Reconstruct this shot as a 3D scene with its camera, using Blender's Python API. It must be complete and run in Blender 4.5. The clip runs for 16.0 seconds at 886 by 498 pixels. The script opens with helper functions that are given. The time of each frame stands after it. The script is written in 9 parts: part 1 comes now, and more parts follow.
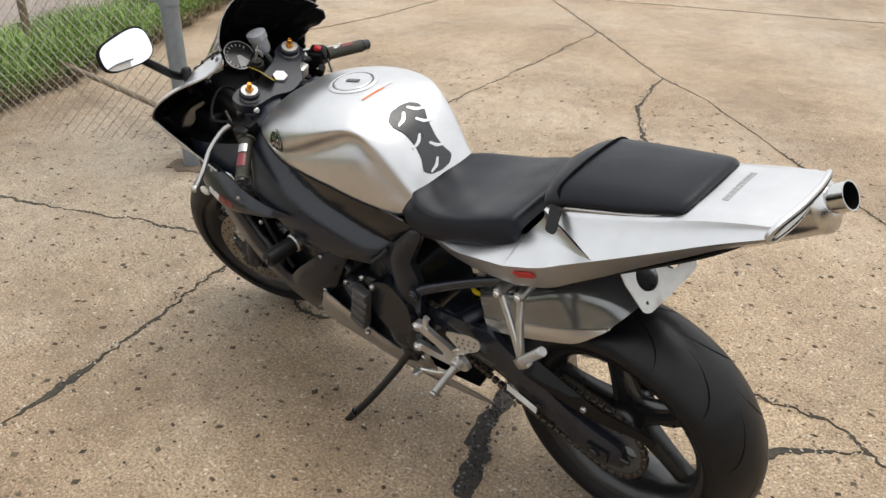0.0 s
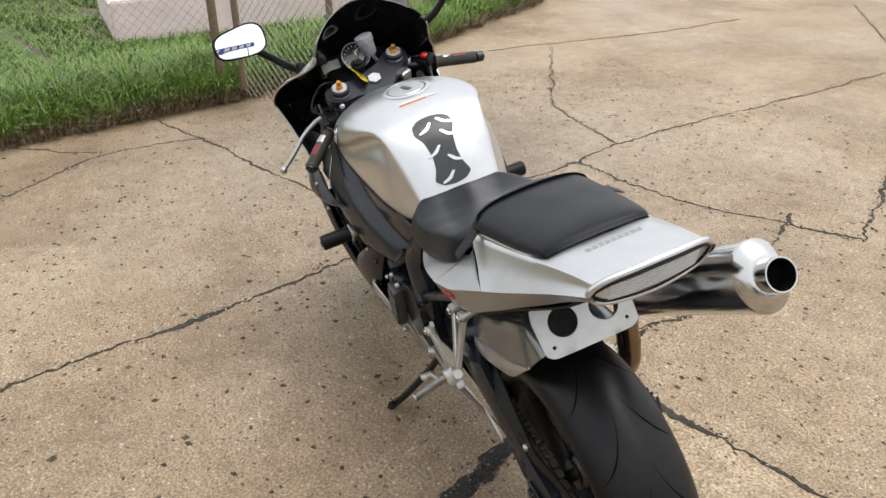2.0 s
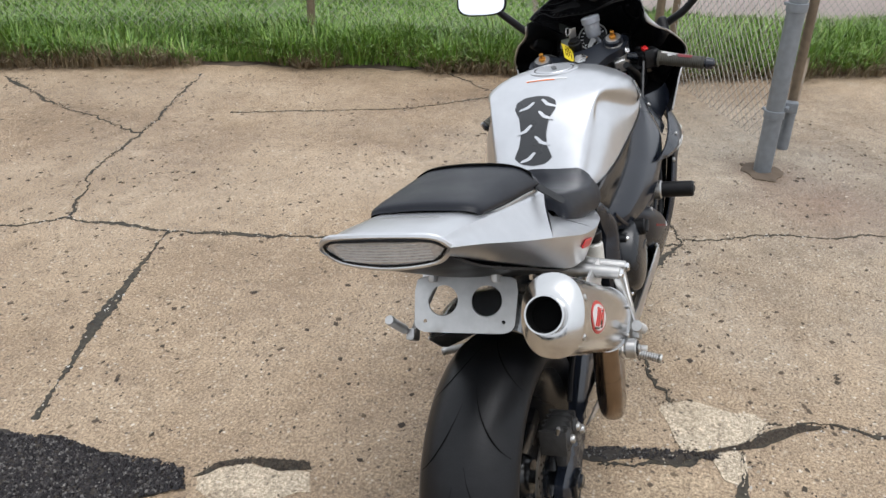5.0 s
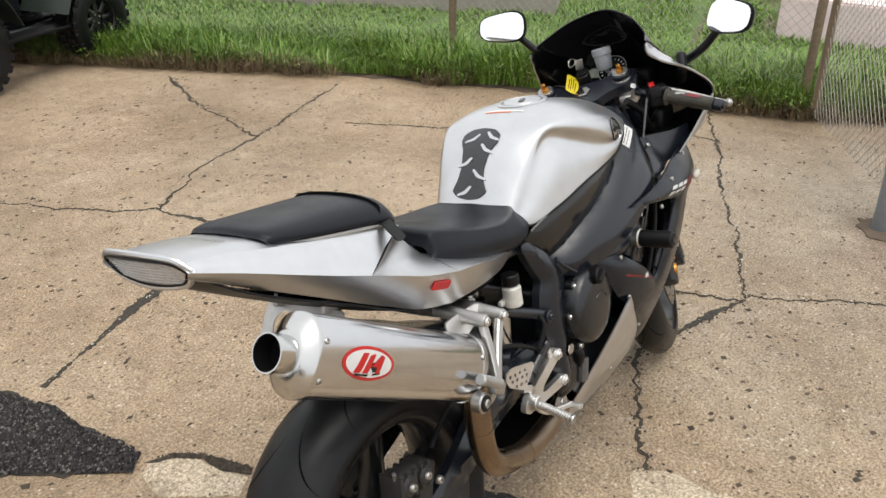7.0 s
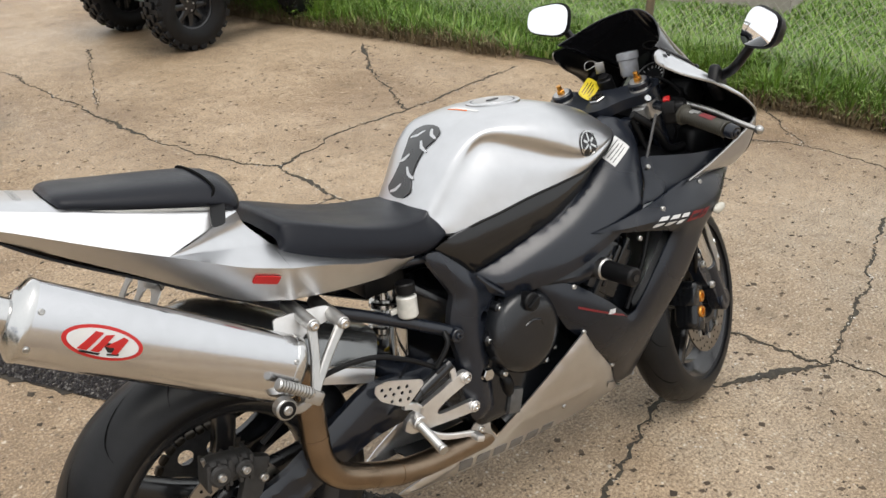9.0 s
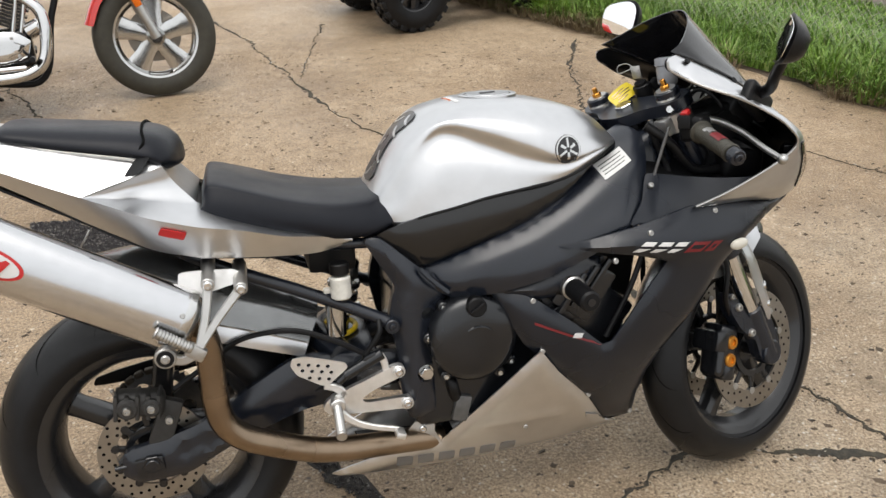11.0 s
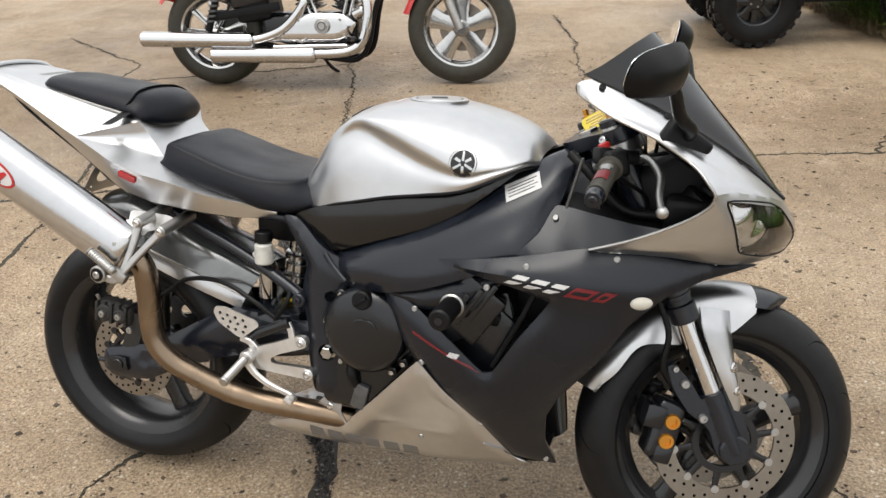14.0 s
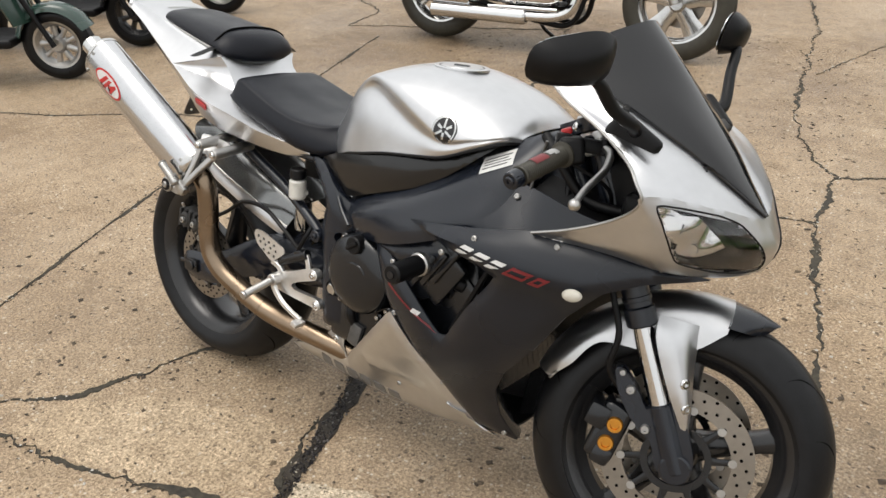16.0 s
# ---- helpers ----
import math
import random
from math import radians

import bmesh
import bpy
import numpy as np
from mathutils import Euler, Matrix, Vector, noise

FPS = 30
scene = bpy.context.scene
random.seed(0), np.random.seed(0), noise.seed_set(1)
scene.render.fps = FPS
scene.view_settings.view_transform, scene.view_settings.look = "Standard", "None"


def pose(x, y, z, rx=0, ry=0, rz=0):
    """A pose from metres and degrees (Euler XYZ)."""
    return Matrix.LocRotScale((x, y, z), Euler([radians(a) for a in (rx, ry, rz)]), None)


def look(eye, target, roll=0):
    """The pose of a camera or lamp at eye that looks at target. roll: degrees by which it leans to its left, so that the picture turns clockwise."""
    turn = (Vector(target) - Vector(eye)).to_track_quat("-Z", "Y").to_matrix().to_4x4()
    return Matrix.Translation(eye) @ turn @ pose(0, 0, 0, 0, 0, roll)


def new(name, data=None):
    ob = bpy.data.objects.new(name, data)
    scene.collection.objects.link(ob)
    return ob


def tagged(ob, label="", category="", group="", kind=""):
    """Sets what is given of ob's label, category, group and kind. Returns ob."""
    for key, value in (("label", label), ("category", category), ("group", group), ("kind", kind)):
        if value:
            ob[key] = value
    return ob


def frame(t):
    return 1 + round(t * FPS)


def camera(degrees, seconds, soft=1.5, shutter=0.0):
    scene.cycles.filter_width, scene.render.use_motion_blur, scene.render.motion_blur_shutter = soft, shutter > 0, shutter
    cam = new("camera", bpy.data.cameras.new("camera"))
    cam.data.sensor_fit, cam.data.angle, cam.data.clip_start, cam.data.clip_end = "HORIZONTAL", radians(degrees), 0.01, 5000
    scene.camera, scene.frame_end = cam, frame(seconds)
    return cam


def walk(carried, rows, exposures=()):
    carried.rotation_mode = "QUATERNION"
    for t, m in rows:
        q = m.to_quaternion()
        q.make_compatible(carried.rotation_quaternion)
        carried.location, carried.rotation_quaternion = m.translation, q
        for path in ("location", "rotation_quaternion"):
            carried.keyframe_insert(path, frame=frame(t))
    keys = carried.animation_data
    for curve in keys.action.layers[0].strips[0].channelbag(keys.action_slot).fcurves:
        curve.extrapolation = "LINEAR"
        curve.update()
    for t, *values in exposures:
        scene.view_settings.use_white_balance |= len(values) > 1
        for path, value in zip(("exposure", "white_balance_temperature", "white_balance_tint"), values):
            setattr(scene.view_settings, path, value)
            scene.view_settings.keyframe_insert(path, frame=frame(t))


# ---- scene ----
cam = camera(55.8, 16.0)
PATH = [
    (0, (-0.771, 1.464, 1.506), (0.478, 0.191, 0.601), -0.4),
    (0.5, (-0.948, 1.352, 1.497), (0.396, 0.191, 0.577), -0.0),
    (1, (-1.05, 1.2, 1.498), (0.403, 0.168, 0.589), -1.1),
    (1.5, (-1.131, 1.038, 1.52), (0.45, 0.18, 0.646), -1.7),
    (2, (-1.209, 0.851, 1.522), (0.473, 0.222, 0.641), -1.3),
    (2.5, (-1.344, 0.643, 1.529), (0.398, 0.247, 0.63), -0.3),
    (3, (-1.354, 0.468, 1.513), (0.41, 0.232, 0.599), 0.2),
    (3.5, (-1.339, 0.255, 1.529), (0.443, 0.209, 0.622), 0.3),
    (4, (-1.356, 0.013, 1.53), (0.42, 0.217, 0.634), 0.6),
    (4.5, (-1.373, -0.137, 1.527), (0.361, 0.28, 0.621), 1.5),
    (4.7, (-1.353, -0.164, 1.518), (0.36, 0.317, 0.605), 1.7),
    (6.8, (-1.033, -0.737, 1.542), (0.464, 0.251, 0.657), 0.4),
    (7, (-0.973, -0.769, 1.54), (0.5, 0.248, 0.648), 0.7),
    (7.5, (-0.858, -0.872, 1.552), (0.509, 0.259, 0.629), 0.8),
    (8, (-0.712, -1.04, 1.545), (0.536, 0.209, 0.607), 0.3),
    (8.5, (-0.566, -1.135, 1.541), (0.588, 0.199, 0.598), 0.6),
    (9, (-0.373, -1.209, 1.542), (0.654, 0.227, 0.602), 1.0),
    (9.2, (-0.307, -1.237, 1.545), (0.649, 0.248, 0.607), 0.9),
    (11.3, (0.339, -1.499, 1.514), (0.685, 0.227, 0.566), 0.3),
    (11.5, (0.408, -1.527, 1.513), (0.68, 0.215, 0.568), 0.2),
    (12, (0.568, -1.53, 1.501), (0.684, 0.225, 0.548), -0.5),
    (12.5, (0.746, -1.472, 1.494), (0.773, 0.287, 0.542), -0.2),
    (13, (0.903, -1.45, 1.508), (0.758, 0.313, 0.573), -1.6),
    (13.5, (1.109, -1.453, 1.504), (0.727, 0.283, 0.587), -2.2),
    (14, (1.3, -1.443, 1.502), (0.744, 0.239, 0.573), -2.7),
    (14.5, (1.457, -1.364, 1.496), (0.784, 0.27, 0.561), -2.2),
    (15, (1.613, -1.301, 1.513), (0.75, 0.243, 0.58), -2.9),
    (15.5, (1.776, -1.256, 1.512), (0.757, 0.182, 0.568), -2.5),
    (16, (1.852, -1.224, 1.505), (0.75, 0.128, 0.528), -2.4),
]
walk(cam, [(t, look(eye, target, roll)) for t, eye, target, roll in PATH],
     [(0, 0.0, 6650, 10), (2.2, 0.0, 6500, 10), (3.4, -0.06, 6150, 11), (4.6, -0.06, 6150, 11), (7.0, 0.0, 6650, 10), (13.0, 0.0, 6650, 10), (16.0, -0.06, 6750, 10)])

# ---- world, sun and exposure ----
world = bpy.data.worlds.new("overcast_sky")
scene.world = world
world.use_nodes = True
wn, wl = world.node_tree.nodes, world.node_tree.links
sky = wn.new("ShaderNodeTexSky")
sky.sky_type, sky.sun_disc = "NISHITA", False
sky.sun_elevation, sky.sun_rotation = radians(76), radians(200)
sky.air_density, sky.dust_density = 1.6, 10.0
pale = wn.new("ShaderNodeHueSaturation")
pale.inputs["Saturation"].default_value = 0.2
wl.new(sky.outputs[0], pale.inputs["Color"])
cloud = wn.new("ShaderNodeMix")
cloud.data_type = "RGBA"
cloud.inputs[0].default_value = 0.72
cloud.inputs[7].default_value = (6.6, 6.85, 7.1, 1)
wl.new(pale.outputs[0], cloud.inputs[6])
wl.new(cloud.outputs[2], wn["Background"].inputs["Color"])
wn["Background"].inputs["Strength"].default_value = 0.225
sun_data = bpy.data.lights.new("sun", "SUN")
sun_data.energy, sun_data.angle, sun_data.color = 1.3, radians(40), (1.0, 0.97, 0.93)
sun = new("sun", sun_data)
sun.matrix_world = look((-1.2, -2.2, 10), (0.6, 0, 0))

# ---- materials ----
MATS = {}


def mat(name, base, rough=0.5, metal=0.0, vary=0.12, scale=40.0, bump=0.0, bump_scale=None, coat=0.0, spec=0.5, rough_vary=0.08, grime=0.0):
    """A principled material with two scales of noise in its colour and gloss, and fine relief."""
    m = bpy.data.materials.new(name)
    m.use_nodes = True
    n, l = m.node_tree.nodes, m.node_tree.links
    b = n["Principled BSDF"]
    tc = n.new("ShaderNodeTexCoord")
    fine, broad = n.new("ShaderNodeTexNoise"), n.new("ShaderNodeTexNoise")
    for t, s, d in ((fine, scale, 6.0), (broad, scale * 0.12, 3.0)):
        t.inputs["Scale"].default_value, t.inputs["Detail"].default_value = s, d
        l.new(tc.outputs["Object"], t.inputs["Vector"])
    both = n.new("ShaderNodeMath")
    both.operation = "MULTIPLY_ADD"
    both.inputs[1].default_value = 0.55
    l.new(fine.outputs["Fac"], both.inputs[0])
    half = n.new("ShaderNodeMath")
    half.operation = "MULTIPLY"
    half.inputs[1].default_value = 0.45
    l.new(broad.outputs["Fac"], half.inputs[0])
    l.new(half.outputs[0], both.inputs[2])
    ramp = n.new("ShaderNodeValToRGB")
    ramp.color_ramp.elements[0].position, ramp.color_ramp.elements[1].position = 0.3, 0.7
    ramp.color_ramp.elements[0].color = (*[c * (1 - vary) for c in base], 1)
    ramp.color_ramp.elements[1].color = (*[min(1, c * (1 + vary)) for c in base], 1)
    l.new(both.outputs[0], ramp.inputs[0])
    l.new(ramp.outputs[0], b.inputs["Base Color"])
    r = n.new("ShaderNodeMapRange")
    r.inputs[1].default_value, r.inputs[2].default_value = 0.3, 0.7
    r.inputs[3].default_value, r.inputs[4].default_value = max(0.02, rough - rough_vary), min(1, rough + rough_vary)
    l.new(broad.outputs["Fac"], r.inputs[0])
    l.new(r.outputs[0], b.inputs["Roughness"])
    b.inputs["Metallic"].default_value = metal
    b.inputs["Coat Weight"].default_value = coat
    b.inputs["Coat Roughness"].default_value = 0.06
    b.inputs["Specular IOR Level"].default_value = spec
    if bump:
        bn, bt = n.new("ShaderNodeBump"), n.new("ShaderNodeTexNoise")
        bt.inputs["Scale"].default_value, bt.inputs["Detail"].default_value = bump_scale or scale * 3, 4.0
        l.new(tc.outputs["Object"], bt.inputs["Vector"])
        bn.inputs["Strength"].default_value, bn.inputs["Distance"].default_value = bump, 0.002
        l.new(bt.outputs["Fac"], bn.inputs["Height"])
        l.new(bn.outputs[0], b.inputs["Normal"])
    MATS[name] = m
    return m


def brushed(m, way, lo=0.16, hi=0.34):
    """Fine streaks along one axis in the gloss of a metal."""
    n, l = m.node_tree.nodes, m.node_tree.links
    b = n["Principled BSDF"]
    tc, mp, ns = n.new("ShaderNodeTexCoord"), n.new("ShaderNodeMapping"), n.new("ShaderNodeTexNoise")
    mp.inputs["Scale"].default_value = way
    l.new(tc.outputs["Object"], mp.inputs[0])
    l.new(mp.outputs[0], ns.inputs["Vector"])
    ns.inputs["Scale"].default_value, ns.inputs["Detail"].default_value = 1.0, 5.0
    r = n.new("ShaderNodeMapRange")
    r.inputs[1].default_value, r.inputs[2].default_value, r.inputs[3].default_value, r.inputs[4].default_value = 0.3, 0.7, lo, hi
    l.new(ns.outputs["Fac"], r.inputs[0])
    l.new(r.outputs[0], b.inputs["Roughness"])
    return m


silver = brushed(mat("silver_paint", (0.560, 0.564, 0.574), 0.25, 1.0, 0.06, 30, coat=0.1, rough_vary=0.04), (7, 120, 140), 0.30, 0.345)
charcoal = mat("charcoal_paint", (0.0052, 0.0070, 0.0115), 0.30, 0.0, 0.12, 25, bump=0.02, bump_scale=600, spec=0.42)
frame_black = mat("frame_black", (0.0072, 0.0093, 0.0145), 0.27, 0.0, 0.15, 30, bump=0.03, bump_scale=500, spec=0.48)
black_plastic = mat("black_plastic", (0.004, 0.004, 0.0045), 0.42, 0.0, 0.2, 60, bump=0.08, bump_scale=700, spec=0.2)
gloss_black = mat("gloss_black", (0.008, 0.008, 0.009), 0.12, 0.0, 0.1, 30)
engine_black = mat("engine_black", (0.0062, 0.0070, 0.0088), 0.23, 0.1, 0.25, 50, bump=0.05, bump_scale=300, spec=0.55)
engine_grey = mat("engine_grey", (0.10, 0.10, 0.10), 0.45, 0.6, 0.3, 60, bump=0.15, bump_scale=300)
rubber = mat("tyre_rubber", (0.005, 0.0052, 0.006), 0.42, 0.0, 0.5, 35, bump=0.15, bump_scale=260, rough_vary=0.16, spec=0.25)
worn_rubber = mat("dusty_rubber", (0.026, 0.0235, 0.016), 0.62, 0.0, 0.35, 30, bump=0.2, bump_scale=200)
seat_vinyl = mat("seat_vinyl", (0.006, 0.007, 0.0105), 0.40, 0.0, 0.12, 60, bump=0.14, bump_scale=900, spec=0.2)
alu = mat("polished_aluminium", (0.538, 0.538, 0.531), 0.15, 1.0, 0.05, 40, rough_vary=0.05)
can_metal = brushed(mat("brushed_can", (0.550, 0.554, 0.566), 0.15, 1.0, 0.04, 40), (12, 120, 12), 0.12, 0.19)
alu_machined = mat("machined_aluminium", (0.66, 0.65, 0.635), 0.42, 1.0, 0.10, 60, bump=0.05, bump_scale=300)
cloudy_plastic = mat("cloudy_plastic", (0.50, 0.49, 0.45), 0.32, 0.0, 0.2, 60)
smoked_plastic = mat("smoked_plastic", (0.21, 0.22, 0.24), 0.18, 0.0, 0.2, 60)
alu_satin = mat("satin_aluminium", (0.422, 0.416, 0.403), 0.38, 1.0, 0.12, 60, bump=0.06, bump_scale=300)
chrome = mat("chrome", (0.607, 0.607, 0.607), 0.06, 1.0, 0.03, 20, rough_vary=0.03)
pipe_metal = mat("heat_tinted_steel", (0.23, 0.173, 0.122), 0.28, 1.0, 0.25, 18, rough_vary=0.1)
disc_steel = mat("disc_steel", (0.269, 0.243, 0.211), 0.36, 1.0, 0.1, 80)
gold_cap = mat("gold_anodised", (0.544, 0.245, 0.0408), 0.3, 0.9, 0.08, 60)
red_decal = mat("red_decal", (0.13, 0.006, 0.009), 0.45, 0.0, 0.08, 60)
bright_red = mat("bright_red", (0.397, 0.0096, 0.0096), 0.35, 0.0, 0.06, 60)
white_decal = mat("white_decal", (0.534, 0.534, 0.526), 0.45, 0.0, 0.05, 60)
faded_decal = mat("faded_print", (0.40, 0.40, 0.39), 0.4, 0.8, 0.1, 60)
grey_decal = mat("grey_decal", (0.16, 0.155, 0.15), 0.45, 0.3, 0.08, 60)
yellow_tag_mat = mat("yellow_card", (0.53, 0.411, 0.0133), 0.5, 0.0, 0.06, 40)
yellow_spring = mat("yellow_paint", (0.70, 0.48, 0.01), 0.4, 0.0, 0.1, 60)
red_paint = mat("red_paint", (0.45, 0.02, 0.015), 0.2, 0.0, 0.06, 20, coat=0.6)
mirror_mat = mat("mirror_glass", (0.92, 0.93, 0.94), 0.01, 1.0, 0.0, 5, rough_vary=0.0)
orange_lens = mat("orange_lens", (0.6, 0.128, 0.008), 0.2, 0.0, 0.06, 50)
amber_white = mat("clear_marker_lens", (0.465, 0.445, 0.388), 0.18, 0.0, 0.08, 60)
clear_glass = mat("clear_lens", (1, 1, 1), 0.02, 0.0, 0.0, 5, rough_vary=0.0)
clear_glass.node_tree.nodes["Principled BSDF"].inputs["Transmission Weight"].default_value = 1.0
clear_glass.node_tree.nodes["Principled BSDF"].inputs["IOR"].default_value = 1.42
lcd_grey = mat("lcd_face", (0.33, 0.36, 0.31), 0.22, 0.0, 0.05, 30)
lens_grey = mat("tail_lens", (0.50, 0.50, 0.51), 0.12, 0.5, 0.3, 160)
post_grey = mat("galvanised_post", (0.192, 0.211, 0.23), 0.5, 0.5, 0.18, 30, bump=0.1)
post_brown = mat("rusty_post", (0.147, 0.109, 0.0704), 0.7, 0.2, 0.3, 40, bump=0.2)
wire_mat = mat("fence_wire", (0.27, 0.25, 0.22), 0.5, 0.3, 0.3, 40)
cement = mat("cement_walkway", (0.28, 0.255, 0.225), 0.85, 0.0, 0.15, 6, bump=0.3, bump_scale=60)
pink_cement = mat("pink_painted_kerb", (0.684, 0.558, 0.549), 0.8, 0.0, 0.15, 6, bump=0.25, bump_scale=60)
crack_dirt = mat("crack_dirt", (0.034, 0.029, 0.020), 0.9, 0.0, 0.85, 60, bump=0.9, bump_scale=160)
tar = mat("crack_filler", (0.0252, 0.0202, 0.0146), 0.85, 0.0, 0.6, 40, bump=0.6, bump_scale=120)
soil = mat("soil", (0.085, 0.062, 0.042), 0.95, 0.0, 0.35, 12, bump=0.8, bump_scale=60)
dark_green = mat("green_scooter_paint", (0.02, 0.045, 0.035), 0.25, 0.0, 0.1, 20, coat=0.5)
wall_white = mat("white_wall", (0.612, 0.612, 0.595), 0.7, 0.0, 0.06, 4)
sign_blue = mat("blue_sign", (0.02, 0.07, 0.28), 0.5, 0.0, 0.06, 8)


def concrete_material(name, gain=(1, 1, 1), pebbles=1.0, zones=()):
    """Exposed-aggregate concrete: pebbles of several tones, pits, damp stains."""
    m = bpy.data.materials.new(name)
    m.use_nodes = True
    n, l = m.node_tree.nodes, m.node_tree.links
    b = n["Principled BSDF"]
    tc = n.new("ShaderNodeTexCoord")

    def noise_node(scale, detail=5.0, rough=0.6):
        t = n.new("ShaderNodeTexNoise")
        t.inputs["Scale"].default_value, t.inputs["Detail"].default_value, t.inputs["Roughness"].default_value = scale, detail, rough
        l.new(tc.outputs["Object"], t.inputs["Vector"])
        return t

    def ramp_node(src, stops):
        r = n.new("ShaderNodeValToRGB")
        r.color_ramp.elements[0].position, r.color_ramp.elements[0].color = stops[0][0], (*stops[0][1], 1)
        r.color_ramp.elements[1].position, r.color_ramp.elements[1].color = stops[-1][0], (*stops[-1][1], 1)
        for p, c in stops[1:-1]:
            r.color_ramp.elements.new(p).color = (*c, 1)
        l.new(src, r.inputs[0])
        return r

    def mix(kind, fac, a, c):
        x = n.new("ShaderNodeMix")
        x.data_type, x.blend_type = "RGBA", kind
        if isinstance(fac, float):
            x.inputs[0].default_value = fac
        else:
            l.new(fac, x.inputs[0])
        l.new(a, x.inputs[6])
        l.new(c, x.inputs[7])
        return x.outputs[2]

    ground_tone = ramp_node(noise_node(1.1, 4).outputs["Fac"], [(p, [a * g for a, g in zip(c, gain)]) for p, c in ((0.3, (0.39, 0.297, 0.205)), (0.5, (0.47, 0.368, 0.262)), (0.72, (0.53, 0.428, 0.32)))])
    sand = ramp_node(noise_node(115, 5, 0.9).outputs["Fac"], [(0.36, (0.10, 0.075, 0.055)), (0.445, (0.68, 0.64, 0.58)), (0.52, (1.05, 1.04, 1.01)), (0.59, (1.6, 1.6, 1.58)), (0.66, (2.3, 2.3, 2.3))])
    colour = mix("MULTIPLY", 0.95, ground_tone.outputs[0], sand.outputs[0])
    peb = n.new("ShaderNodeTexVoronoi")
    peb.inputs["Scale"].default_value = 88
    l.new(tc.outputs["Object"], peb.inputs["Vector"])
    inside = ramp_node(peb.outputs["Distance"], [(0.28, (1, 1, 1)), (0.42, (0, 0, 0))])
    sep = n.new("ShaderNodeSeparateColor")
    l.new(peb.outputs["Color"], sep.inputs[0])
    tone = ramp_node(sep.outputs[0], [(0.0, (0.14, 0.095, 0.06)), (0.16, (0.34, 0.24, 0.155)), (0.5, (0.52, 0.41, 0.30)), (0.85, (0.76, 0.67, 0.54)), (1.0, (0.88, 0.84, 0.77))])
    few = ramp_node(sep.outputs[1], [(1.0 - 0.5 * pebbles, (0, 0, 0)), (1.08 - 0.5 * pebbles, (1, 1, 1))])
    patch = ramp_node(noise_node(2.2, 3).outputs["Fac"], [(0.38, (0.6, 0.6, 0.6)), (0.6, (1, 1, 1))])
    pm = mix("MULTIPLY", 1.0, inside.outputs[0], few.outputs[0])
    pm = mix("MULTIPLY", 1.0, pm, patch.outputs[0])
    colour = mix("MIX", pm, colour, tone.outputs[0])
    pits = n.new("ShaderNodeTexVoronoi")
    pits.inputs["Scale"].default_value = 24
    warp = mix("ADD", 0.03, tc.outputs["Object"], noise_node(60, 3).outputs["Color"])
    l.new(warp, pits.inputs["Vector"])
    psep = n.new("ShaderNodeSeparateColor")
    l.new(pits.outputs["Color"], psep.inputs[0])
    pick = ramp_node(psep.outputs[0], [(0.62, (0, 0, 0)), (0.78, (1, 1, 1))])
    spot = ramp_node(pits.outputs["Distance"], [(0.08, (1, 1, 1)), (0.20, (0, 0, 0))])
    hole = mix("MULTIPLY", 1.0, pick.outputs[0], spot.outputs[0])
    dark = n.new("ShaderNodeRGB")
    dark.outputs[0].default_value = (0.12, 0.085, 0.055, 1)
    colour = mix("MIX", hole, colour, dark.outputs[0])
    stain = ramp_node(noise_node(0.55, 6, 0.65).outputs["Fac"], [(0.38, (0.74, 0.70, 0.65)), (0.52, (1, 1, 1)), (0.75, (1.10, 1.10, 1.09))])
    colour = mix("MULTIPLY", 0.8, colour, stain.outputs[0])
    mottle = ramp_node(noise_node(11, 7, 0.75).outputs["Fac"], [(0.34, (0.66, 0.63, 0.59)), (0.47, (0.96, 0.955, 0.95)), (0.56, (1.08, 1.08, 1.08)), (0.68, (1.24, 1.25, 1.27))])
    colour = mix("MULTIPLY", 0.75, colour, mottle.outputs[0])
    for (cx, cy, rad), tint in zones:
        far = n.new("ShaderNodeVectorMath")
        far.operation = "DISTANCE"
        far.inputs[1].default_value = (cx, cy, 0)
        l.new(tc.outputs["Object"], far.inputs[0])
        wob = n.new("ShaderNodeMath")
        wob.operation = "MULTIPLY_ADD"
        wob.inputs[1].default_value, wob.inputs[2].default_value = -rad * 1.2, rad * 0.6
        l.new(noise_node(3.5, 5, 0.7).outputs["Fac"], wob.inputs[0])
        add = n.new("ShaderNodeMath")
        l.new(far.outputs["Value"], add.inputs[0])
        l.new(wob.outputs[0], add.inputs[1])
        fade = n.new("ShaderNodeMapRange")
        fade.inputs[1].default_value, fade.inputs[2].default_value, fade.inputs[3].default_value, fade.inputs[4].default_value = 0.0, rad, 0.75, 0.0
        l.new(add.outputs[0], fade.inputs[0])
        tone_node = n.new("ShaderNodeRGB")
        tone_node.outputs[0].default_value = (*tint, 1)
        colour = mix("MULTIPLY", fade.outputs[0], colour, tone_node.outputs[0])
    grain = n.new("ShaderNodeTexVoronoi")
    grain.inputs["Scale"].default_value = 44
    l.new(warp, grain.inputs["Vector"])
    gsep = n.new("ShaderNodeSeparateColor")
    l.new(grain.outputs["Color"], gsep.inputs[0])
    speck = mix("MULTIPLY", 1.0, ramp_node(gsep.outputs[0], [(0.60, (0, 0, 0)), (0.72, (1, 1, 1))]).outputs[0], ramp_node(grain.outputs["Distance"], [(0.14, (1, 1, 1)), (0.27, (0, 0, 0))]).outputs[0])
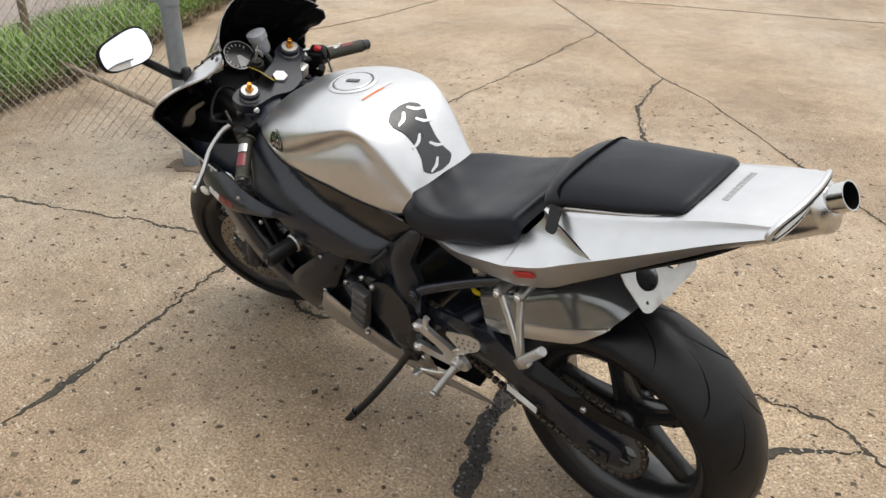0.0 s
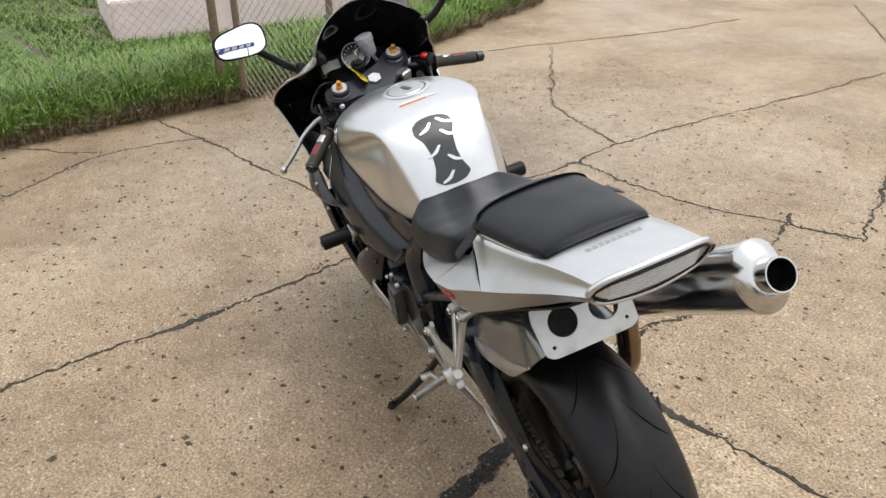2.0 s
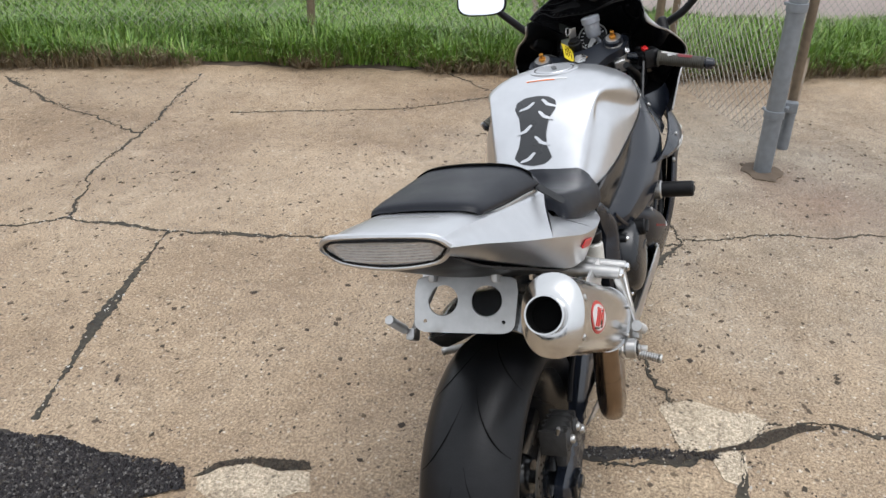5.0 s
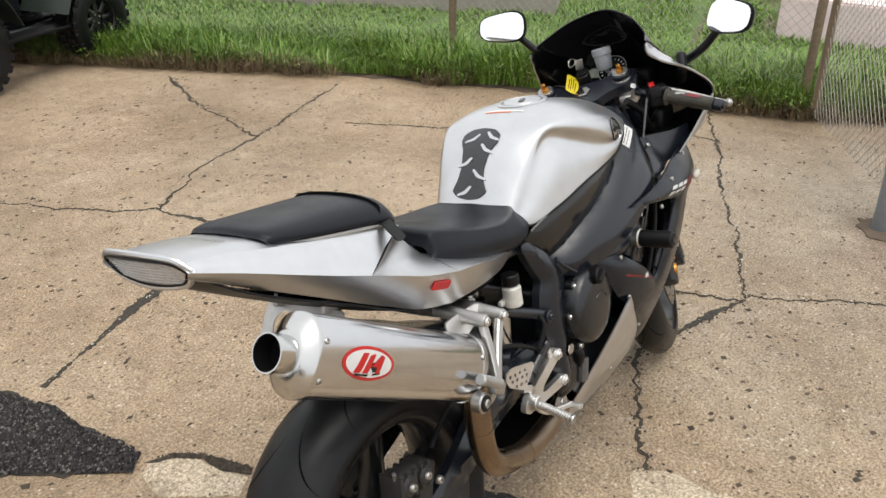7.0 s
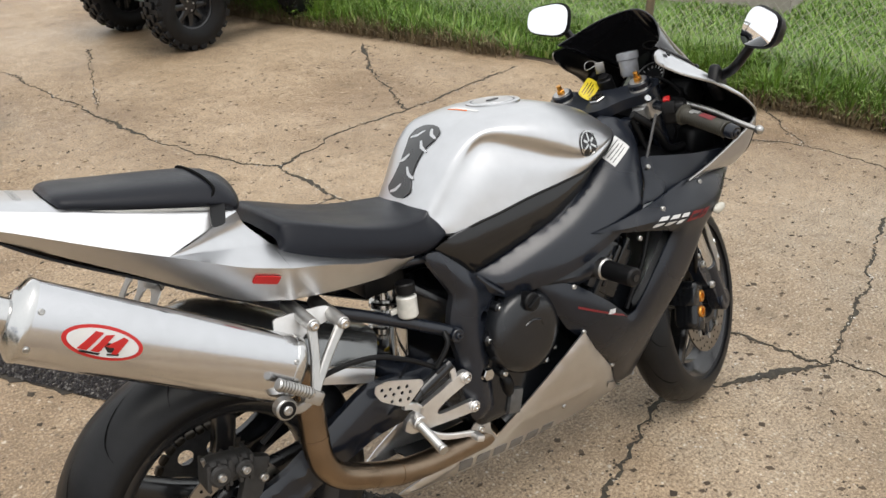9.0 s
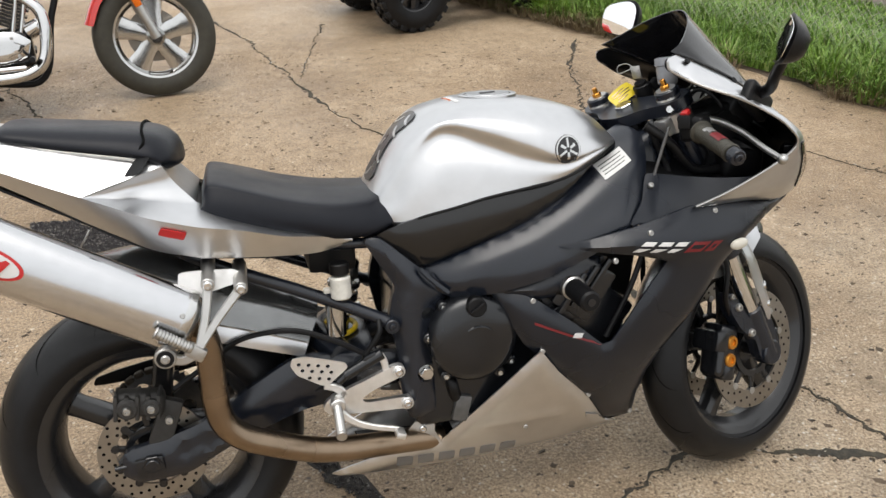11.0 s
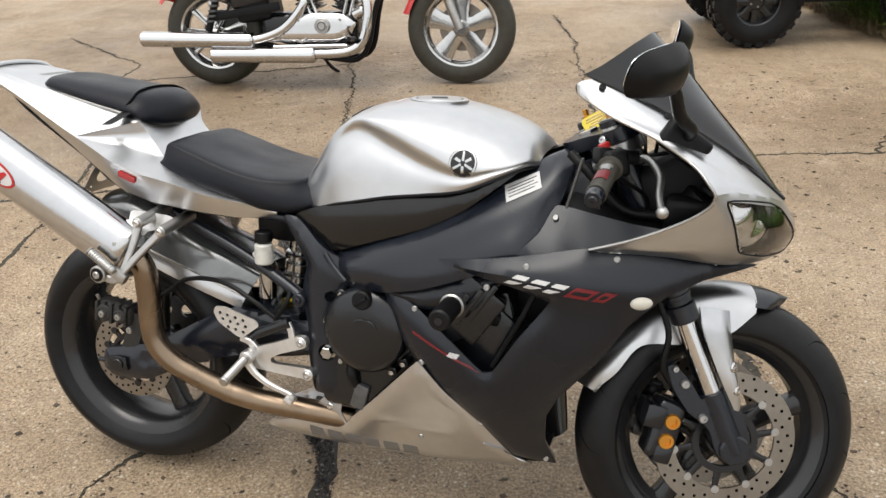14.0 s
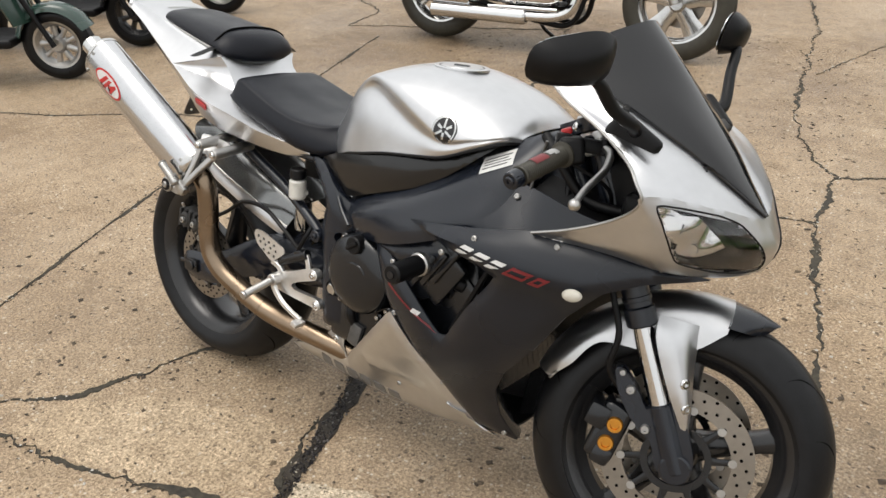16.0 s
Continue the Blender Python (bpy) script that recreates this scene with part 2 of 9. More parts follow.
    grain_tone = ramp_node(gsep.outputs[1], [(0.0, (0.06, 0.042, 0.03)), (0.45, (0.16, 0.115, 0.075)), (0.55, (0.25, 0.18, 0.12)), (0.65, (0.62, 0.52, 0.40)), (1.0, (0.92, 0.86, 0.76))])
    colour = mix("MIX", speck, colour, grain_tone.outputs[0])
    level = n.new("ShaderNodeRGB")
    level.outputs[0].default_value = (0.632, 0.603, 0.558, 1)
    colour = mix("MULTIPLY", 1.0, colour, level.outputs[0])
    l.new(colour, b.inputs["Base Color"])
    damp = ramp_node(noise_node(0.7, 5).outputs["Fac"], [(0.38, (0.42, 0.42, 0.42)), (0.6, (0.72, 0.72, 0.72))])
    l.new(damp.outputs[0], b.inputs["Roughness"])
    bump = n.new("ShaderNodeBump")
    bump.inputs["Strength"].default_value, bump.inputs["Distance"].default_value = 0.5, 0.002
    hgt = mix("ADD", 0.5, sand.outputs[0], pm)
    hgt = mix("SUBTRACT", 1.0, hgt, hole)
    l.new(hgt, bump.inputs["Height"])
    l.new(bump.outputs[0], b.inputs["Normal"])
    return m


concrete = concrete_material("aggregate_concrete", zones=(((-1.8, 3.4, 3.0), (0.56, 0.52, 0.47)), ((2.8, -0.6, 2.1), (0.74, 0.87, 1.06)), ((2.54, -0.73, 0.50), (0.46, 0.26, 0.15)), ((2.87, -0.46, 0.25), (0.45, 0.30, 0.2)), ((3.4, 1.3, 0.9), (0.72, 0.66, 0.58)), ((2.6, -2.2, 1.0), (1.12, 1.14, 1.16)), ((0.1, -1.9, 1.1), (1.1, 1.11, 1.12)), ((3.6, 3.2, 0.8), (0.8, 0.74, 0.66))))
pale_cement = concrete_material("pale_patch_cement", (1.42, 1.60, 1.82), 0.15)
worn_cement = concrete_material("worn_patch_cement", (1.2, 1.23, 1.25), 0.4)


def random_tone(name, tones, rough=0.6, spec=0.5):
    """Tones picked per island, for grass, gravel and leaves."""
    m = bpy.data.materials.new(name)
    m.use_nodes = True
    n, l = m.node_tree.nodes, m.node_tree.links
    g = n.new("ShaderNodeNewGeometry")
    r = n.new("ShaderNodeValToRGB")
    r.color_ramp.elements[0].color, r.color_ramp.elements[1].color = (*tones[0], 1), (*tones[-1], 1)
    for i, c in enumerate(tones[1:-1], 1):
        r.color_ramp.elements.new(i / (len(tones) - 1)).color = (*c, 1)
    l.new(g.outputs["Random Per Island"], r.inputs[0])
    b = n["Principled BSDF"]
    l.new(r.outputs[0], b.inputs["Base Color"])
    b.inputs["Roughness"].default_value = rough
    b.inputs["Specular IOR Level"].default_value = spec
    return m


grass_mat = random_tone("grass_blades", [(0.0333, 0.0776, 0.00864), (0.0721, 0.148, 0.0143), (0.111, 0.212, 0.0238), (0.155, 0.261, 0.0346), (0.122, 0.233, 0.0259), (0.233, 0.275, 0.0821)], 0.5)
tuft_mat = random_tone("tuft_blades", [(0.0444, 0.0984, 0.0095), (0.0941, 0.19, 0.0194), (0.139, 0.254, 0.0302), (0.188, 0.296, 0.0432), (0.117, 0.226, 0.0238), (0.255, 0.289, 0.095)], 0.45)
dead_mat = random_tone("dead_grass", [(0.0936, 0.0585, 0.0292), (0.176, 0.129, 0.0702), (0.246, 0.199, 0.117), (0.117, 0.0819, 0.041)], 0.8)
debris_mat = random_tone("leaf_debris", [(0.0169, 0.0118, 0.00744), (0.0371, 0.027, 0.0169), (0.0672, 0.0504, 0.0337), (0.027, 0.0186, 0.0118)], 0.8)
leaf_mat = random_tone("brown_leaf_bits", [(0.022, 0.014, 0.008), (0.05, 0.034, 0.02), (0.085, 0.06, 0.038), (0.034, 0.024, 0.014), (0.12, 0.085, 0.05)], 0.8)
chip_mat = random_tone("pale_chips", [(0.3, 0.24, 0.168), (0.396, 0.36, 0.3), (0.456, 0.438, 0.408), (0.252, 0.18, 0.12)], 0.7)
gravel_mat = random_tone("asphalt_crumbs", [(0.006, 0.005, 0.006), (0.016, 0.014, 0.015), (0.008, 0.007, 0.008), (0.026, 0.022, 0.022), (0.010, 0.009, 0.010), (0.040, 0.034, 0.033), (0.012, 0.010, 0.011), (0.020, 0.017, 0.018), (0.07, 0.064, 0.06), (0.16, 0.15, 0.14)], 0.4, 0.25)

# ---- mesh tools ----
from mathutils.bvhtree import BVHTree
from mathutils.geometry import delaunay_2d_cdt


def part(name, bm, material, parent=None, label="", smooth=38):
    """Links a bmesh as one mesh object under a thing or a part; a list of them makes one object each, and gives the first."""
    if isinstance(bm, (list, tuple)):
        return [part(name, b, material, parent, label, smooth) for b in bm][0]
    bmesh.ops.recalc_face_normals(bm, faces=bm.faces[:])
    me = bpy.data.meshes.new(name)
    if smooth:
        limit = radians(smooth)
        for f in bm.faces:
            f.smooth = True
        for e in bm.edges:
            e.smooth = not (len(e.link_faces) == 2 and e.calc_face_angle(0) > limit)
    bm.to_mesh(me)
    bm.free()
    me.materials.append(material)
    ob = new(name, me)
    if parent is not None:
        ob.parent = parent
    if label:
        ob["label"] = label
    return ob


def thing(name, m, label, category, group="", kind=""):
    ob = new(name)
    ob.matrix_world = m
    return tagged(ob, label, category, group, kind)


def skin_tree(bm):
    bm.normal_update()
    return BVHTree.FromBMesh(bm)


def merge(*bms):
    bms = [b for x in bms for b in (x if isinstance(x, (list, tuple)) else [x])]
    out = bms[0]
    for b in bms[1:]:
        me = bpy.data.meshes.new("tmp")
        b.to_mesh(me)
        b.free()
        out.from_mesh(me)
        bpy.data.meshes.remove(me)
    return out


def curve(points, n):
    """n points on a Catmull-Rom curve through the given ones, spaced by their chords."""
    p = [Vector(q) for q in points]
    if len(p) == 2:
        return [p[0].lerp(p[1], i / (n - 1)) for i in range(n)]
    p = [p[0] * 2 - p[1]] + p + [p[-1] * 2 - p[-2]]
    out = []
    for i in range(n):
        u = i / (n - 1) * (len(p) - 3)
        k = min(int(u), len(p) - 4)
        t = u - k
        a, b, c, d = p[k:k + 4]
        out.append(0.5 * ((2 * b) + (c - a) * t + (2 * a - 5 * b + 4 * c - d) * t * t + (3 * b - a - 3 * c + d) * t ** 3))
    return out


def rails(lines, nu=28, nv=14, mirror=False, thick=0.0, sharp=()):
    """A smooth skin across a few guide curves; mirror adds the other half (y to -y) from the first curve, which lies on y = 0. sharp: curves that stay as creases."""
    lines = [curve(r, nu) for r in lines]
    cuts = [0, *sharp, len(lines) - 1]
    spans = list(zip(cuts, cuts[1:]))
    if mirror and not sharp:
        flip = [[Vector((q.x, -q.y, q.z)) for q in r] for r in lines[:0:-1]]
        groups = [(flip + lines, 2 * nv)]
    else:
        groups = [(lines[a:b + 1], max(3, round(nv * (b - a) / (len(lines) - 1)))) for a, b in spans]
        if mirror:
            groups += [([[Vector((q.x, -q.y, q.z)) for q in r] for r in g], k) for g, k in groups]
    bm = bmesh.new()
    for g, k in groups:
        grid = [[bm.verts.new(q) for q in curve([r[i] for r in g], k)] for i in range(nu)]
        for i in range(nu - 1):
            for j in range(k - 1):
                bm.faces.new((grid[i][j], grid[i + 1][j], grid[i + 1][j + 1], grid[i][j + 1]))
    bmesh.ops.remove_doubles(bm, verts=bm.verts[:], dist=0.0004)
    if thick:
        bmesh.ops.recalc_face_normals(bm, faces=bm.faces[:])
        bmesh.ops.solidify(bm, geom=bm.faces[:], thickness=thick)
    return bm


def lathe(profile, seg=48, axis="Y", at=(0, 0, 0), closed=False):
    """Turns (along, radius) pairs about an axis."""
    bm = bmesh.new()
    rings = []
    for a, r in profile:
        ring = []
        for i in range(seg):
            t = 2 * math.pi * i / seg
            c, s = r * math.cos(t), r * math.sin(t)
            ring.append(bm.verts.new({"Y": (c, a, s), "X": (a, c, s), "Z": (c, s, a)}[axis]))
        rings.append(ring)
    pairs = list(zip(rings, rings[1:])) + ([(rings[-1], rings[0])] if closed else [])
    for p, q in pairs:
        for i in range(seg):
            bm.faces.new((p[i], p[(i + 1) % seg], q[(i + 1) % seg], q[i]))
    if not closed:
        bm.faces.new(rings[0])
        bm.faces.new(rings[-1])
    bmesh.ops.translate(bm, verts=bm.verts[:], vec=at)
    return bm


def between(a, b):
    """A pose at a whose z axis points to b."""
    a, b = Vector(a), Vector(b)
    return Matrix.Translation(a) @ (b - a).to_track_quat("Z", "Y").to_matrix().to_4x4()


def rod(a, b, r, r2=None, seg=14, bevel=0.0):
    """A round bar from a to b, with its ends chamfered."""
    h = (Vector(b) - Vector(a)).length
    r2 = r if r2 is None else r2
    c = bevel or min(r, h) * 0.12
    bm = lathe([(0, r - c), (c, r), (h - c, r2), (h, r2 - c)], seg, "Z")
    bm.transform(between(a, b))
    return bm


def tube(points, r, n=24, seg=10, taper=None):
    """A round hose or pipe along a smooth curve; taper gives the radius from start to end."""
    p = curve(points, n)
    bm = bmesh.new()
    rings, up = [], Vector((0.13, 0.41, 0.9)).normalized()
    for i, q in enumerate(p):
        d = (p[min(i + 1, n - 1)] - p[max(i - 1, 0)]).normalized()
        x = d.cross(up).normalized()
        up = x.cross(d).normalized()
        rr = r if taper is None else r + (taper - r) * i / (n - 1)
        rings.append([bm.verts.new(q + rr * (math.cos(2 * math.pi * k / seg) * x + math.sin(2 * math.pi * k / seg) * up)) for k in range(seg)])
    for a, b in zip(rings, rings[1:]):
        for k in range(seg):
            bm.faces.new((a[k], a[(k + 1) % seg], b[(k + 1) % seg], b[k]))
    bm.faces.new(rings[0])
    bm.faces.new(rings[-1])
    return bm


def flat_bar(points, w, t, face=(0, 1, 0), n=12, w2=None):
    """A flat cast bar along a smooth curve: w wide, t thick along face, with its corners rounded."""
    p, face = curve(points, n), Vector(face).normalized()
    bm = bmesh.new()
    rings = []
    for i, q in enumerate(p):
        d = (p[min(i + 1, n - 1)] - p[max(i - 1, 0)]).normalized()
        x = d.cross(face).normalized()
        ww = w if w2 is None else w + (w2 - w) * i / (n - 1)
        rings.append([bm.verts.new(q + x * ww * a + face * t * b) for a, b in ((-0.5, -0.3), (-0.5, 0.3), (-0.34, 0.5), (0.34, 0.5), (0.5, 0.3), (0.5, -0.3), (0.34, -0.5), (-0.34, -0.5))])
    for a, b in zip(rings, rings[1:]):
        for k in range(8):
            bm.faces.new((a[k], a[(k + 1) % 8], b[(k + 1) % 8], b[k]))
    bm.faces.new(rings[0])
    bm.faces.new(rings[-1])
    return bm


def knurled(a, b, r, grooves=11):
    """A round peg with ring grooves from a to b."""
    h = (Vector(b) - Vector(a)).length
    prof = [(0, r * 0.7)]
    for k in range(grooves):
        f = h * (0.06 + 0.88 * k / grooves)
        prof += [(f, r), (f + h * 0.045, r), (f + h * 0.055, r * 0.8), (f + h * 0.075, r * 0.8)]
    bm = lathe(prof + [(h * 0.96, r * 1.08), (h, r * 0.9)], 14, "Z")
    bm.transform(between(a, b))
    return bm


def block(size, at=(0, 0, 0), turn=(0, 0, 0), bevel=0.004, seg=2):
    bm = bmesh.new()
    bmesh.ops.create_cube(bm, size=1, matrix=pose(*at, *turn) @ Matrix.Diagonal((*size, 1)))
    if bevel:
        bmesh.ops.bevel(bm, geom=bm.edges[:], offset=bevel, segments=seg, affect="EDGES", profile=0.6)
    return bm


def ball(r, at, scale=(1, 1, 1), seg=20):
    bm = bmesh.new()
    bmesh.ops.create_uvsphere(bm, u_segments=seg, v_segments=seg // 2, radius=r, matrix=Matrix.Translation(at) @ Matrix.Diagonal((*scale, 1)))
    return bm


def rounded(outline, cut=0.2, times=2):
    """The outline with its corners cut round."""
    p = [Vector(q) for q in outline]
    for _ in range(times):
        p = [q for a, b in zip(p, p[1:] + p[:1]) for q in (a.lerp(b, cut), a.lerp(b, 1 - cut))]
        cut = 0.25
    return p


def inside(q, poly):
    hit = False
    for a, b in zip(poly, poly[1:] + poly[:1]):
        if (a[1] > q[1]) != (b[1] > q[1]) and q[0] < (b[0] - a[0]) * (q[1] - a[1]) / (b[1] - a[1]) + a[0]:
            hit = not hit
    return hit


def pillow(outline, depth, width):
    """A rolled edge: 0 well inside the outline, down to -depth at its edge."""
    ends = [(Vector(a), Vector(b)) for a, b in zip(outline, list(outline[1:]) + [outline[0]])]

    def drop(u, v):
        q = Vector((u, v))
        best = 9.0
        for a, b in ends:
            w = b - a
            f = min(1, max(0, (q - a).dot(w) / max(1e-9, w.length_squared)))
            best = min(best, (a + w * f - q).length)
        return -depth * math.exp(-(best / width) ** 1.5)
    return drop


def sheet(outline, place, step=0.03, holes=(), thick=True, cut=0.12):
    """A panel cut to an outline in (u, v); place(u, v, side) gives each point, side 0 the face and 1 the back."""
    loops = [[Vector(q) for q in (rounded(outline, cut) if cut else outline)]] + [[Vector(q) for q in h] for h in holes]
    pts, edges = [], []
    for loop in loops:
        fine = []
        for a, b in zip(loop, loop[1:] + loop[:1]):
            k = max(1, math.ceil((b - a).length / step))
            fine += [a.lerp(b, i / k) for i in range(k)]
        o = len(pts)
        pts += fine
        edges += [(o + i, o + (i + 1) % len(fine)) for i in range(len(fine))]
    lo = Vector([min(q[i] for q in loops[0]) for i in (0, 1)])
    hi = Vector([max(q[i] for q in loops[0]) for i in (0, 1)])
    for i in range(1, int((hi.x - lo.x) / step) + 1):
        for j in range(1, int((hi.y - lo.y) / step) + 1):
            q = Vector((lo.x + i * step + (j % 2) * step * 0.5, lo.y + j * step))
            near = min((q - e).length for e in pts[:len(edges)]) if pts else 1
            if near > step * 0.55 and inside(q, loops[0]) and not any(inside(q, h) for h in loops[1:]):
                pts.append(q)
    vs, _, fs, _, _, _ = delaunay_2d_cdt(pts, edges, [], 0, 1e-6)
    fs = [f for f in fs if inside(sum((vs[k] for k in f), Vector((0, 0))) / len(f), loops[0])
          and not any(inside(sum((vs[k] for k in f), Vector((0, 0))) / len(f), h) for h in loops[1:])]
    bm = bmesh.new()
    front = [bm.verts.new(place(q.x, q.y, 0)) for q in vs]
    for f in fs:
        bm.faces.new([front[k] for k in f])
    if thick:
        back = [bm.verts.new(place(q.x, q.y, 1)) for q in vs]
        rim = [e for e in bm.edges if len(e.link_faces) == 1]
        index = {v: k for k, v in enumerate(front)}
        for f in fs:
            bm.faces.new([back[k] for k in reversed(f)])
        for e in rim:
            a, b = index[e.verts[0]], index[e.verts[1]]
            bm.faces.new((front[a], front[b], back[b], back[a]))
    loose = [v for v in bm.verts if not v.link_faces]
    bmesh.ops.delete(bm, geom=loose, context="VERTS")
    return bm


def plate(outline, y0, y1, holes=(), bevel=0.002, cut=0.15):
    """A flat cut plate in the bike's x-z plane, from y0 to y1."""
    bm = sheet(outline, lambda u, v, s: (u, (y0, y1)[s], v), 0.2, holes, True, cut)
    return bm


def decal(outline, origin, u, v, skin, lift=0.0012, step=0.012, cut=0.12, holes=()):
    """A thin film laid on a skin: the outline in the plane of u and v at origin is dropped onto it along the plane's normal, which points outward from the bike."""
    o, u, v = Vector(origin), Vector(u).normalized(), Vector(v)
    v = (v - v.dot(u) * u).normalized()
    w = u.cross(v)
    if w.dot(Vector((0, math.copysign(1, o.y), 0)) if abs(o.y) > 0.04 else Vector((-0.4, 0, 1))) < 0:
        w = -w

    def place(a, b, side):
        q = o + a * u + b * v
        hit = skin.ray_cast(q + w * 0.06, -w, 0.2)
        if hit[0] is None:
            hit = skin.find_nearest(q)
        p, nrm = hit[0], hit[1]
        if nrm.dot(w) < 0:
            nrm = -nrm
        return p + nrm * (lift if side == 0 else lift * 0.3)
    return sheet(outline, place, step, holes, True, cut)


def disc_outline(r, n=20, at=(0, 0), sx=1.0, sy=1.0):
    return [(at[0] + sx * r * math.cos(2 * math.pi * i / n), at[1] + sy * r * math.sin(2 * math.pi * i / n)) for i in range(n)]


def bolt(at, way, r=0.006, h=0.004):
    """A button-head bolt with a socket, standing on a surface."""
    a = Vector(at)
    d = Vector(way).normalized()
    bm = lathe([(-0.003, r), (h * 0.5, r), (h, r * 0.75), (h, r * 0.4), (h * 0.4, r * 0.38)], 12, "Z")
    bm.transform(between(a, a + d))
    return bm

# ---- ground, cracks and patches ----
def grid_plane(x0, x1, y0, y1, nx, ny, height):
    bm = bmesh.new()
    g = [[bm.verts.new((x0 + (x1 - x0) * i / nx, y0 + (y1 - y0) * j / ny, 0)) for j in range(ny + 1)] for i in range(nx + 1)]
    for row in g:
        for v in row:
            v.co.z = height(v.co.x, v.co.y)
    for i in range(nx):
        for j in range(ny):
            bm.faces.new((g[i][j], g[i + 1][j], g[i + 1][j + 1], g[i][j + 1]))
    return bm


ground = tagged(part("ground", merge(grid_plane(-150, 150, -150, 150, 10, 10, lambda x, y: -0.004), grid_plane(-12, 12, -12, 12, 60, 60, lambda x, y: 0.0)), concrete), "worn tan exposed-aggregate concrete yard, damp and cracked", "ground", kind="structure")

# each crack: half width, then its corners on the ground
CRACKS = [
    (0.010, [(5.1, -5.8), (3.1, -4.3), (2.03, -3.46), (1.53, -3.18), (0.62, -2.47), (-0.6, -1.55)]),
    (0.011, [(3.1, -4.3), (2.82, -2.95), (2.73, -2.47), (2.54, -1.58), (2.37, -1.24), (2.15, -0.6), (1.93, -0.15)]),
    (0.013, [(2.02, -3.45), (1.77, -2.78), (1.41, -2.3), (1.08, -1.85)]),
    (0.012, [(4.19, 0.8), (3.6, 0.52), (2.94, 0.28), (2.4, 0.04), (1.87, -0.17)]),
    (0.016, [(1.46, 1.0), (1.56, 0.66), (1.73, 0.24), (1.8, 0.04), (1.87, -0.17)]),
    (0.010, [(4.76, -2.35), (4.0, -1.95), (3.33, -1.6), (2.54, -1.58)]),
    (0.009, [(2.37, -1.24), (1.75, -1.4), (1.08, -1.85)]),
    (0.010, [(4.2, 2.0), (3.55, 1.07), (3.03, 1.56), (2.6, 2.4)]),
    (0.010, [(3.52, 1.1), (3.6, 0.8), (3.6, 0.52)]),
    (0.015, [(2.66, 4.06), (2.35, 3.45), (2.1, 2.63)]),
    (0.012, [(3.2, 3.0), (2.1, 2.63), (1.6, 2.52), (1.13, 2.25)]),
    (0.017, [(0.09, 5.33), (0.38, 4.54), (0.68, 3.19), (0.86, 2.63), (1.13, 2.25), (1.2, 1.8), (1.34, 1.31), (1.46, 1.0)]),
    (0.024, [(1.2, 1.81), (0.56, 1.62), (0.06, 1.43)]),
    (0.016, [(1.87, -0.17), (1.33, 0.02), (0.9, -0.15), (0.8, -0.23), (0.57, -0.3)]),
    (0.020, [(0.45, -0.07), (0.56, -0.3), (0.64, -0.43), (0.81, -0.52)]),
    (0.013, [(0.81, -0.58), (0.84, -0.66), (0.855, -0.80), (0.88, -0.92), (0.935, -1.0), (1.02, -1.17), (1.133, -1.38), (1.32, -1.65), (1.41, -1.78)]),
    (0.016, [(0.64, -0.445), (0.53, -0.463), (0.43, -0.462), (0.35, -0.49), (0.01, -0.61), (-0.24, -0.63), (-0.42, -0.54)]),
    (0.014, [(-0.34, -0.57), (-0.19, -0.43), (-0.11, -0.23), (-0.05, -0.03), (0.02, 0.1)]),
    (0.013, [(-0.84, -0.31), (-1.02, 0.12), (-1.2, 0.58), (-1.43, 1.39), (-1.75, 2.1), (-2.03, 2.94)]),
    (0.012, [(-2.8, 0.69), (-2.48, 0.84), (-2.0, 1.19), (-1.43, 1.39), (-1.03, 1.68), (-0.57, 1.46)]),
    (0.018, [(-0.39, 2.09), (-0.62, 2.75), (-0.72, 3.05), (-1.0, 3.72), (-1.3, 4.6)]),
    (0.014, [(-3.6, 4.1), (-2.5, 3.48), (-2.41, 3.06), (-1.0, 3.72)]),
    (0.008, [(5.03, -4.4), (4.88, -3.5), (4.9, -1.85)]),
    (0.007, [(3.9, -5.45), (2.7, -5.82), (1.53, -6.18)]),
    (0.006, [(0.66, 3.58), (0.95, 4.9)]),
]


def ribbon(points, half, rng, lift=0.0028, wander=1.0):
    """An open crack: an uneven dark strip with ragged edges and a slight hollow along it."""
    n = max(8, int(sum((Vector(a) - Vector(b)).length for a, b in zip(points, points[1:])) / 0.012))
    path = [Vector((*q, 0)) for q in points]
    total = [0.0]
    for a, b in zip(path, path[1:]):
        total.append(total[-1] + (b - a).length)
    bm = bmesh.new()
    rows = []
    k = 0
    for i in range(n + 1):
        s = total[-1] * i / n
        while k < len(total) - 2 and s > total[k + 1]:
            k += 1
        t = (s - total[k]) / max(1e-6, total[k + 1] - total[k])
        d = (path[k + 1] - path[k]).normalized()
        side = Vector((-d.y, d.x, 0))
        q = path[k].lerp(path[k + 1], t) + side * wander * (noise.noise(Vector((s * 5, half * 900, 0))) * 0.03 + noise.noise(Vector((s * 22, half * 700, 3))) * 0.018 + noise.noise(Vector((s * 60, half * 500, 6))) * 0.009)
        w = half * (0.10 + 3.4 * abs(noise.noise(Vector((s * 2.3, half * 431, 9)))) ** 1.6 + 0.9 * rng.random() ** 2)
        rows.append([bm.verts.new(q + side * w * f + Vector((0, 0, z))) for f, z in ((-1.1, 0.0004), (-0.8, lift), (0, lift * 0.5), (0.8, lift), (1.1, 0.0004))])
    for a, b in zip(rows, rows[1:]):
        for j in range(4):
            bm.faces.new((a[j], a[j + 1], b[j + 1], b[j]))
    return bm


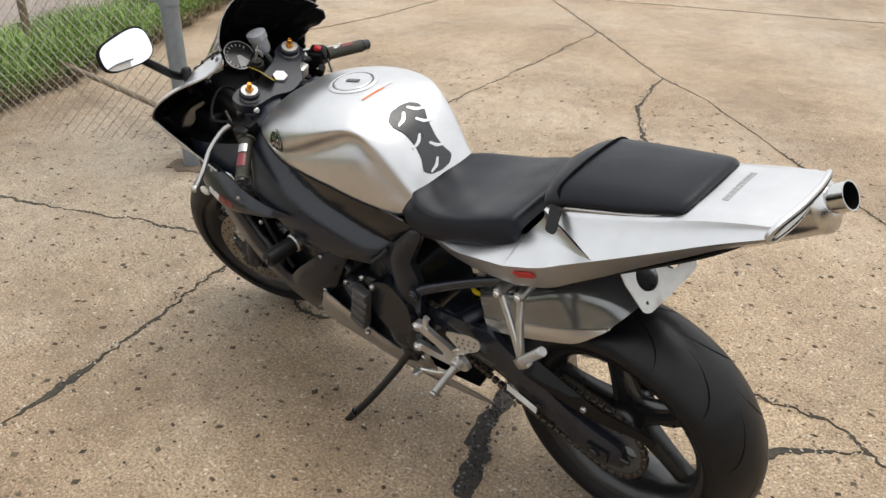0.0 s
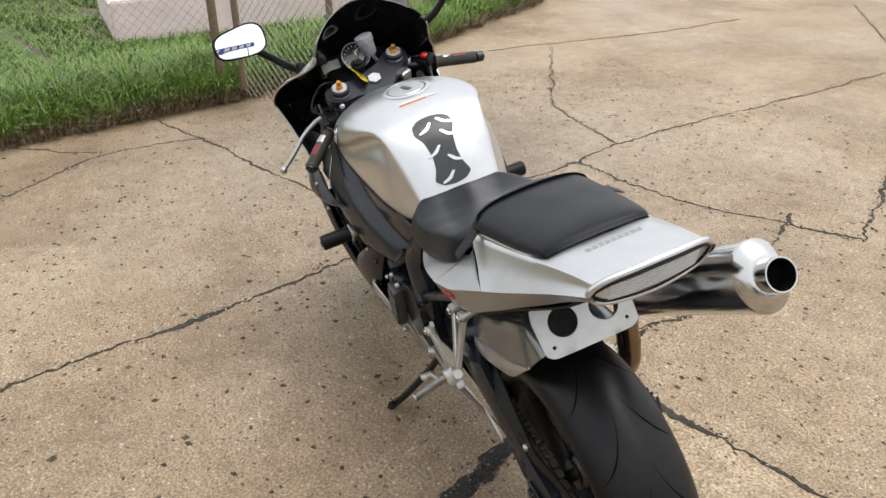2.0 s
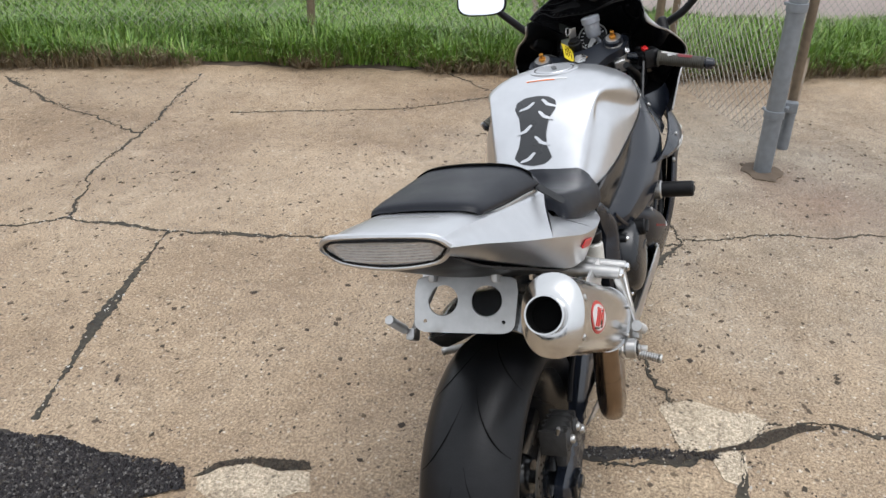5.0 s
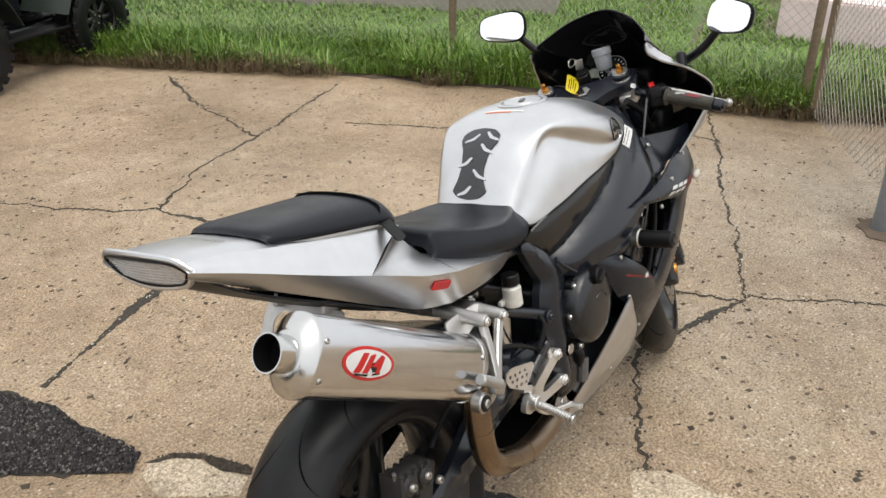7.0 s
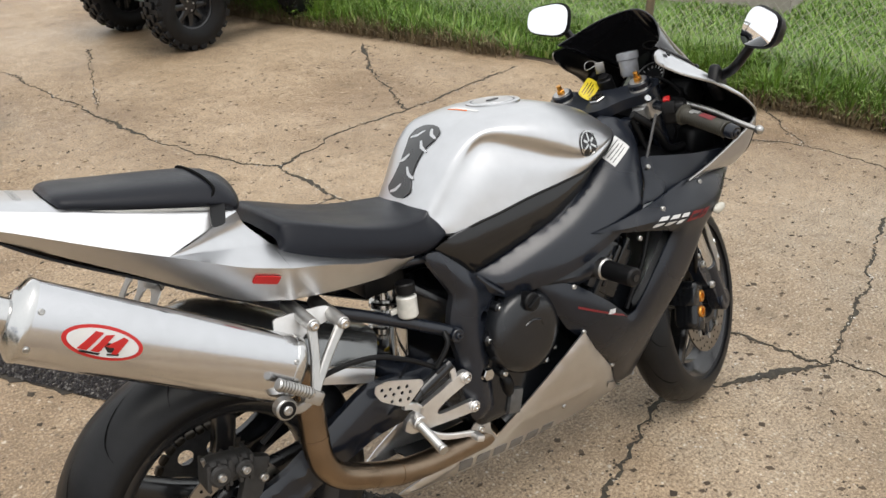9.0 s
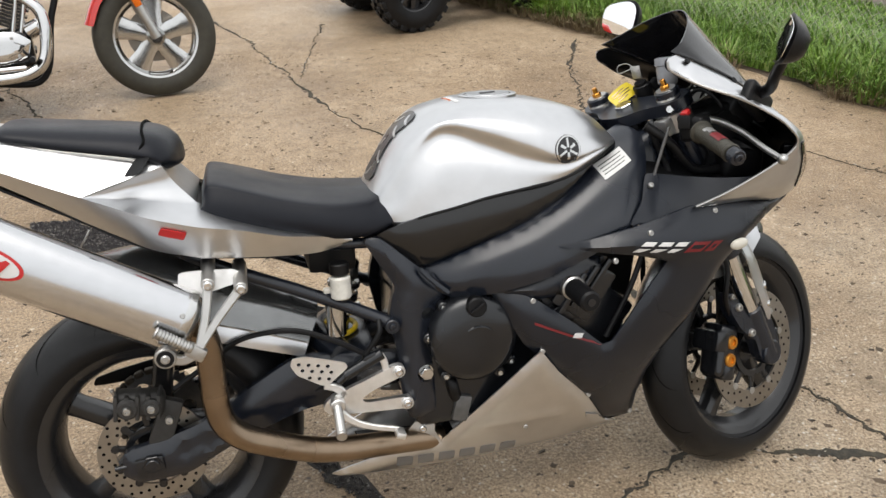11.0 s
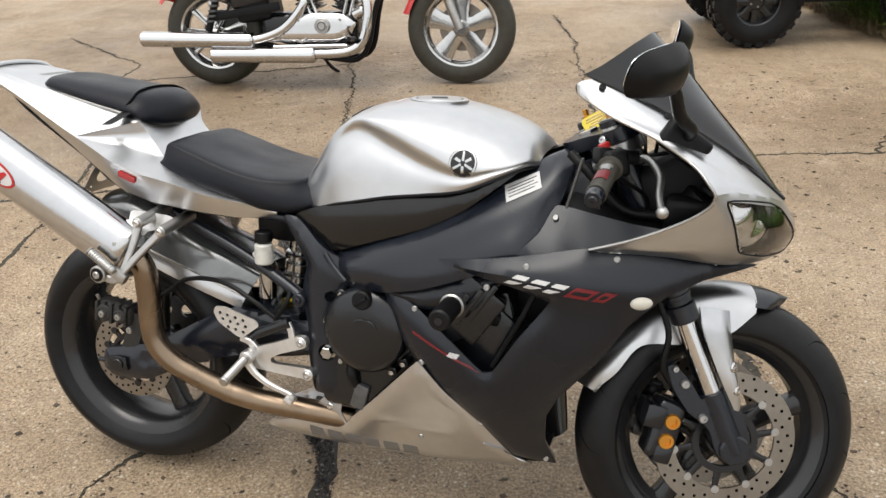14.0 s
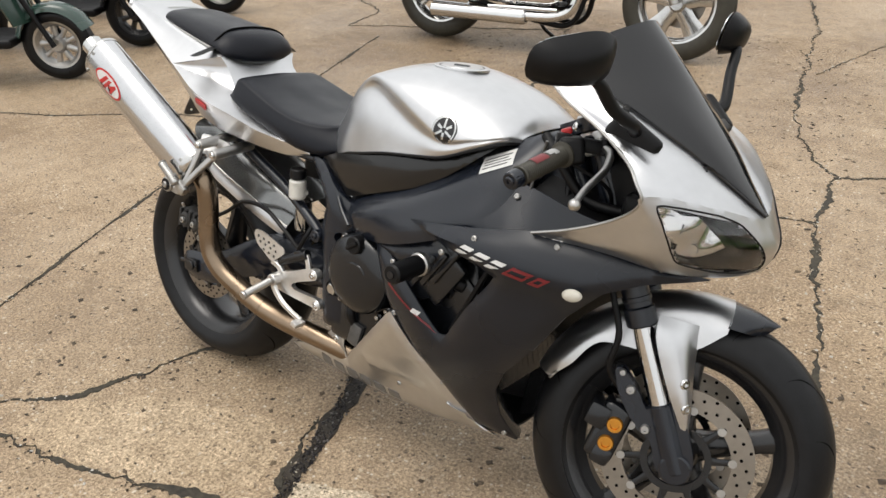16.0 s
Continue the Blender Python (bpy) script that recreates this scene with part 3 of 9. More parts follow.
STRAIGHT = ((1.2, 1.81), (5.1, -5.8), (-0.84, -0.31), (-2.8, 0.69))
crack_rng = random.Random(7)
for half, line in CRACKS:
    tagged(part("crack", ribbon(line, half * 0.46, crack_rng, wander=0.35 if line[0] in STRAIGHT else 1.0), crack_dirt), "dark open crack in the concrete filled with dirt", "crack", "cracks in the yard", "structure")


def blotch(outline, lift, height, jitter=0.02, step=0.05):
    def place(u, v, s):
        edge = min((Vector((u, v)) - Vector(q)).length for q in ring)
        return (u, v, (lift + min(edge, 0.03) / 0.03 * height + noise.noise(Vector((u * 30, v * 30, 1))) * height * 0.4) if s == 0 else -0.002)
    ring = []
    src = [Vector(q) for q in outline]
    for a, b in zip(src, src[1:] + src[:1]):
        k = max(2, int((b - a).length / 0.03))
        for i in range(k):
            q = a.lerp(b, i / k)
            ring.append(q + Vector((noise.noise(Vector((q.x * 14, q.y * 14, 5))) + 0.6 * noise.noise(Vector((q.x * 45, q.y * 45, 5))), noise.noise(Vector((q.x * 14, q.y * 14, 8))) + 0.6 * noise.noise(Vector((q.x * 45, q.y * 45, 8))))) * jitter)
    return sheet(ring, place, step, (), True, 0)


tagged(part("cement_patch", blotch([(0.79, -0.21), (0.75, -0.205), (0.66, -0.245), (0.575, -0.285), (0.63, -0.36), (0.67, -0.425), (0.735, -0.48), (0.785, -0.515), (0.83, -0.46), (0.81, -0.41), (0.83, -0.30)], 0.002, 0.004, 0.012), pale_cement), "pale broken piece of newer cement between cracks", "patch", "cement patches", "structure")
tagged(part("cement_patch", blotch([(-0.2, -0.60), (-0.19, -0.5), (-0.14, -0.4), (0.05, -0.27), (0.40, -0.14), (0.46, -0.24), (0.52, -0.35), (0.33, -0.48), (0.02, -0.58)], 0.0010, 0.0010, 0.05), worn_cement), "pale worn cement patch beside the rear wheel", "patch", "cement patches", "structure")
tagged(part("cement_patch", blotch([(-0.014, 0.856), (0.034, 0.886), (0.078, 0.848), (0.118, 0.791), (0.123, 0.708), (0.150, 0.628), (0.088, 0.585), (-0.005, 0.714), (-0.040, 0.774)], 0.002, 0.004, 0.014), pale_cement), "pale cement lump at the asphalt patch", "patch", "cement patches", "structure")
PATCH = [(-0.03, 1.51), (0.0, 1.40), (0.025, 1.30), (0.012, 1.15), (0.045, 1.0), (0.04, 0.93), (-0.02, 0.885), (-0.08, 0.97), (-0.15, 1.06), (-0.23, 1.17), (-0.40, 1.40), (-0.56, 1.62), (-0.6, 1.85), (-0.38, 1.83), (-0.2, 1.65)]
tagged(part("asphalt_patch", blotch(PATCH, 0.002, 0.005, 0.03), tar), "black crumbling asphalt patch in the concrete", "patch", kind="structure")


tagged(part("cement_patch", blotch([(0.59, -0.355), (0.625, -0.38), (0.64, -0.42), (0.635, -0.445), (0.575, -0.455), (0.50, -0.44), (0.51, -0.40), (0.54, -0.38)], 0.002, 0.004, 0.010), pale_cement), "pale broken piece of newer cement between cracks", "patch", "cement patches", "structure")
EDGE_FILL = [(0.030, 0.900), (0.09, 0.866), (0.136, 0.812), (0.160, 0.735), (0.182, 0.644), (0.162, 0.625), (0.126, 0.700), (0.124, 0.775), (0.086, 0.838)]
tagged(part("asphalt_patch", blotch(EDGE_FILL, 0.001, 0.003, 0.014, 0.03), crack_dirt), "dark mossy dirt along the edge of the cement", "patch", kind="structure")
JOINT_FILL = [(0.695, -0.452), (0.775, -0.525), (0.82, -0.58), (0.838, -0.645), (0.812, -0.617), (0.765, -0.56), (0.71, -0.506), (0.662, -0.448), (0.606, -0.361), (0.562, -0.285), (0.573, -0.285), (0.617, -0.353), (0.664, -0.418)]
tagged(part("asphalt_patch", blotch(JOINT_FILL, 0.001, 0.002, 0.018, 0.03), crack_dirt), "dark dirt and asphalt filling a wide crack", "patch", kind="structure")
SEAM_FILL = [(0.345, 0.31), (0.40, 0.18), (0.46, 0.10), (0.505, -0.01), (0.535, -0.10), (0.59, -0.28), (0.615, -0.37), (0.58, -0.38), (0.555, -0.30), (0.49, -0.12), (0.46, -0.03), (0.425, 0.06), (0.355, 0.14), (0.305, 0.29)]
tagged(part("asphalt_patch", blotch(SEAM_FILL, 0.001, 0.003, 0.025, 0.03), tar), "dark gritty asphalt strip filling a wide crack", "patch", kind="structure")


def crumbs(outline, count, seed, size=(0.004, 0.012), z=0.008, flat=1.0):
    rng = random.Random(seed)
    verts, faces = [], []
    xs, ys = [q[0] for q in outline], [q[1] for q in outline]
    done = 0
    while done < count:
        x, y = rng.uniform(min(xs), max(xs)), rng.uniform(min(ys), max(ys))
        if not inside((x, y), outline):
            continue
        done += 1
        r = rng.uniform(*size)
        o = len(verts)
        a = rng.random() * 6.28
        for k in range(4):
            t = a + k * math.pi / 2
            verts.append((x + r * math.cos(t) * rng.uniform(0.7, 1.2), y + r * math.sin(t) * rng.uniform(0.7, 1.2) * (0.45 if k % 2 and flat < 0.6 else 1), z + r * rng.uniform(-0.4, 0.2) * flat))
        verts.append((x + r * 0.2, y - r * 0.1, z + r * rng.uniform(0.5, 1.0) * flat))
        faces += [(o + k, o + (k + 1) % 4, o + 4) for k in range(4)]
    me = bpy.data.meshes.new("crumbs")
    me.from_pydata(verts, [], faces)
    return me


def crack_crumbs(seed, per_metre, spread, size, material, name, label, z=0.003):
    """Loose bits lying in and beside the cracks."""
    rng = random.Random(seed)
    verts, faces = [], []
    for half, line in CRACKS:
        for a, b in zip(line, line[1:]):
            a, b = Vector(a), Vector(b)
            for _ in range(int((b - a).length * per_metre)):
                q = a.lerp(b, rng.random())
                if noise.noise(Vector((q.x * 3, q.y * 3, seed))) < -0.05:
                    continue
                x, y, r, t0 = q.x + rng.gauss(0, spread), q.y + rng.gauss(0, spread), rng.uniform(*size), rng.random() * 6.28
                o = len(verts)
                for k in range(4):
                    t = t0 + k * math.pi / 2
                    verts.append((x + r * math.cos(t) * rng.uniform(0.6, 1.2), y + r * math.sin(t) * rng.uniform(0.5, 1.1), z + r * rng.uniform(-0.4, 0.1)))
                verts.append((x + r * 0.15, y - r * 0.1, z + r * rng.uniform(0.3, 0.6)))
                faces += [(o + k, o + (k + 1) % 4, o + 4) for k in range(4)]
    me = bpy.data.meshes.new(name)
    me.from_pydata(verts, [], faces)
    me.materials.append(material)
    tagged(new(name, me), label, "gravel", kind="stuff")


crack_crumbs(31, 150, 0.013, (0.002, 0.0065), debris_mat, "crack_grit", "dark crumbs of dirt and moss in the cracks")
crack_crumbs(32, 45, 0.018, (0.002, 0.0075), chip_mat, "crack_chips", "pale broken concrete chips along the cracks")
for name, outline, count, seed, size, z, material, label in (
        ("asphalt_gravel", PATCH, 12000, 3, (0.0022, 0.0075), 0.008, gravel_mat, "loose black asphalt crumbs on the patch"),
        ("seam_gravel", SEAM_FILL, 700, 4, (0.002, 0.006), 0.004, gravel_mat, "dark grit in the filled crack"),
        ("edge_gravel", EDGE_FILL, 260, 10, (0.002, 0.006), 0.004, debris_mat, "dark grit along the cement edge"),
        ("joint_gravel", JOINT_FILL, 450, 9, (0.002, 0.006), 0.003, debris_mat, "dark grit and dirt in the wide crack"),
        ("loose_grit", [(-2.5, -3.0), (4.0, -3.0), (4.0, 1.5), (2.6, 4.2), (-2.5, 4.2)], 9000, 5, (0.002, 0.0066), 0.001, debris_mat, "scattered dark grit on the concrete"),
        ("leaf_debris", [(-1.5, -3.0), (4.2, -3.0), (4.0, 1.5), (2.6, 4.2), (-1.5, 4.2)], 3200, 6, (0.005, 0.0155), 0.001, leaf_mat, "small dark leaf and twig fragments on the concrete"),
        ("pale_chips", [(-2.5, -3.0), (4.0, -3.0), (4.0, 1.5), (2.6, 4.2), (-2.5, 4.2)], 4200, 8, (0.002, 0.0048), 0.0, chip_mat, "pale pebbles standing out of the worn concrete")):
    me = crumbs(outline, count, seed, size, z, 1.0 if "gravel" in name else 0.3)
    me.materials.append(material)
    tagged(new(name, me), label, "gravel", kind="stuff")

# ---- verge with grass, walkway behind ----
EDGE = [(1.6, 7.2), (2.25, 5.5), (2.66, 4.68), (3.1, 3.85), (3.56, 2.85), (3.84, 2.0), (4.2, 0.95), (4.42, 0.2), (5.03, -0.91), (5.74, -1.92), (7.5, -4.2)]


def off_edge(s, d):
    """A point s along the verge's edge (0 to 1), d metres into the grass."""
    u = s * (len(EDGE) - 1)
    k = min(int(u), len(EDGE) - 2)
    a, b = Vector(EDGE[k]), Vector(EDGE[k + 1])
    way = (b - a).normalized()
    q = a.lerp(b, u - k)
    return q + Vector((-way.y, way.x)) * d


def grid_strip(d0, d1, lift):
    bm = bmesh.new()
    rows = []
    for i in range(121):
        s = i / 120
        rows.append([bm.verts.new((*off_edge(s, d), 0.09 + lift * min(1, k * 2))) for k, d in enumerate((d0, d0 + 0.3, 3.0, 9.0, d1))])
    for a, b in zip(rows, rows[1:]):
        for j in range(4):
            bm.faces.new((a[j], b[j], b[j + 1], a[j + 1]))
    return bm


def soil_mesh():
    bm = bmesh.new()
    rows = []
    for i in range(121):
        s = i / 120
        row = []
        for d, z in ((-0.05, 0.001), (0.0, 0.012), (0.08, 0.05), (0.3, 0.075), (1.0, 0.09), (3.0, 0.1), (9.0, 0.1), (40, 0.1)):
            q = off_edge(s, d + (noise.noise(Vector((s * 60, d, 0))) * 0.07 if d < 0.2 else 0))
            row.append(bm.verts.new((q.x, q.y, z + noise.noise(Vector((q.x * 6, q.y * 6, 0))) * min(0.03, max(0, d) * 0.1))))
        rows.append(row)
    for a, b in zip(rows, rows[1:]):
        for j in range(7):
            bm.faces.new((a[j], b[j], b[j + 1], a[j + 1]))
    return bm


lawn_floor = mat("lawn_floor", (0.06, 0.105, 0.016), 0.95, 0.0, 0.45, 14, bump=0.8, bump_scale=90)
tagged(part("verge", soil_mesh(), soil), "dark soil verge under the grass along the yard", "verge", kind="structure")
tagged(part("lawn", grid_strip(0.22, 40, 0.012), lawn_floor), "mown green lawn floor behind the fence", "lawn", kind="structure")


def grass_mesh(count, seed, deep, tall, width=0.006):
    rng = random.Random(seed)
    verts, faces = [], []
    for i in range(count):
        d = deep[0] + (deep[1] - deep[0]) * rng.random() ** 1.6
        s = rng.random()
        q = off_edge(s, d)
        clump = 0.5 + 0.5 * noise.noise(Vector((q.x * 2.2, q.y * 2.2, 4)))
        bare = noise.noise(Vector((q.x * 1.7 + 9, q.y * 1.7, 2)))
        edge = min(1.0, max(0.0, (d + 0.06) / 0.3))
        if rng.random() < min(0.9, max(0, bare - 0.05) * 3.5) * (1 - edge) or rng.random() < 0.35 * (1 - clump):
            continue
        h = rng.uniform(*tall) * (0.45 + 0.9 * clump) * (0.45 + 0.55 * edge)
        a = rng.random() * 6.28
        lean = Vector((math.cos(a), math.sin(a), 0)) * h * rng.uniform(0.25, 0.9)
        side = Vector((-math.sin(a + 0.4), math.cos(a + 0.4), 0)) * width * rng.uniform(0.5, 1.1)
        base = Vector((q.x, q.y, 0.02 + min(max(d, 0), 0.3) * 0.2))
        o = len(verts)
        mid, tip = base + lean * 0.35 + Vector((0, 0, h * 0.62)), base + lean + Vector((0, 0, h * rng.uniform(0.6, 1.0)))
        verts += [base - side, base + side, mid - side * 0.8, mid + side * 0.8, tip]
        faces += [(o, o + 1, o + 3, o + 2), (o + 2, o + 3, o + 4)]
    me = bpy.data.meshes.new("grass")
    me.from_pydata(verts, [], faces)
    me.materials.append(grass_mat)
    return me


tagged(new("tall_grass", grass_mesh(70000, 11, (-0.03, 0.85), (0.07, 0.23), 0.0042)), "uneven tall green grass hanging over the edge of the concrete", "grass", kind="stuff")
def tuft_mesh(count, seed, deep, tall, blades, material):
    """Shaggy clumps whose blades arch outward and hang over."""
    rng = random.Random(seed)
    verts, faces = [], []
    for c in range(count):
        d, s = rng.uniform(*deep), rng.random()
        q = off_edge(s, d)
        if noise.noise(Vector((q.x * 1.3, q.y * 1.3, 7))) < -0.22:
            continue
        big = rng.uniform(0.6, 1.25)
        for k in range(blades):
            a, r = rng.random() * 6.28, rng.random() ** 0.7 * 0.06
            base = Vector((q.x + r * math.cos(a), q.y + r * math.sin(a), 0.01 + min(max(d, 0), 0.3) * 0.2))
            a += rng.uniform(-0.8, 0.8)
            h = rng.uniform(*tall) * big
            out = Vector((math.cos(a), math.sin(a), 0))
            droop = rng.uniform(0.25, 1.0)
            side = Vector((-out.y, out.x, 0)) * rng.uniform(0.0018, 0.0042)
            o = len(verts)
            for f, w in ((0, 1.0), (0.4, 1.0), (0.75, 0.7)):
                m = base + out * h * droop * f ** 1.5 + Vector((0, 0, h * (f - 0.55 * droop * f * f)))
                verts += [m - side * w, m + side * w]
            verts.append(base + out * h * droop + Vector((0, 0, h * (1 - 0.62 * droop))))
            faces += [(o, o + 1, o + 3, o + 2), (o + 2, o + 3, o + 5, o + 4), (o + 4, o + 5, o + 6)]
    me = bpy.data.meshes.new("tufts")
    me.from_pydata(verts, [], faces)
    me.materials.append(material)
    return me


tagged(new("grass_tufts", tuft_mesh(1500, 21, (-0.05, 0.5), (0.12, 0.30), 34, tuft_mat)), "shaggy bright green grass tufts drooping over the verge's edge", "grass", kind="stuff")
tagged(new("far_tufts", tuft_mesh(1800, 22, (0.5, 3.0), (0.05, 0.13), 20, tuft_mat)), "loose bright tufts in the lawn by the fence", "grass", kind="stuff")
tagged(new("dead_grass", tuft_mesh(2600, 23, (-0.13, 0.20), (0.05, 0.17), 16, dead_mat)), "brown dead stalks and thatch along the concrete's edge", "grass", kind="stuff")
tagged(new("lawn_grass", grass_mesh(150000, 12, (0.3, 7.5), (0.04, 0.11), 0.006)), "short green lawn behind the fence", "grass", kind="stuff")

# walkway and painted kerb beyond the lawn
def slab(name, corners, z0, z1, material, label):
    bm = bmesh.new()
    lo, hi = [bm.verts.new((x, y, z0)) for x, y in corners], [bm.verts.new((x, y, z1)) for x, y in corners]
    bm.faces.new(lo)
    bm.faces.new(hi)
    for i in range(len(lo)):
        j = (i + 1) % len(lo)
        bm.faces.new((lo[i], lo[j], hi[j], hi[i]))
    bmesh.ops.bevel(bm, geom=bm.edges[:], offset=0.015, segments=2, affect="EDGES")
    return tagged(part(name, bm, material, None), label, "walkway", kind="structure")


slab("walkway", [(4.05, 6.3), (5.78, 2.72), (9.1, 4.2), (7.6, 7.9)], 0.02, 0.26, cement, "raised pale concrete walkway slab behind the lawn")
slab("kerb", [(6.05, 0.9), (6.15, -0.9), (6.3, -1.5), (6.65, -2.2), (7.5, -4.0), (9.0, -3.6), (8.0, -1.6), (7.5, 1.0)], 0.02, 0.42, pink_cement, "low pink painted concrete kerb behind the lawn")

# ---- fence and gate ----
def chain_link(a, b, z0, z1, cell=0.062, r=0.0012, sag=0.0):
    """Woven wire between two uprights: slanting wires both ways, with a ragged lower edge."""
    a, b = Vector(a), Vector(b)
    way = (b - a).normalized()
    run, rise = (b - a).length, z1 - z0
    nrm = Vector((-way.y, way.x))
    verts, faces = [], []

    def wire(p, q, off):
        p3, q3 = [Vector((*(a + way * u), v)) for u, v in (p, q)]
        d = (q3 - p3).normalized()
        x = Vector((nrm.x, nrm.y, 0))
        y = d.cross(x)
        o = len(verts)
        for c in (p3, q3):
            for k in range(3):
                t = 2 * math.pi * k / 3
                verts.append(c + x * (r * math.cos(t) + off) + y * r * math.sin(t))
        faces.extend([(o + k, o + (k + 1) % 3, o + 3 + (k + 1) % 3, o + 3 + k) for k in range(3)])

    for sgn in (1, -1):
        k = -int(rise / cell) - 1
        while k * cell < run + rise:
            u0 = k * cell
            lo, hi = (u0, z0), (u0 + sgn * rise, z1)
            if sgn < 0:
                lo, hi = (u0 + 0.0, z0), (u0 - rise, z1)
            t0, t1 = 0.0, 1.0
            du = hi[0] - lo[0]
            ta, tb = sorted(((0 - lo[0]) / du, (run - lo[0]) / du))
            t0, t1 = max(t0, ta), min(t1, tb)
            if t1 - t0 > 0.01:
                f = lambda t: (lo[0] + du * t, lo[1] + rise * t)
                wire(f(t0), f(t1), sgn * r)
            k += 1
    me = bpy.data.meshes.new("mesh")
    me.from_pydata(verts, [], faces)
    me.materials.append(wire_mat)
    return me


def fence_run(points, posts_at, height, label):
    f = thing("chain_link_fence", Matrix.Identity(4), label, "fence")
    for x, y in posts_at:
        part("post", rod((x, y, 0.0), (x, y, height + 0.04), 0.028, seg=16), post_brown, f)
        part("post_cap", ball(0.031, (x, y, height + 0.045), (1, 1, 0.6)), post_grey, f)
    for a, b in zip(points, points[1:]):
        ob = new("wire_mesh", chain_link(a, b, 0.1, height, r=0.0014))
        ob.parent = f
        part("top_rail", rod((*a, height), (*b, height), 0.02), post_grey, f)
    return f


fence_run([(4.45, 0.28), (4.02, 2.62), (2.9, 5.1), (2.0, 7.4)], [(4.45, 0.28), (4.02, 2.62), (2.9, 5.1), (2.0, 7.4)], 1.15, "rusty chain-link fence on brown posts along the grass")
fence_run([(5.35, -0.7), (6.6, -2.4)], [(5.35, -0.7), (6.6, -2.4)], 1.15, "chain-link fence on brown posts beyond the gate")

gate = thing("gate", Matrix.Identity(4), "old chain-link gate standing open on a rusty pipe frame", "gate")
GA, GB = Vector((2.955, -0.530)), Vector((4.22, 0.165))
part("gate_upright", rod((*GA, 0.13), (*GA, 1.25), 0.022, seg=14), post_brown, gate)
part("gate_upright", rod((*GB, 0.10), (*GB, 1.25), 0.022, seg=14), post_brown, gate)
part("gate_rail", rod((*GA, 1.22), (*GB, 1.22), 0.02), post_brown, gate)
part("gate_rail", rod((GA.x, GA.y - 0.005, 0.19), (4.95, -0.711, 0.11), 0.017), post_brown, gate, "loose rusty pipe at the gate's foot")
gm = new("wire_mesh", chain_link(GA, GB, 0.06, 1.22, 0.06, 0.0019))
gm.parent = gate
part("latch", merge(block((0.05, 0.09, 0.05), (GA.x - 0.06, GA.y + 0.02, 0.33)), rod((GA.x - 0.12, GA.y + 0.03, 0.33), (GA.x + 0.03, GA.y, 0.33), 0.011), rod((GA.x, GA.y, 0.1), (GA.x, GA.y, 0.34), 0.029)), post_grey, gate, "weathered grey metal latch clamp")

gate_post = thing("gate_post", Matrix.Translation((2.85, -0.455, 0)), "thick grey galvanised gate post set in rust-stained concrete", "post")
part("pipe", rod((0, 0, 0), (0, 0, 1.35), 0.042, seg=24), post_grey, gate_post)
for z in (0.30, 0.8, 1.15):
    part("band", merge(lathe([(z - 0.02, 0.044), (z - 0.018, 0.048), (z + 0.018, 0.048), (z + 0.02, 0.044)], 24, "Z"), rod((0.04, 0.03, z), (0.075, 0.05, z), 0.009)), post_grey, gate_post, "grey metal hinge band")
part("footing", (blotch([(0.12, 0.02), (0.07, 0.10), (-0.03, 0.09), (-0.10, 0.03), (-0.11, -0.05), (-0.02, -0.10), (0.08, -0.08)], 0.001, 0.010, 0.03, 0.02)), soil, gate_post, "dirt heaped round the foot")

# the dealer's building behind the path, seen only in the mirrors
shop = thing("shop_building", Matrix.Identity(4), "low white shop building with a blue sign band", "building")
part("wall", block((0.3, 16, 2.4), (-13, -2, 1.2), bevel=0.02), wall_white, shop)
part("roof", block((1.0, 16.6, 0.15), (-13.2, -2, 2.47), bevel=0.03), post_grey, shop)
part("sign_post", [rod((-12.78, y, 2.4), (-12.78, y, 3.6), 0.05) for y in (-5.0, -2.6)], post_grey, shop)
part("sign_board", block((0.08, 3.6, 0.8), (-12.75, -3.8, 3.85), bevel=0.02), sign_blue, shop)
for k in range(5):
    part("sign_bar", block((0.04, 0.40, 0.5), (-12.69, -5.05 + k * 0.62, 3.85), bevel=0.01), white_decal, shop)
for k in range(3):
    part("shop_window", block((0.06, 2.6, 1.4), (-12.83, -6 + k * 4.2, 1.1), bevel=0.02), gloss_black, shop)

# ---- the motorcycle: x forward, y to its left, z up, from the ground under its rear axle ----
LEAN_BIKE, STEER, RAKE = 12.0, 21.0, 24.0
bike = thing("motorcycle", Matrix.Translation((0, 0, 0.002)) @ Matrix.Rotation(radians(-LEAN_BIKE), 4, "X"), "silver and charcoal sport motorcycle leaning on its side stand", "motorcycle")
AX = Vector((-math.sin(radians(RAKE)), 0, math.cos(radians(RAKE))))
PIVOT = Vector((1.498, 0, 0))
STEERED = Matrix.Translation(PIVOT) @ Matrix.Rotation(radians(STEER), 4, AX) @ Matrix.Translation(-PIVOT)
HUB_F, HUB_R = Vector((1.395, 0, 0.30)), Vector((0, 0, 0.31))


def steered(bm):
    for b in bm if isinstance(bm, list) else [bm]:
        b.transform(STEERED)
    return bm


def moved(bm, v):
    bmesh.ops.translate(bm, verts=bm.verts[:], vec=v)
    return bm


def both_sides(make):
    return [make(1), make(-1)]


# wheels
def tyre_profile(half, crown, wall, bead):
    pts = [(0, crown), (half * 0.22, crown - 0.0022), (half * 0.45, crown - 0.0085), (half * 0.66, crown - 0.0185), (half * 0.84, crown - 0.033), (half * 0.96, crown - 0.048), (half, wall), (half * 0.97, wall - 0.014), (half * 0.86, bead + 0.004), (half * 0.8, bead - 0.004)]
    return [(-a, r) for a, r in pts[:0:-1]] + pts


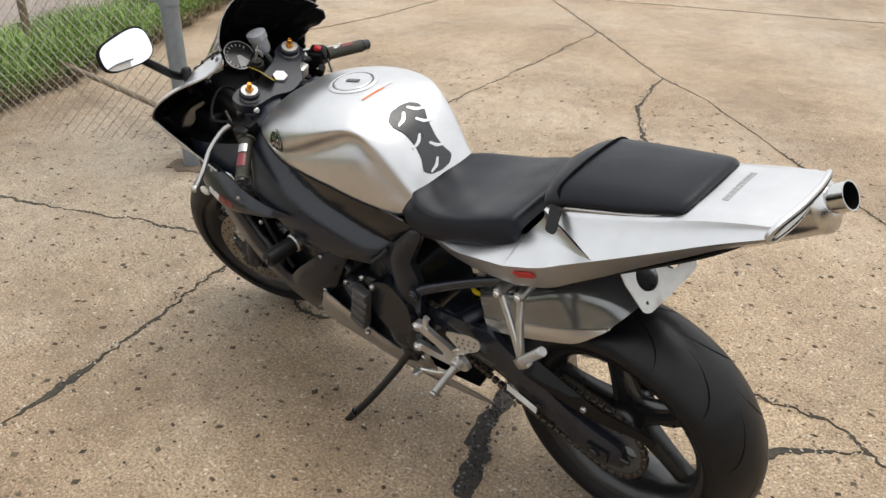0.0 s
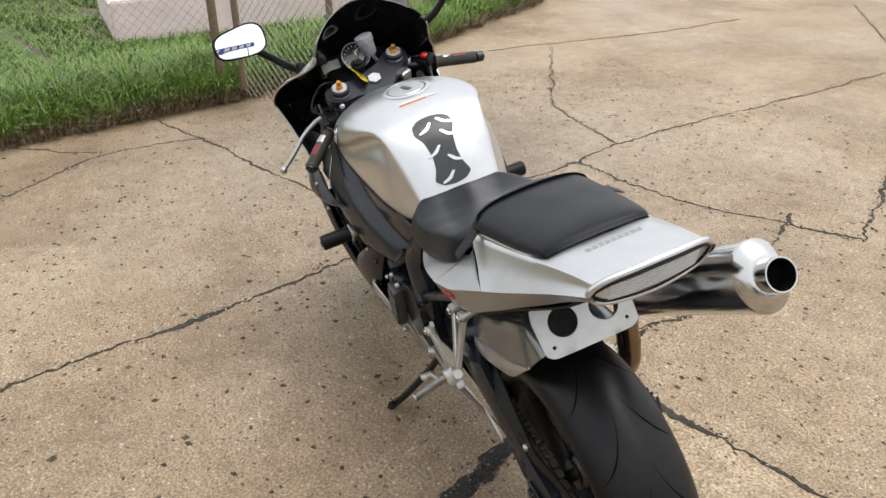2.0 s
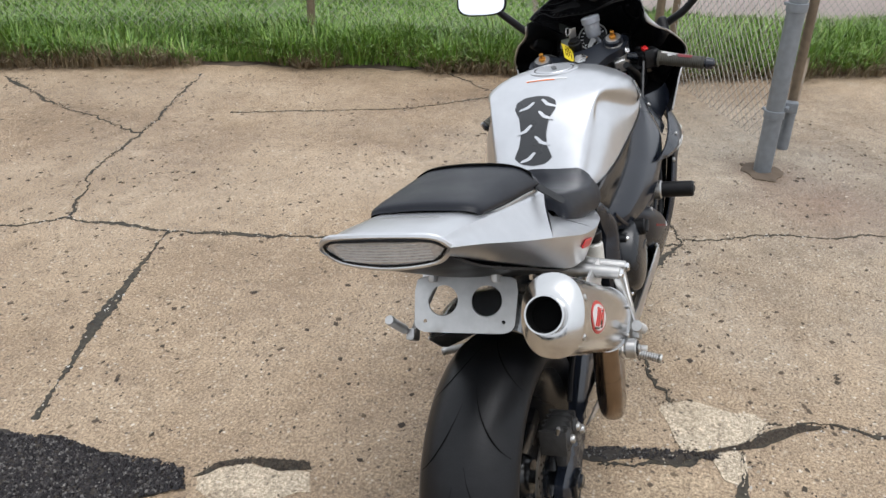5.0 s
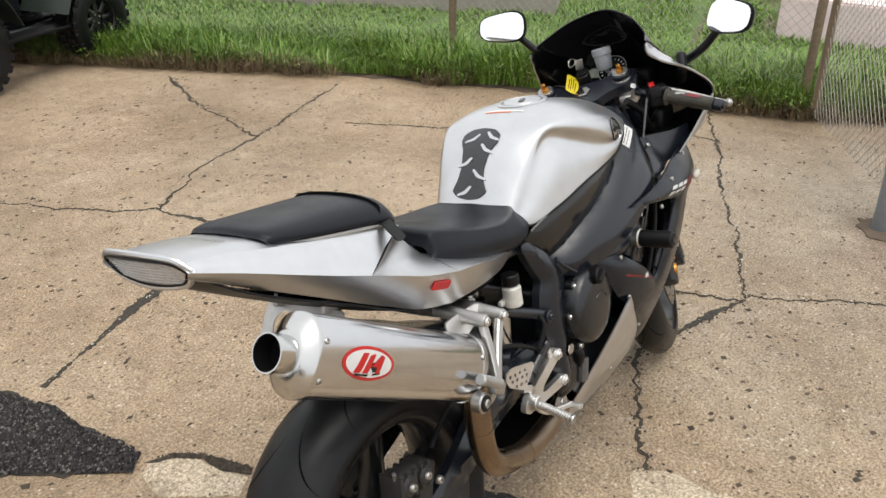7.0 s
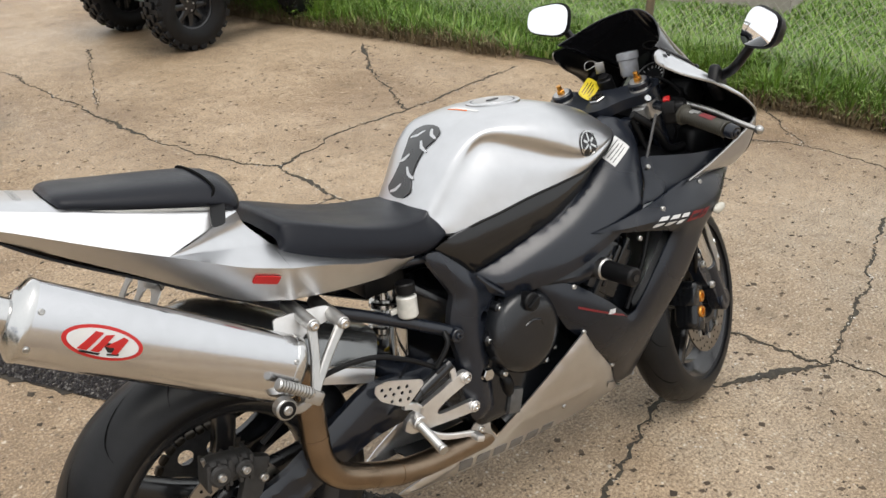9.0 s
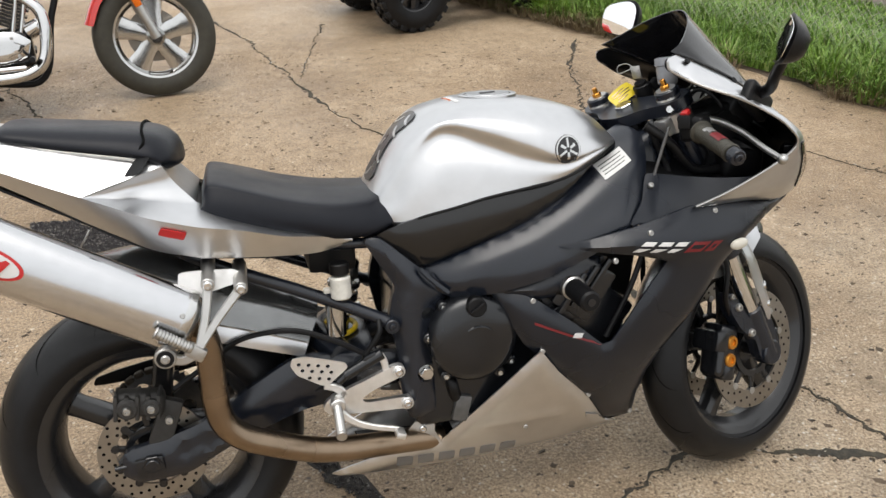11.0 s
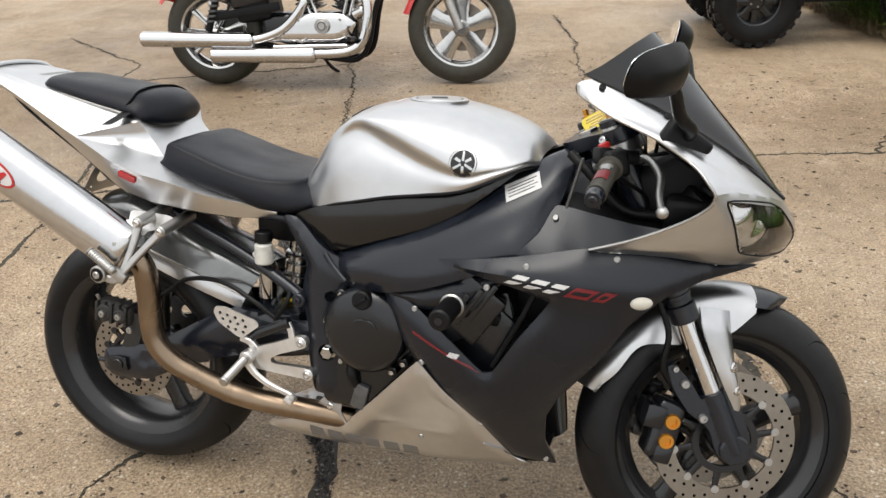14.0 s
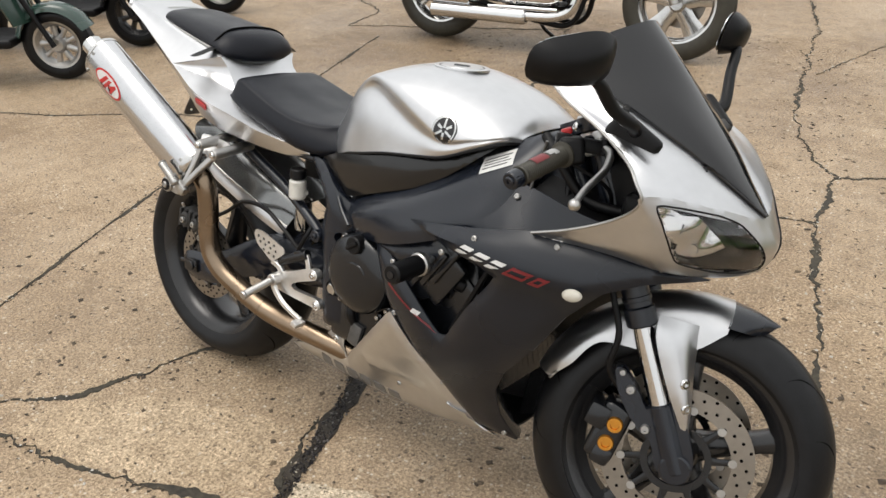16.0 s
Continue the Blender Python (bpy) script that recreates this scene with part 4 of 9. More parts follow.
def spoke(ang, r0, r1, w0, w1, d0, d1, y=0.0):
    bm = bmesh.new()
    rings = []
    for f in (0, 0.15, 0.5, 0.85, 1.0):
        r = r0 + (r1 - r0) * f
        flare = 1 + 0.35 * (abs(f - 0.5) * 2) ** 3
        w, d = (w0 + (w1 - w0) * f) * flare, (d0 + (d1 - d0) * f)
        ring = []
        for k in range(10):
            t = 2 * math.pi * k / 10
            cx, cy = math.cos(t), math.sin(t)
            lx = math.copysign(abs(cx) ** 0.6, cx) * w
            ly = math.copysign(abs(cy) ** 0.6, cy) * d
            ring.append(bm.verts.new((r * math.cos(ang) - lx * math.sin(ang), ly + y, r * math.sin(ang) + lx * math.cos(ang))))
        rings.append(ring)
    for a, b in zip(rings, rings[1:]):
        for k in range(10):
            bm.faces.new((a[k], a[(k + 1) % 10], b[(k + 1) % 10], b[k]))
    return bm


def brake_disc(y, r0, r1, carrier, hub_side, turn):
    """A drilled rotor on a black carrier with steel buttons."""
    rotor = lathe([(y - 0.0025, r0), (y - 0.0025, r1), (y + 0.0025, r1), (y + 0.0025, r0)], 72, closed=True)
    holes = []
    for row, rr in enumerate((0.2, 0.42, 0.64, 0.86)):
        count = 30
        for k in range(count):
            if (k + row) % 2:
                continue
            t = 2 * math.pi * (k + row * 0.25) / count
            r = r0 + (r1 - r0) * rr
            h = lathe([(-0.0031, 0.0035), (0.0031, 0.0035)], 8, at=(r * math.cos(t), y, r * math.sin(t)))
            holes.append(h)
    arms = []
    arms.append(lathe([(y - 0.006, carrier), (y - 0.006, carrier + 0.014), (y + 0.002, carrier + 0.014), (y + 0.002, carrier)], 40, closed=True))
    buttons = []
    for k in range(10):
        t = 2 * math.pi * k / 10 + turn
        arms.append(spoke(t, carrier + 0.008, r0 + 0.004, 0.008, 0.006, 0.003, 0.003, y))
        buttons.append(lathe([(-0.005, 0.0085), (0.005, 0.0085), (0.005, 0.005), (0.002, 0.0045)], 14, at=((r0 + 0.002) * math.cos(t), y, (r0 + 0.002) * math.sin(t))))
    return rotor, merge(*holes), arms, buttons


def tread_grooves(half, crown, count, sides=(1, -1)):
    """Long curved sipes that sweep from the crown to the shoulder."""
    prof = tyre_profile(half, crown, crown - 0.06, crown - 0.09)
    prof = [q for q in prof if q[0] >= 0]

    def radius(a):
        for (a0, r0), (a1, r1) in zip(prof, prof[1:]):
            if a0 <= a <= a1 and a1 > a0:
                return r0 + (r1 - r0) * (a - a0) / (a1 - a0)
        return prof[0][1]
    verts, faces = [], []
    for s in sides:
        for k in range(count):
            t0 = 2 * math.pi * k / count + (0.12 if s > 0 else 0)
            pts = []
            for i in range(11):
                f = i / 10
                a = half * (0.1 + 0.78 * f)
                t = t0 + 0.62 * f ** 0.8 * (1 - 0.35 * f)
                r = radius(a) + 0.0006
                pts.append((a * s, r, t, 0.0025 * math.sin(math.pi * min(1, f * 1.1 + 0.04)) + 0.0006))
            for i in range(11):
                a, r, t, w = pts[i]
                for sg in (-1, 1):
                    tt = t + sg * w / r
                    verts.append((r * math.cos(tt), a, r * math.sin(tt)))
            o = len(verts) - 22
            faces += [(o + 2 * i, o + 2 * i + 1, o + 2 * i + 3, o + 2 * i + 2) for i in range(10)]
    bm = bmesh.new()
    vs = [bm.verts.new(v) for v in verts]
    for f in faces:
        bm.faces.new([vs[k] for k in f])
    return bm


groove_black = mat("tyre_groove", (0.002, 0.002, 0.002), 0.9, 0.0, 0.1, 20, spec=0.1)


def wheel(name, hub, half, crown, rim_half, finish, label, turn, count):
    bead = 0.2185
    rim = lathe([(-rim_half, bead + 0.010), (-rim_half + 0.006, bead + 0.012), (-rim_half + 0.012, bead + 0.003), (-rim_half + 0.02, bead - 0.012), (-rim_half * 0.3, bead - 0.026), (rim_half * 0.3, bead - 0.026),
                 (rim_half - 0.02, bead - 0.012), (rim_half - 0.012, bead + 0.003), (rim_half - 0.006, bead + 0.012), (rim_half, bead + 0.010),
                 (rim_half - 0.004, bead - 0.006), (rim_half - 0.022, bead - 0.022), (rim_half * 0.3, bead - 0.034), (-rim_half * 0.3, bead - 0.034), (-rim_half + 0.022, bead - 0.022), (-rim_half + 0.004, bead - 0.006)], 72, closed=True)
    arms = [spoke(2 * math.pi * k / 5 + turn, 0.035, bead - 0.03, 0.026, 0.019, 0.026, 0.020) for k in range(5)]
    core = lathe([(-0.05, 0.02), (-0.05, 0.034), (-0.035, 0.045), (0.035, 0.045), (0.05, 0.034), (0.05, 0.02)], 32)
    rim = finish(moved(merge(rim, core), hub))
    w = part(name, rim, gloss_rim, bike, label)
    part("spoke", [finish(moved(a, hub)) for a in arms], gloss_rim, w)
    part("tyre", finish(moved(lathe(tyre_profile(half, crown, crown - 0.058, bead + 0.006), 96, closed=True), hub)), rubber, w, "worn black road tyre with curved tread grooves")
    part("tread_groove", finish(moved(tread_grooves(half, crown, count), hub)), groove_black, w, smooth=0)
    return w


gloss_rim = mat("black_rim_paint", (0.012, 0.012, 0.013), 0.25, 0.0, 0.2, 30)
keep = lambda bm: bm
front_wheel = wheel("front_wheel", HUB_F, 0.060, 0.300, 0.050, steered, "black five-spoke cast front wheel turned to the left", 0.35, 13)
rear_wheel = wheel("rear_wheel", HUB_R, 0.095, 0.313, 0.080, keep, "black five-spoke cast rear wheel", 0.1, 13)
for s in (1, -1):
    rotor, holes, arms, buttons = brake_disc(s * 0.066, 0.105, 0.149, 0.055, 0, 0.2)
    d = part("brake_disc", steered(moved(rotor, HUB_F)), disc_steel, front_wheel, "drilled steel brake disc")
    part("disc_hole", steered(moved(holes, HUB_F)), groove_black, d)
    part("disc_carrier", steered([moved(a, HUB_F) for a in arms]), engine_black, d)
    part("disc_button", steered([moved(b, HUB_F) for b in buttons]), alu_satin, d)
rotor, holes, arms, buttons = brake_disc(-0.088, 0.075, 0.112, 0.045, 0, 0.4)
d = part("brake_disc", moved(rotor, HUB_R), disc_steel, rear_wheel, "small drilled rear brake disc")
part("disc_hole", moved(holes, HUB_R), groove_black, d)
part("disc_carrier", [moved(a, HUB_R) for a in arms + buttons], engine_black, d)


def sprocket():
    prof = []
    n = 45
    for k in range(n * 4):
        t = 2 * math.pi * k / (n * 4)
        prof.append(((0.100, 0.096, 0.100, 0.104)[k % 4] * math.cos(t), (0.100, 0.096, 0.100, 0.104)[k % 4] * math.sin(t)))
    hole = [disc_outline(0.017, 14, (0.062 * math.cos(a), 0.062 * math.sin(a))) for a in [i * math.pi / 3 for i in range(6)]]
    return moved(sheet(prof, lambda u, v, s: (u, 0.098 + 0.006 * s, v), 0.3, hole, True, 0), HUB_R)


part("sprocket", sprocket(), engine_grey, rear_wheel, "dark steel chain sprocket")
part("axle", merge(rod((0, -0.155, 0.31), (0, 0.155, 0.31), 0.014), rod((0, -0.15, 0.31), (0, -0.138, 0.31), 0.021, seg=6)), engine_black, rear_wheel)
part("axle", steered(merge(rod((1.395, -0.125, 0.30), (1.395, 0.125, 0.30), 0.016), lathe([(-0.128, 0.02), (-0.12, 0.024), (-0.10, 0.026), (-0.09, 0.024)], 24, at=HUB_F))), engine_black, front_wheel)

# fork legs, stanchions, axle clamps (upside-down fork)
def fork_foot(s):
    y = s * 0.105
    at = lambda a, f: (HUB_F + AX * a + Vector((f, 0, 0.0)))
    out = plate([(1.395 + 0.03, 0.275), (1.395 + 0.032, 0.325), (1.395, 0.40), (1.395 - 0.03, 0.425), (1.395 - 0.065, 0.415), (1.395 - 0.075, 0.40), (1.395 - 0.10, 0.44), (1.395 - 0.135, 0.475), (1.395 - 0.15, 0.47), (1.395 - 0.135, 0.425), (1.395 - 0.10, 0.375), (1.395 - 0.055, 0.345), (1.395 - 0.035, 0.285)], y - s * 0.014, y + s * 0.016)
    return merge(out, rod(at(-0.01, 0.0) + Vector((0, y, 0)), at(0.13, 0) + Vector((0, y, 0)), 0.027, 0.026, seg=20), rod((1.395, y - s * 0.02, 0.30), (1.395, y + s * 0.024, 0.30), 0.031, seg=24))


for s in (1, -1):
    side = Vector((0, s * 0.105, 0))
    fork = part("fork_leg", steered(merge(rod(HUB_F + AX * 0.30 + side, HUB_F + AX * 0.715 + side, 0.0265, seg=24), rod(HUB_F + AX * 0.285 + side, HUB_F + AX * 0.325 + side, 0.0305, seg=24), rod(HUB_F + AX * 0.335 + side, HUB_F + AX * 0.345 + side, 0.0285, seg=24))), frame_black, bike, "black upside-down fork tube")
    part("stanchion", steered(rod(HUB_F + AX * 0.09 + side, HUB_F + AX * 0.30 + side, 0.0215, seg=24)), chrome, fork, "bright chromed fork stanchion")
    part("fork_foot", steered(fork_foot(s)), frame_black, fork)


def caliper(s):
    c = Vector((1.258, s * 0.078, 0.332))
    b = merge(block((0.060, 0.062, 0.125), c, (0, 14, 0), 0.014, 3), block((0.045, 0.075, 0.05), c + Vector((-0.025, 0, 0.03)), (0, 14, 0), 0.01), block((0.04, 0.07, 0.04), c + Vector((-0.005, 0, -0.05)), (0, 14, 0), 0.01))
    return b


for s in (1, -1):
    cal = part("brake_caliper", steered(caliper(s)), engine_black, bike, "black front brake caliper with gold piston caps")
    for x, z in ((1.258, 0.352), (1.248, 0.311)):
        cap = lathe([(-0.012, 0.0165), (0.006, 0.0165), (0.009, 0.0145), (0.009, 0.009), (0.004, 0.0085)], 26, at=(x + 0.01, 0, z))
        if s < 0:
            bmesh.ops.scale(cap, verts=cap.verts[:], vec=(1, -1, 1))
        part("piston_cap", steered(moved(cap, (0, s * 0.106, 0))), gold_cap, cal, "gold anodised piston cap")
    part("caliper_bolt", steered(list((bolt((1.283, s * 0.121, 0.435), (0, s, 0), 0.010, 0.008), bolt((1.325, s * 0.121, 0.365), (0, s, 0), 0.010, 0.008), bolt((1.262, s * 0.121, 0.465), (0, s, 0), 0.007, 0.006)))), alu_satin, cal)
part("brake_hose", steered(both_sides(lambda s: tube([(1.27, s * 0.105, 0.42), (1.235, s * 0.125, 0.47), (1.24, s * 0.13, 0.54), (1.21, s * 0.12, 0.62), (1.17, s * 0.09, 0.74), (1.14, s * 0.06, 0.86)], 0.0065, 28))), black_plastic, bike, "black brake hose")

# front mudguard
def arc(hub, r, a, y, z_extra=0.0):
    t = radians(a)
    return (hub.x + r * math.cos(t), y, hub.z + r * math.sin(t) + z_extra)


def mudguard():
    angles = (82, 92, 104, 118, 134, 150, 161)
    drop = (0.0, 0.045, 0.055, 0.045, 0.0, 0.0, 0.0)
    narrow = (1, 1, 1, 1, 1, 0.93, 0.72)
    rows = [[arc(HUB_F, 0.326, a, 0) for a in angles],
            [arc(HUB_F, 0.322, a, 0.034 * f) for a, f in zip(angles, narrow)],
            [arc(HUB_F, 0.308, a, 0.060 * f) for a, f in zip(angles, narrow)],
            [arc(HUB_F, 0.292 - d * 0.5, a, 0.073 * f) for a, d, f in zip(angles, drop, narrow)],
            [arc(HUB_F, 0.276 - d + 0.02 * (f < 0.8), a, 0.077 * f) for a, d, f in zip(angles, drop, narrow)]]
    return rails(rows, 40, 14, True, 0.003)


guard = part("front_mudguard", steered(mudguard()), silver, bike, "silver front mudguard with a black tip")
part("mudguard_tip", steered(rails([[arc(HUB_F, 0.325, a, 0) for a in (65, 73, 82.4)], [arc(HUB_F, 0.320, a, 0.035 * f) for a, f in ((66, 0.30), (73, 0.8), (82.4, 1.02))], [arc(HUB_F, 0.306, a, 0.061 * f) for a, f in ((67, 0.25), (73, 0.76), (82.4, 1.02))], [arc(HUB_F, 0.288, a, 0.076 * f) for a, f in ((69, 0.25), (75, 0.76), (82.4, 1.01))]], 12, 8, True, 0.003)), frame_black, guard, "black plastic mudguard tip")


def guard_stay(s):
    """A tapering blade that wraps the front of the fork leg, from the guard down to the axle clamp."""
    inner_edge = [(1.388, s * 0.066, 0.575), (1.387, s * 0.074, 0.535), (1.392, s * 0.094, 0.475), (1.401, s * 0.108, 0.415), (1.404, s * 0.114, 0.366)]
    outer_edge = [(1.305, s * 0.110, 0.590), (1.308, s * 0.132, 0.550), (1.332, s * 0.130, 0.49), (1.362, s * 0.126, 0.43), (1.398, s * 0.119, 0.366)]
    bow = [tuple((Vector(a) + Vector(b)) / 2 + Vector((0.012, s * 0.012, 0)) * f) for a, b, f in zip(inner_edge, outer_edge, (0.5, 1, 1, 0.8, 0.1))]
    return rails([inner_edge, bow, outer_edge], 24, 10, False, 0.003)


part("mudguard_stay", steered(both_sides(guard_stay)), silver, guard, "silver mudguard side stay")
for s in (1, -1):
    for x, y, z in ((1.377, 0.121, 0.471), (1.389, 0.121, 0.424)):
        part("stay_bolt", steered(bolt((x, s * y, z), (0.6, s * 0.8, 0.1), 0.011, 0.006)), alu, guard)

# yokes, clip-ons, grips, levers
def on_fork(a, y, f=0.0):
    """A place in the steering's own frame: a along the fork from the axle, y to the left, f ahead."""
    return HUB_F + AX * a + Vector((f * math.cos(radians(RAKE)), y, f * math.sin(radians(RAKE))))


def yoke(a, thickness):
    pts = [(-0.15, 0.0), (-0.14, 0.035), (-0.095, 0.04), (-0.05, 0.015), (0.05, 0.015), (0.095, 0.04), (0.14, 0.035), (0.15, 0.0), (0.13, -0.035), (0.07, -0.05), (0.03, -0.085), (-0.03, -0.085), (-0.07, -0.05), (-0.13, -0.035)]
    return sheet(pts, lambda u, v, s: on_fork(a - s * thickness, u, v), 0.05, (), True, 0.2)


top_yoke = part("top_yoke", steered(yoke(0.695, 0.026)), frame_black, bike, "black top yoke")
part("lower_yoke", steered(yoke(0.52, 0.04)), frame_black, bike)
for s in (1, -1):
    cap = part("fork_cap", steered(merge(rod(on_fork(0.69, s * 0.105), on_fork(0.712, s * 0.105), 0.0275, 0.025, 28), rod(on_fork(0.712, s * 0.105), on_fork(0.716, s * 0.105), 0.0215, seg=28))), alu_satin, top_yoke, "polished fork cap")
    part("adjuster", steered(merge(rod(on_fork(0.714, s * 0.105), on_fork(0.724, s * 0.105), 0.0105, seg=6), rod(on_fork(0.724, s * 0.105), on_fork(0.737, s * 0.105), 0.006, seg=14))), gold_cap, cap, "brass damping adjuster")
part("stem_nut", steered(rod(on_fork(0.69, 0, -0.03), on_fork(0.703, 0, -0.03), 0.021, seg=6)), alu, top_yoke, "bright hexagonal steering stem nut")
part("ignition", steered(merge(rod(on_fork(0.67, 0, 0.04), on_fork(0.715, 0, 0.04), 0.02, seg=24), rod(on_fork(0.715, 0, 0.04), on_fork(0.722, 0, 0.04), 0.014, seg=20))), black_plastic, top_yoke)
part("key", steered(merge(block((0.003, 0.022, 0.03), on_fork(0.745, 0, 0.04), (0, -24, 20), 0.001), tube([on_fork(0.755, 0, 0.04), on_fork(0.77, 0.012, 0.035), on_fork(0.775, 0.02, 0.015), on_fork(0.76, 0.02, 0.01), on_fork(0.757, 0.004, 0.034)], 0.0012, 20, 6))), alu_satin, top_yoke)
TAG_AT, TAG_U, TAG_V = Vector((1.100, 0.040, 0.946)), Vector((0.84, 0.29, 0.45)), Vector((-0.526, 0.624, 0.575))


def tag_place(lift):
    return lambda u, v, q: TAG_AT + TAG_U * u + TAG_V * v + Vector((-0.114, -0.72, 0.677)) * (lift - q * 0.0008 + 0.004 * math.cos(u * 45))


tag = part("key_tag", sheet([(-0.036, -0.019), (0.036, -0.019), (0.036, 0.019), (-0.036, 0.019)], tag_place(0.0), 0.01, (), True, 0.12), yellow_tag_mat, top_yoke, "yellow card key tag with dark print")
for k, (a, b) in enumerate(((-0.026, 0.012), (-0.028, 0.024), (-0.02, 0.02), (-0.026, 0.006))):
    for sd in (1, -1):
        part("tag_print", sheet([(a, 0.0095 - k * 0.0065), (b, 0.0095 - k * 0.0065), (b, 0.0115 - k * 0.0065), (a, 0.0115 - k * 0.0065)], tag_place(0.0010 if sd > 0 else -0.0012), 0.01, (), True, 0), pipe_metal, tag)


UNSTEERED = STEERED.inverted()
BAR_END = {1: UNSTEERED @ Vector((0.948, 0.273, 0.781)), -1: UNSTEERED @ Vector((1.144, -0.361, 0.863))}
LEVER_TIP = {1: UNSTEERED @ Vector((1.10, 0.329, 0.747)), -1: UNSTEERED @ Vector((1.256, -0.337, 0.847))}


def bar_point(s, d):
    """A place d metres out along a clip-on from its fork leg."""
    root = on_fork(0.655, s * 0.105)
    return root + (BAR_END[s] - root) * (d / 0.275)


for s in (1, -1):
    bar = part("clip_on", steered(merge(rod(bar_point(s, 0.0), bar_point(s, 0.27), 0.011, seg=18), rod(on_fork(0.46, s * 0.105), on_fork(0.52, s * 0.105), 0.029, seg=24))), frame_black, bike, "black clip-on handlebar")
    part("clip_on_clamp", steered(merge(rod(on_fork(0.622, s * 0.105), on_fork(0.668, s * 0.105), 0.0355, seg=30, bevel=0.003), block((0.030, 0.034, 0.038), on_fork(0.645, s * 0.105, -0.038), (0, -24, 0), 0.005, 2))), alu_machined, bar, "pale cast handlebar clamp")
    part("clamp_bolt", steered(bolt(on_fork(0.682, s * 0.132, -0.036), (-0.75, s * 0.5, 0.1), 0.0085, 0.004)), alu, bar)
    rib = [(0, 0.0175)]
    for k in range(22):
        rib += [(0.004 + k * 0.0052, 0.0178), (0.0066 + k * 0.0052, 0.0166)]
    g = lathe([(-0.004, 0.012), (-0.004, 0.024), (0.0, 0.024), (0.003, 0.018)] + rib[1:] + [(0.122, 0.019), (0.125, 0.017), (0.125, 0.01)], 24, "Z")
    g.transform(between(bar_point(s, 0.125), bar_point(s, 0.3)))
    part("grip", steered(g), worn_rubber, bar, "worn black rubber grip with printed red band")
    for a, b, m in ((0.022, 0.046, faded_decal), (0.052, 0.090, red_decal)):
        q = lathe([(a, 0.0186), ((a + b) / 2, 0.0187), (b, 0.0186)], 28, "Z")
        q.transform(between(bar_point(s, 0.125), bar_point(s, 0.3)))
        bmesh.ops.recalc_face_normals(q, faces=q.faces[:])
        bmesh.ops.delete(q, geom=[f for f in q.faces if abs(f.normal.z) < 0.80 or f.calc_center_median().z < bar_point(s, 0.125 + a + 0.5 * (b - a)).z], context="FACES")
        part("grip_print", steered(q), m, bar)
    part("bar_end", steered(merge(rod(bar_point(s, 0.252), bar_point(s, 0.275), 0.0165, 0.0155, 20), bolt(bar_point(s, 0.275), bar_point(s, 0.3) - bar_point(s, 0.27), 0.009, 0.004))), frame_black, bar)
    part("switch_housing", steered(merge(block((0.045, 0.055, 0.05), bar_point(s, 0.095), (0, -10, -s * 14), 0.01, 3), block((0.03, 0.03, 0.03), bar_point(s, 0.09) + Vector((-0.02, 0, 0.012)), (0, 0, -s * 14), 0.006))), black_plastic, bar)
    hinge = bar_point(s, 0.075) + Vector((0.048, 0, 0.008))
    part("lever_mount", steered(merge(block((0.06, 0.03, 0.026), bar_point(s, 0.07) + Vector((0.028, 0, 0.004)), (0, 0, -s * 14), 0.007), rod(hinge + Vector((0, 0, -0.014)), hinge + Vector((0, 0, 0.014)), 0.009))), black_plastic, bar)
    tip = LEVER_TIP[s]
    across = lambda f, out: hinge.lerp(tip, f) + Vector((out, 0, 0.15 * out))
    lever = merge(tube([hinge, across(0.14, 0.016), across(0.42, 0.020), across(0.72, 0.006), across(0.9, 0.001), tip], 0.0078, 26, 10, 0.0056), ball(0.0108, tip, seg=16))
    part("lever", steered(lever), alu_satin, bar, "satin silver control lever with a ball end")
part("kill_switch", steered(block((0.020, 0.016, 0.012), bar_point(-1, 0.085) + Vector((-0.020, 0, 0.028)), (0, -25, 14), 0.004)), bright_red, bike, "red engine stop switch")
part("fluid_reservoir", steered(merge(lathe([(0, 0.018), (0.006, 0.022), (0.04, 0.024), (0.042, 0.027), (0.058, 0.027), (0.06, 0.022)], 28, "Z", on_fork(0.70, -0.062, 0.055)), rod(on_fork(0.64, -0.09, 0.04), on_fork(0.70, -0.065, 0.055), 0.006))), smoked_plastic, bike, "smoked brake fluid reservoir with a dark cap")
for s in (1, -1):
    part("control_cable", steered(tube([bar_point(s, 0.06) + Vector((0.04, 0, 0)), on_fork(0.62, s * 0.16, 0.08), on_fork(0.66, s * 0.10, 0.10), on_fork(0.62, s * 0.04, 0.08), on_fork(0.5, s * 0.03, 0.02)], 0.0042, 26, 8)), black_plastic, bike)
    part("control_cable", steered(tube([bar_point(s, 0.09) + Vector((-0.01, 0, -0.02)), on_fork(0.55, s * 0.15, 0.0), on_fork(0.48, s * 0.10, -0.04), on_fork(0.42, s * 0.05, -0.08)], 0.004, 20, 8)), black_plastic, bike)
part("steering_damper_rod", rod((1.10, -0.175, 0.90), (1.065, -0.165, 0.77), 0.0032), engine_grey, bike)
part("steering_damper_rod", rod((1.10, 0.175, 0.90), (1.065, 0.165, 0.77), 0.0032), engine_grey, bike)

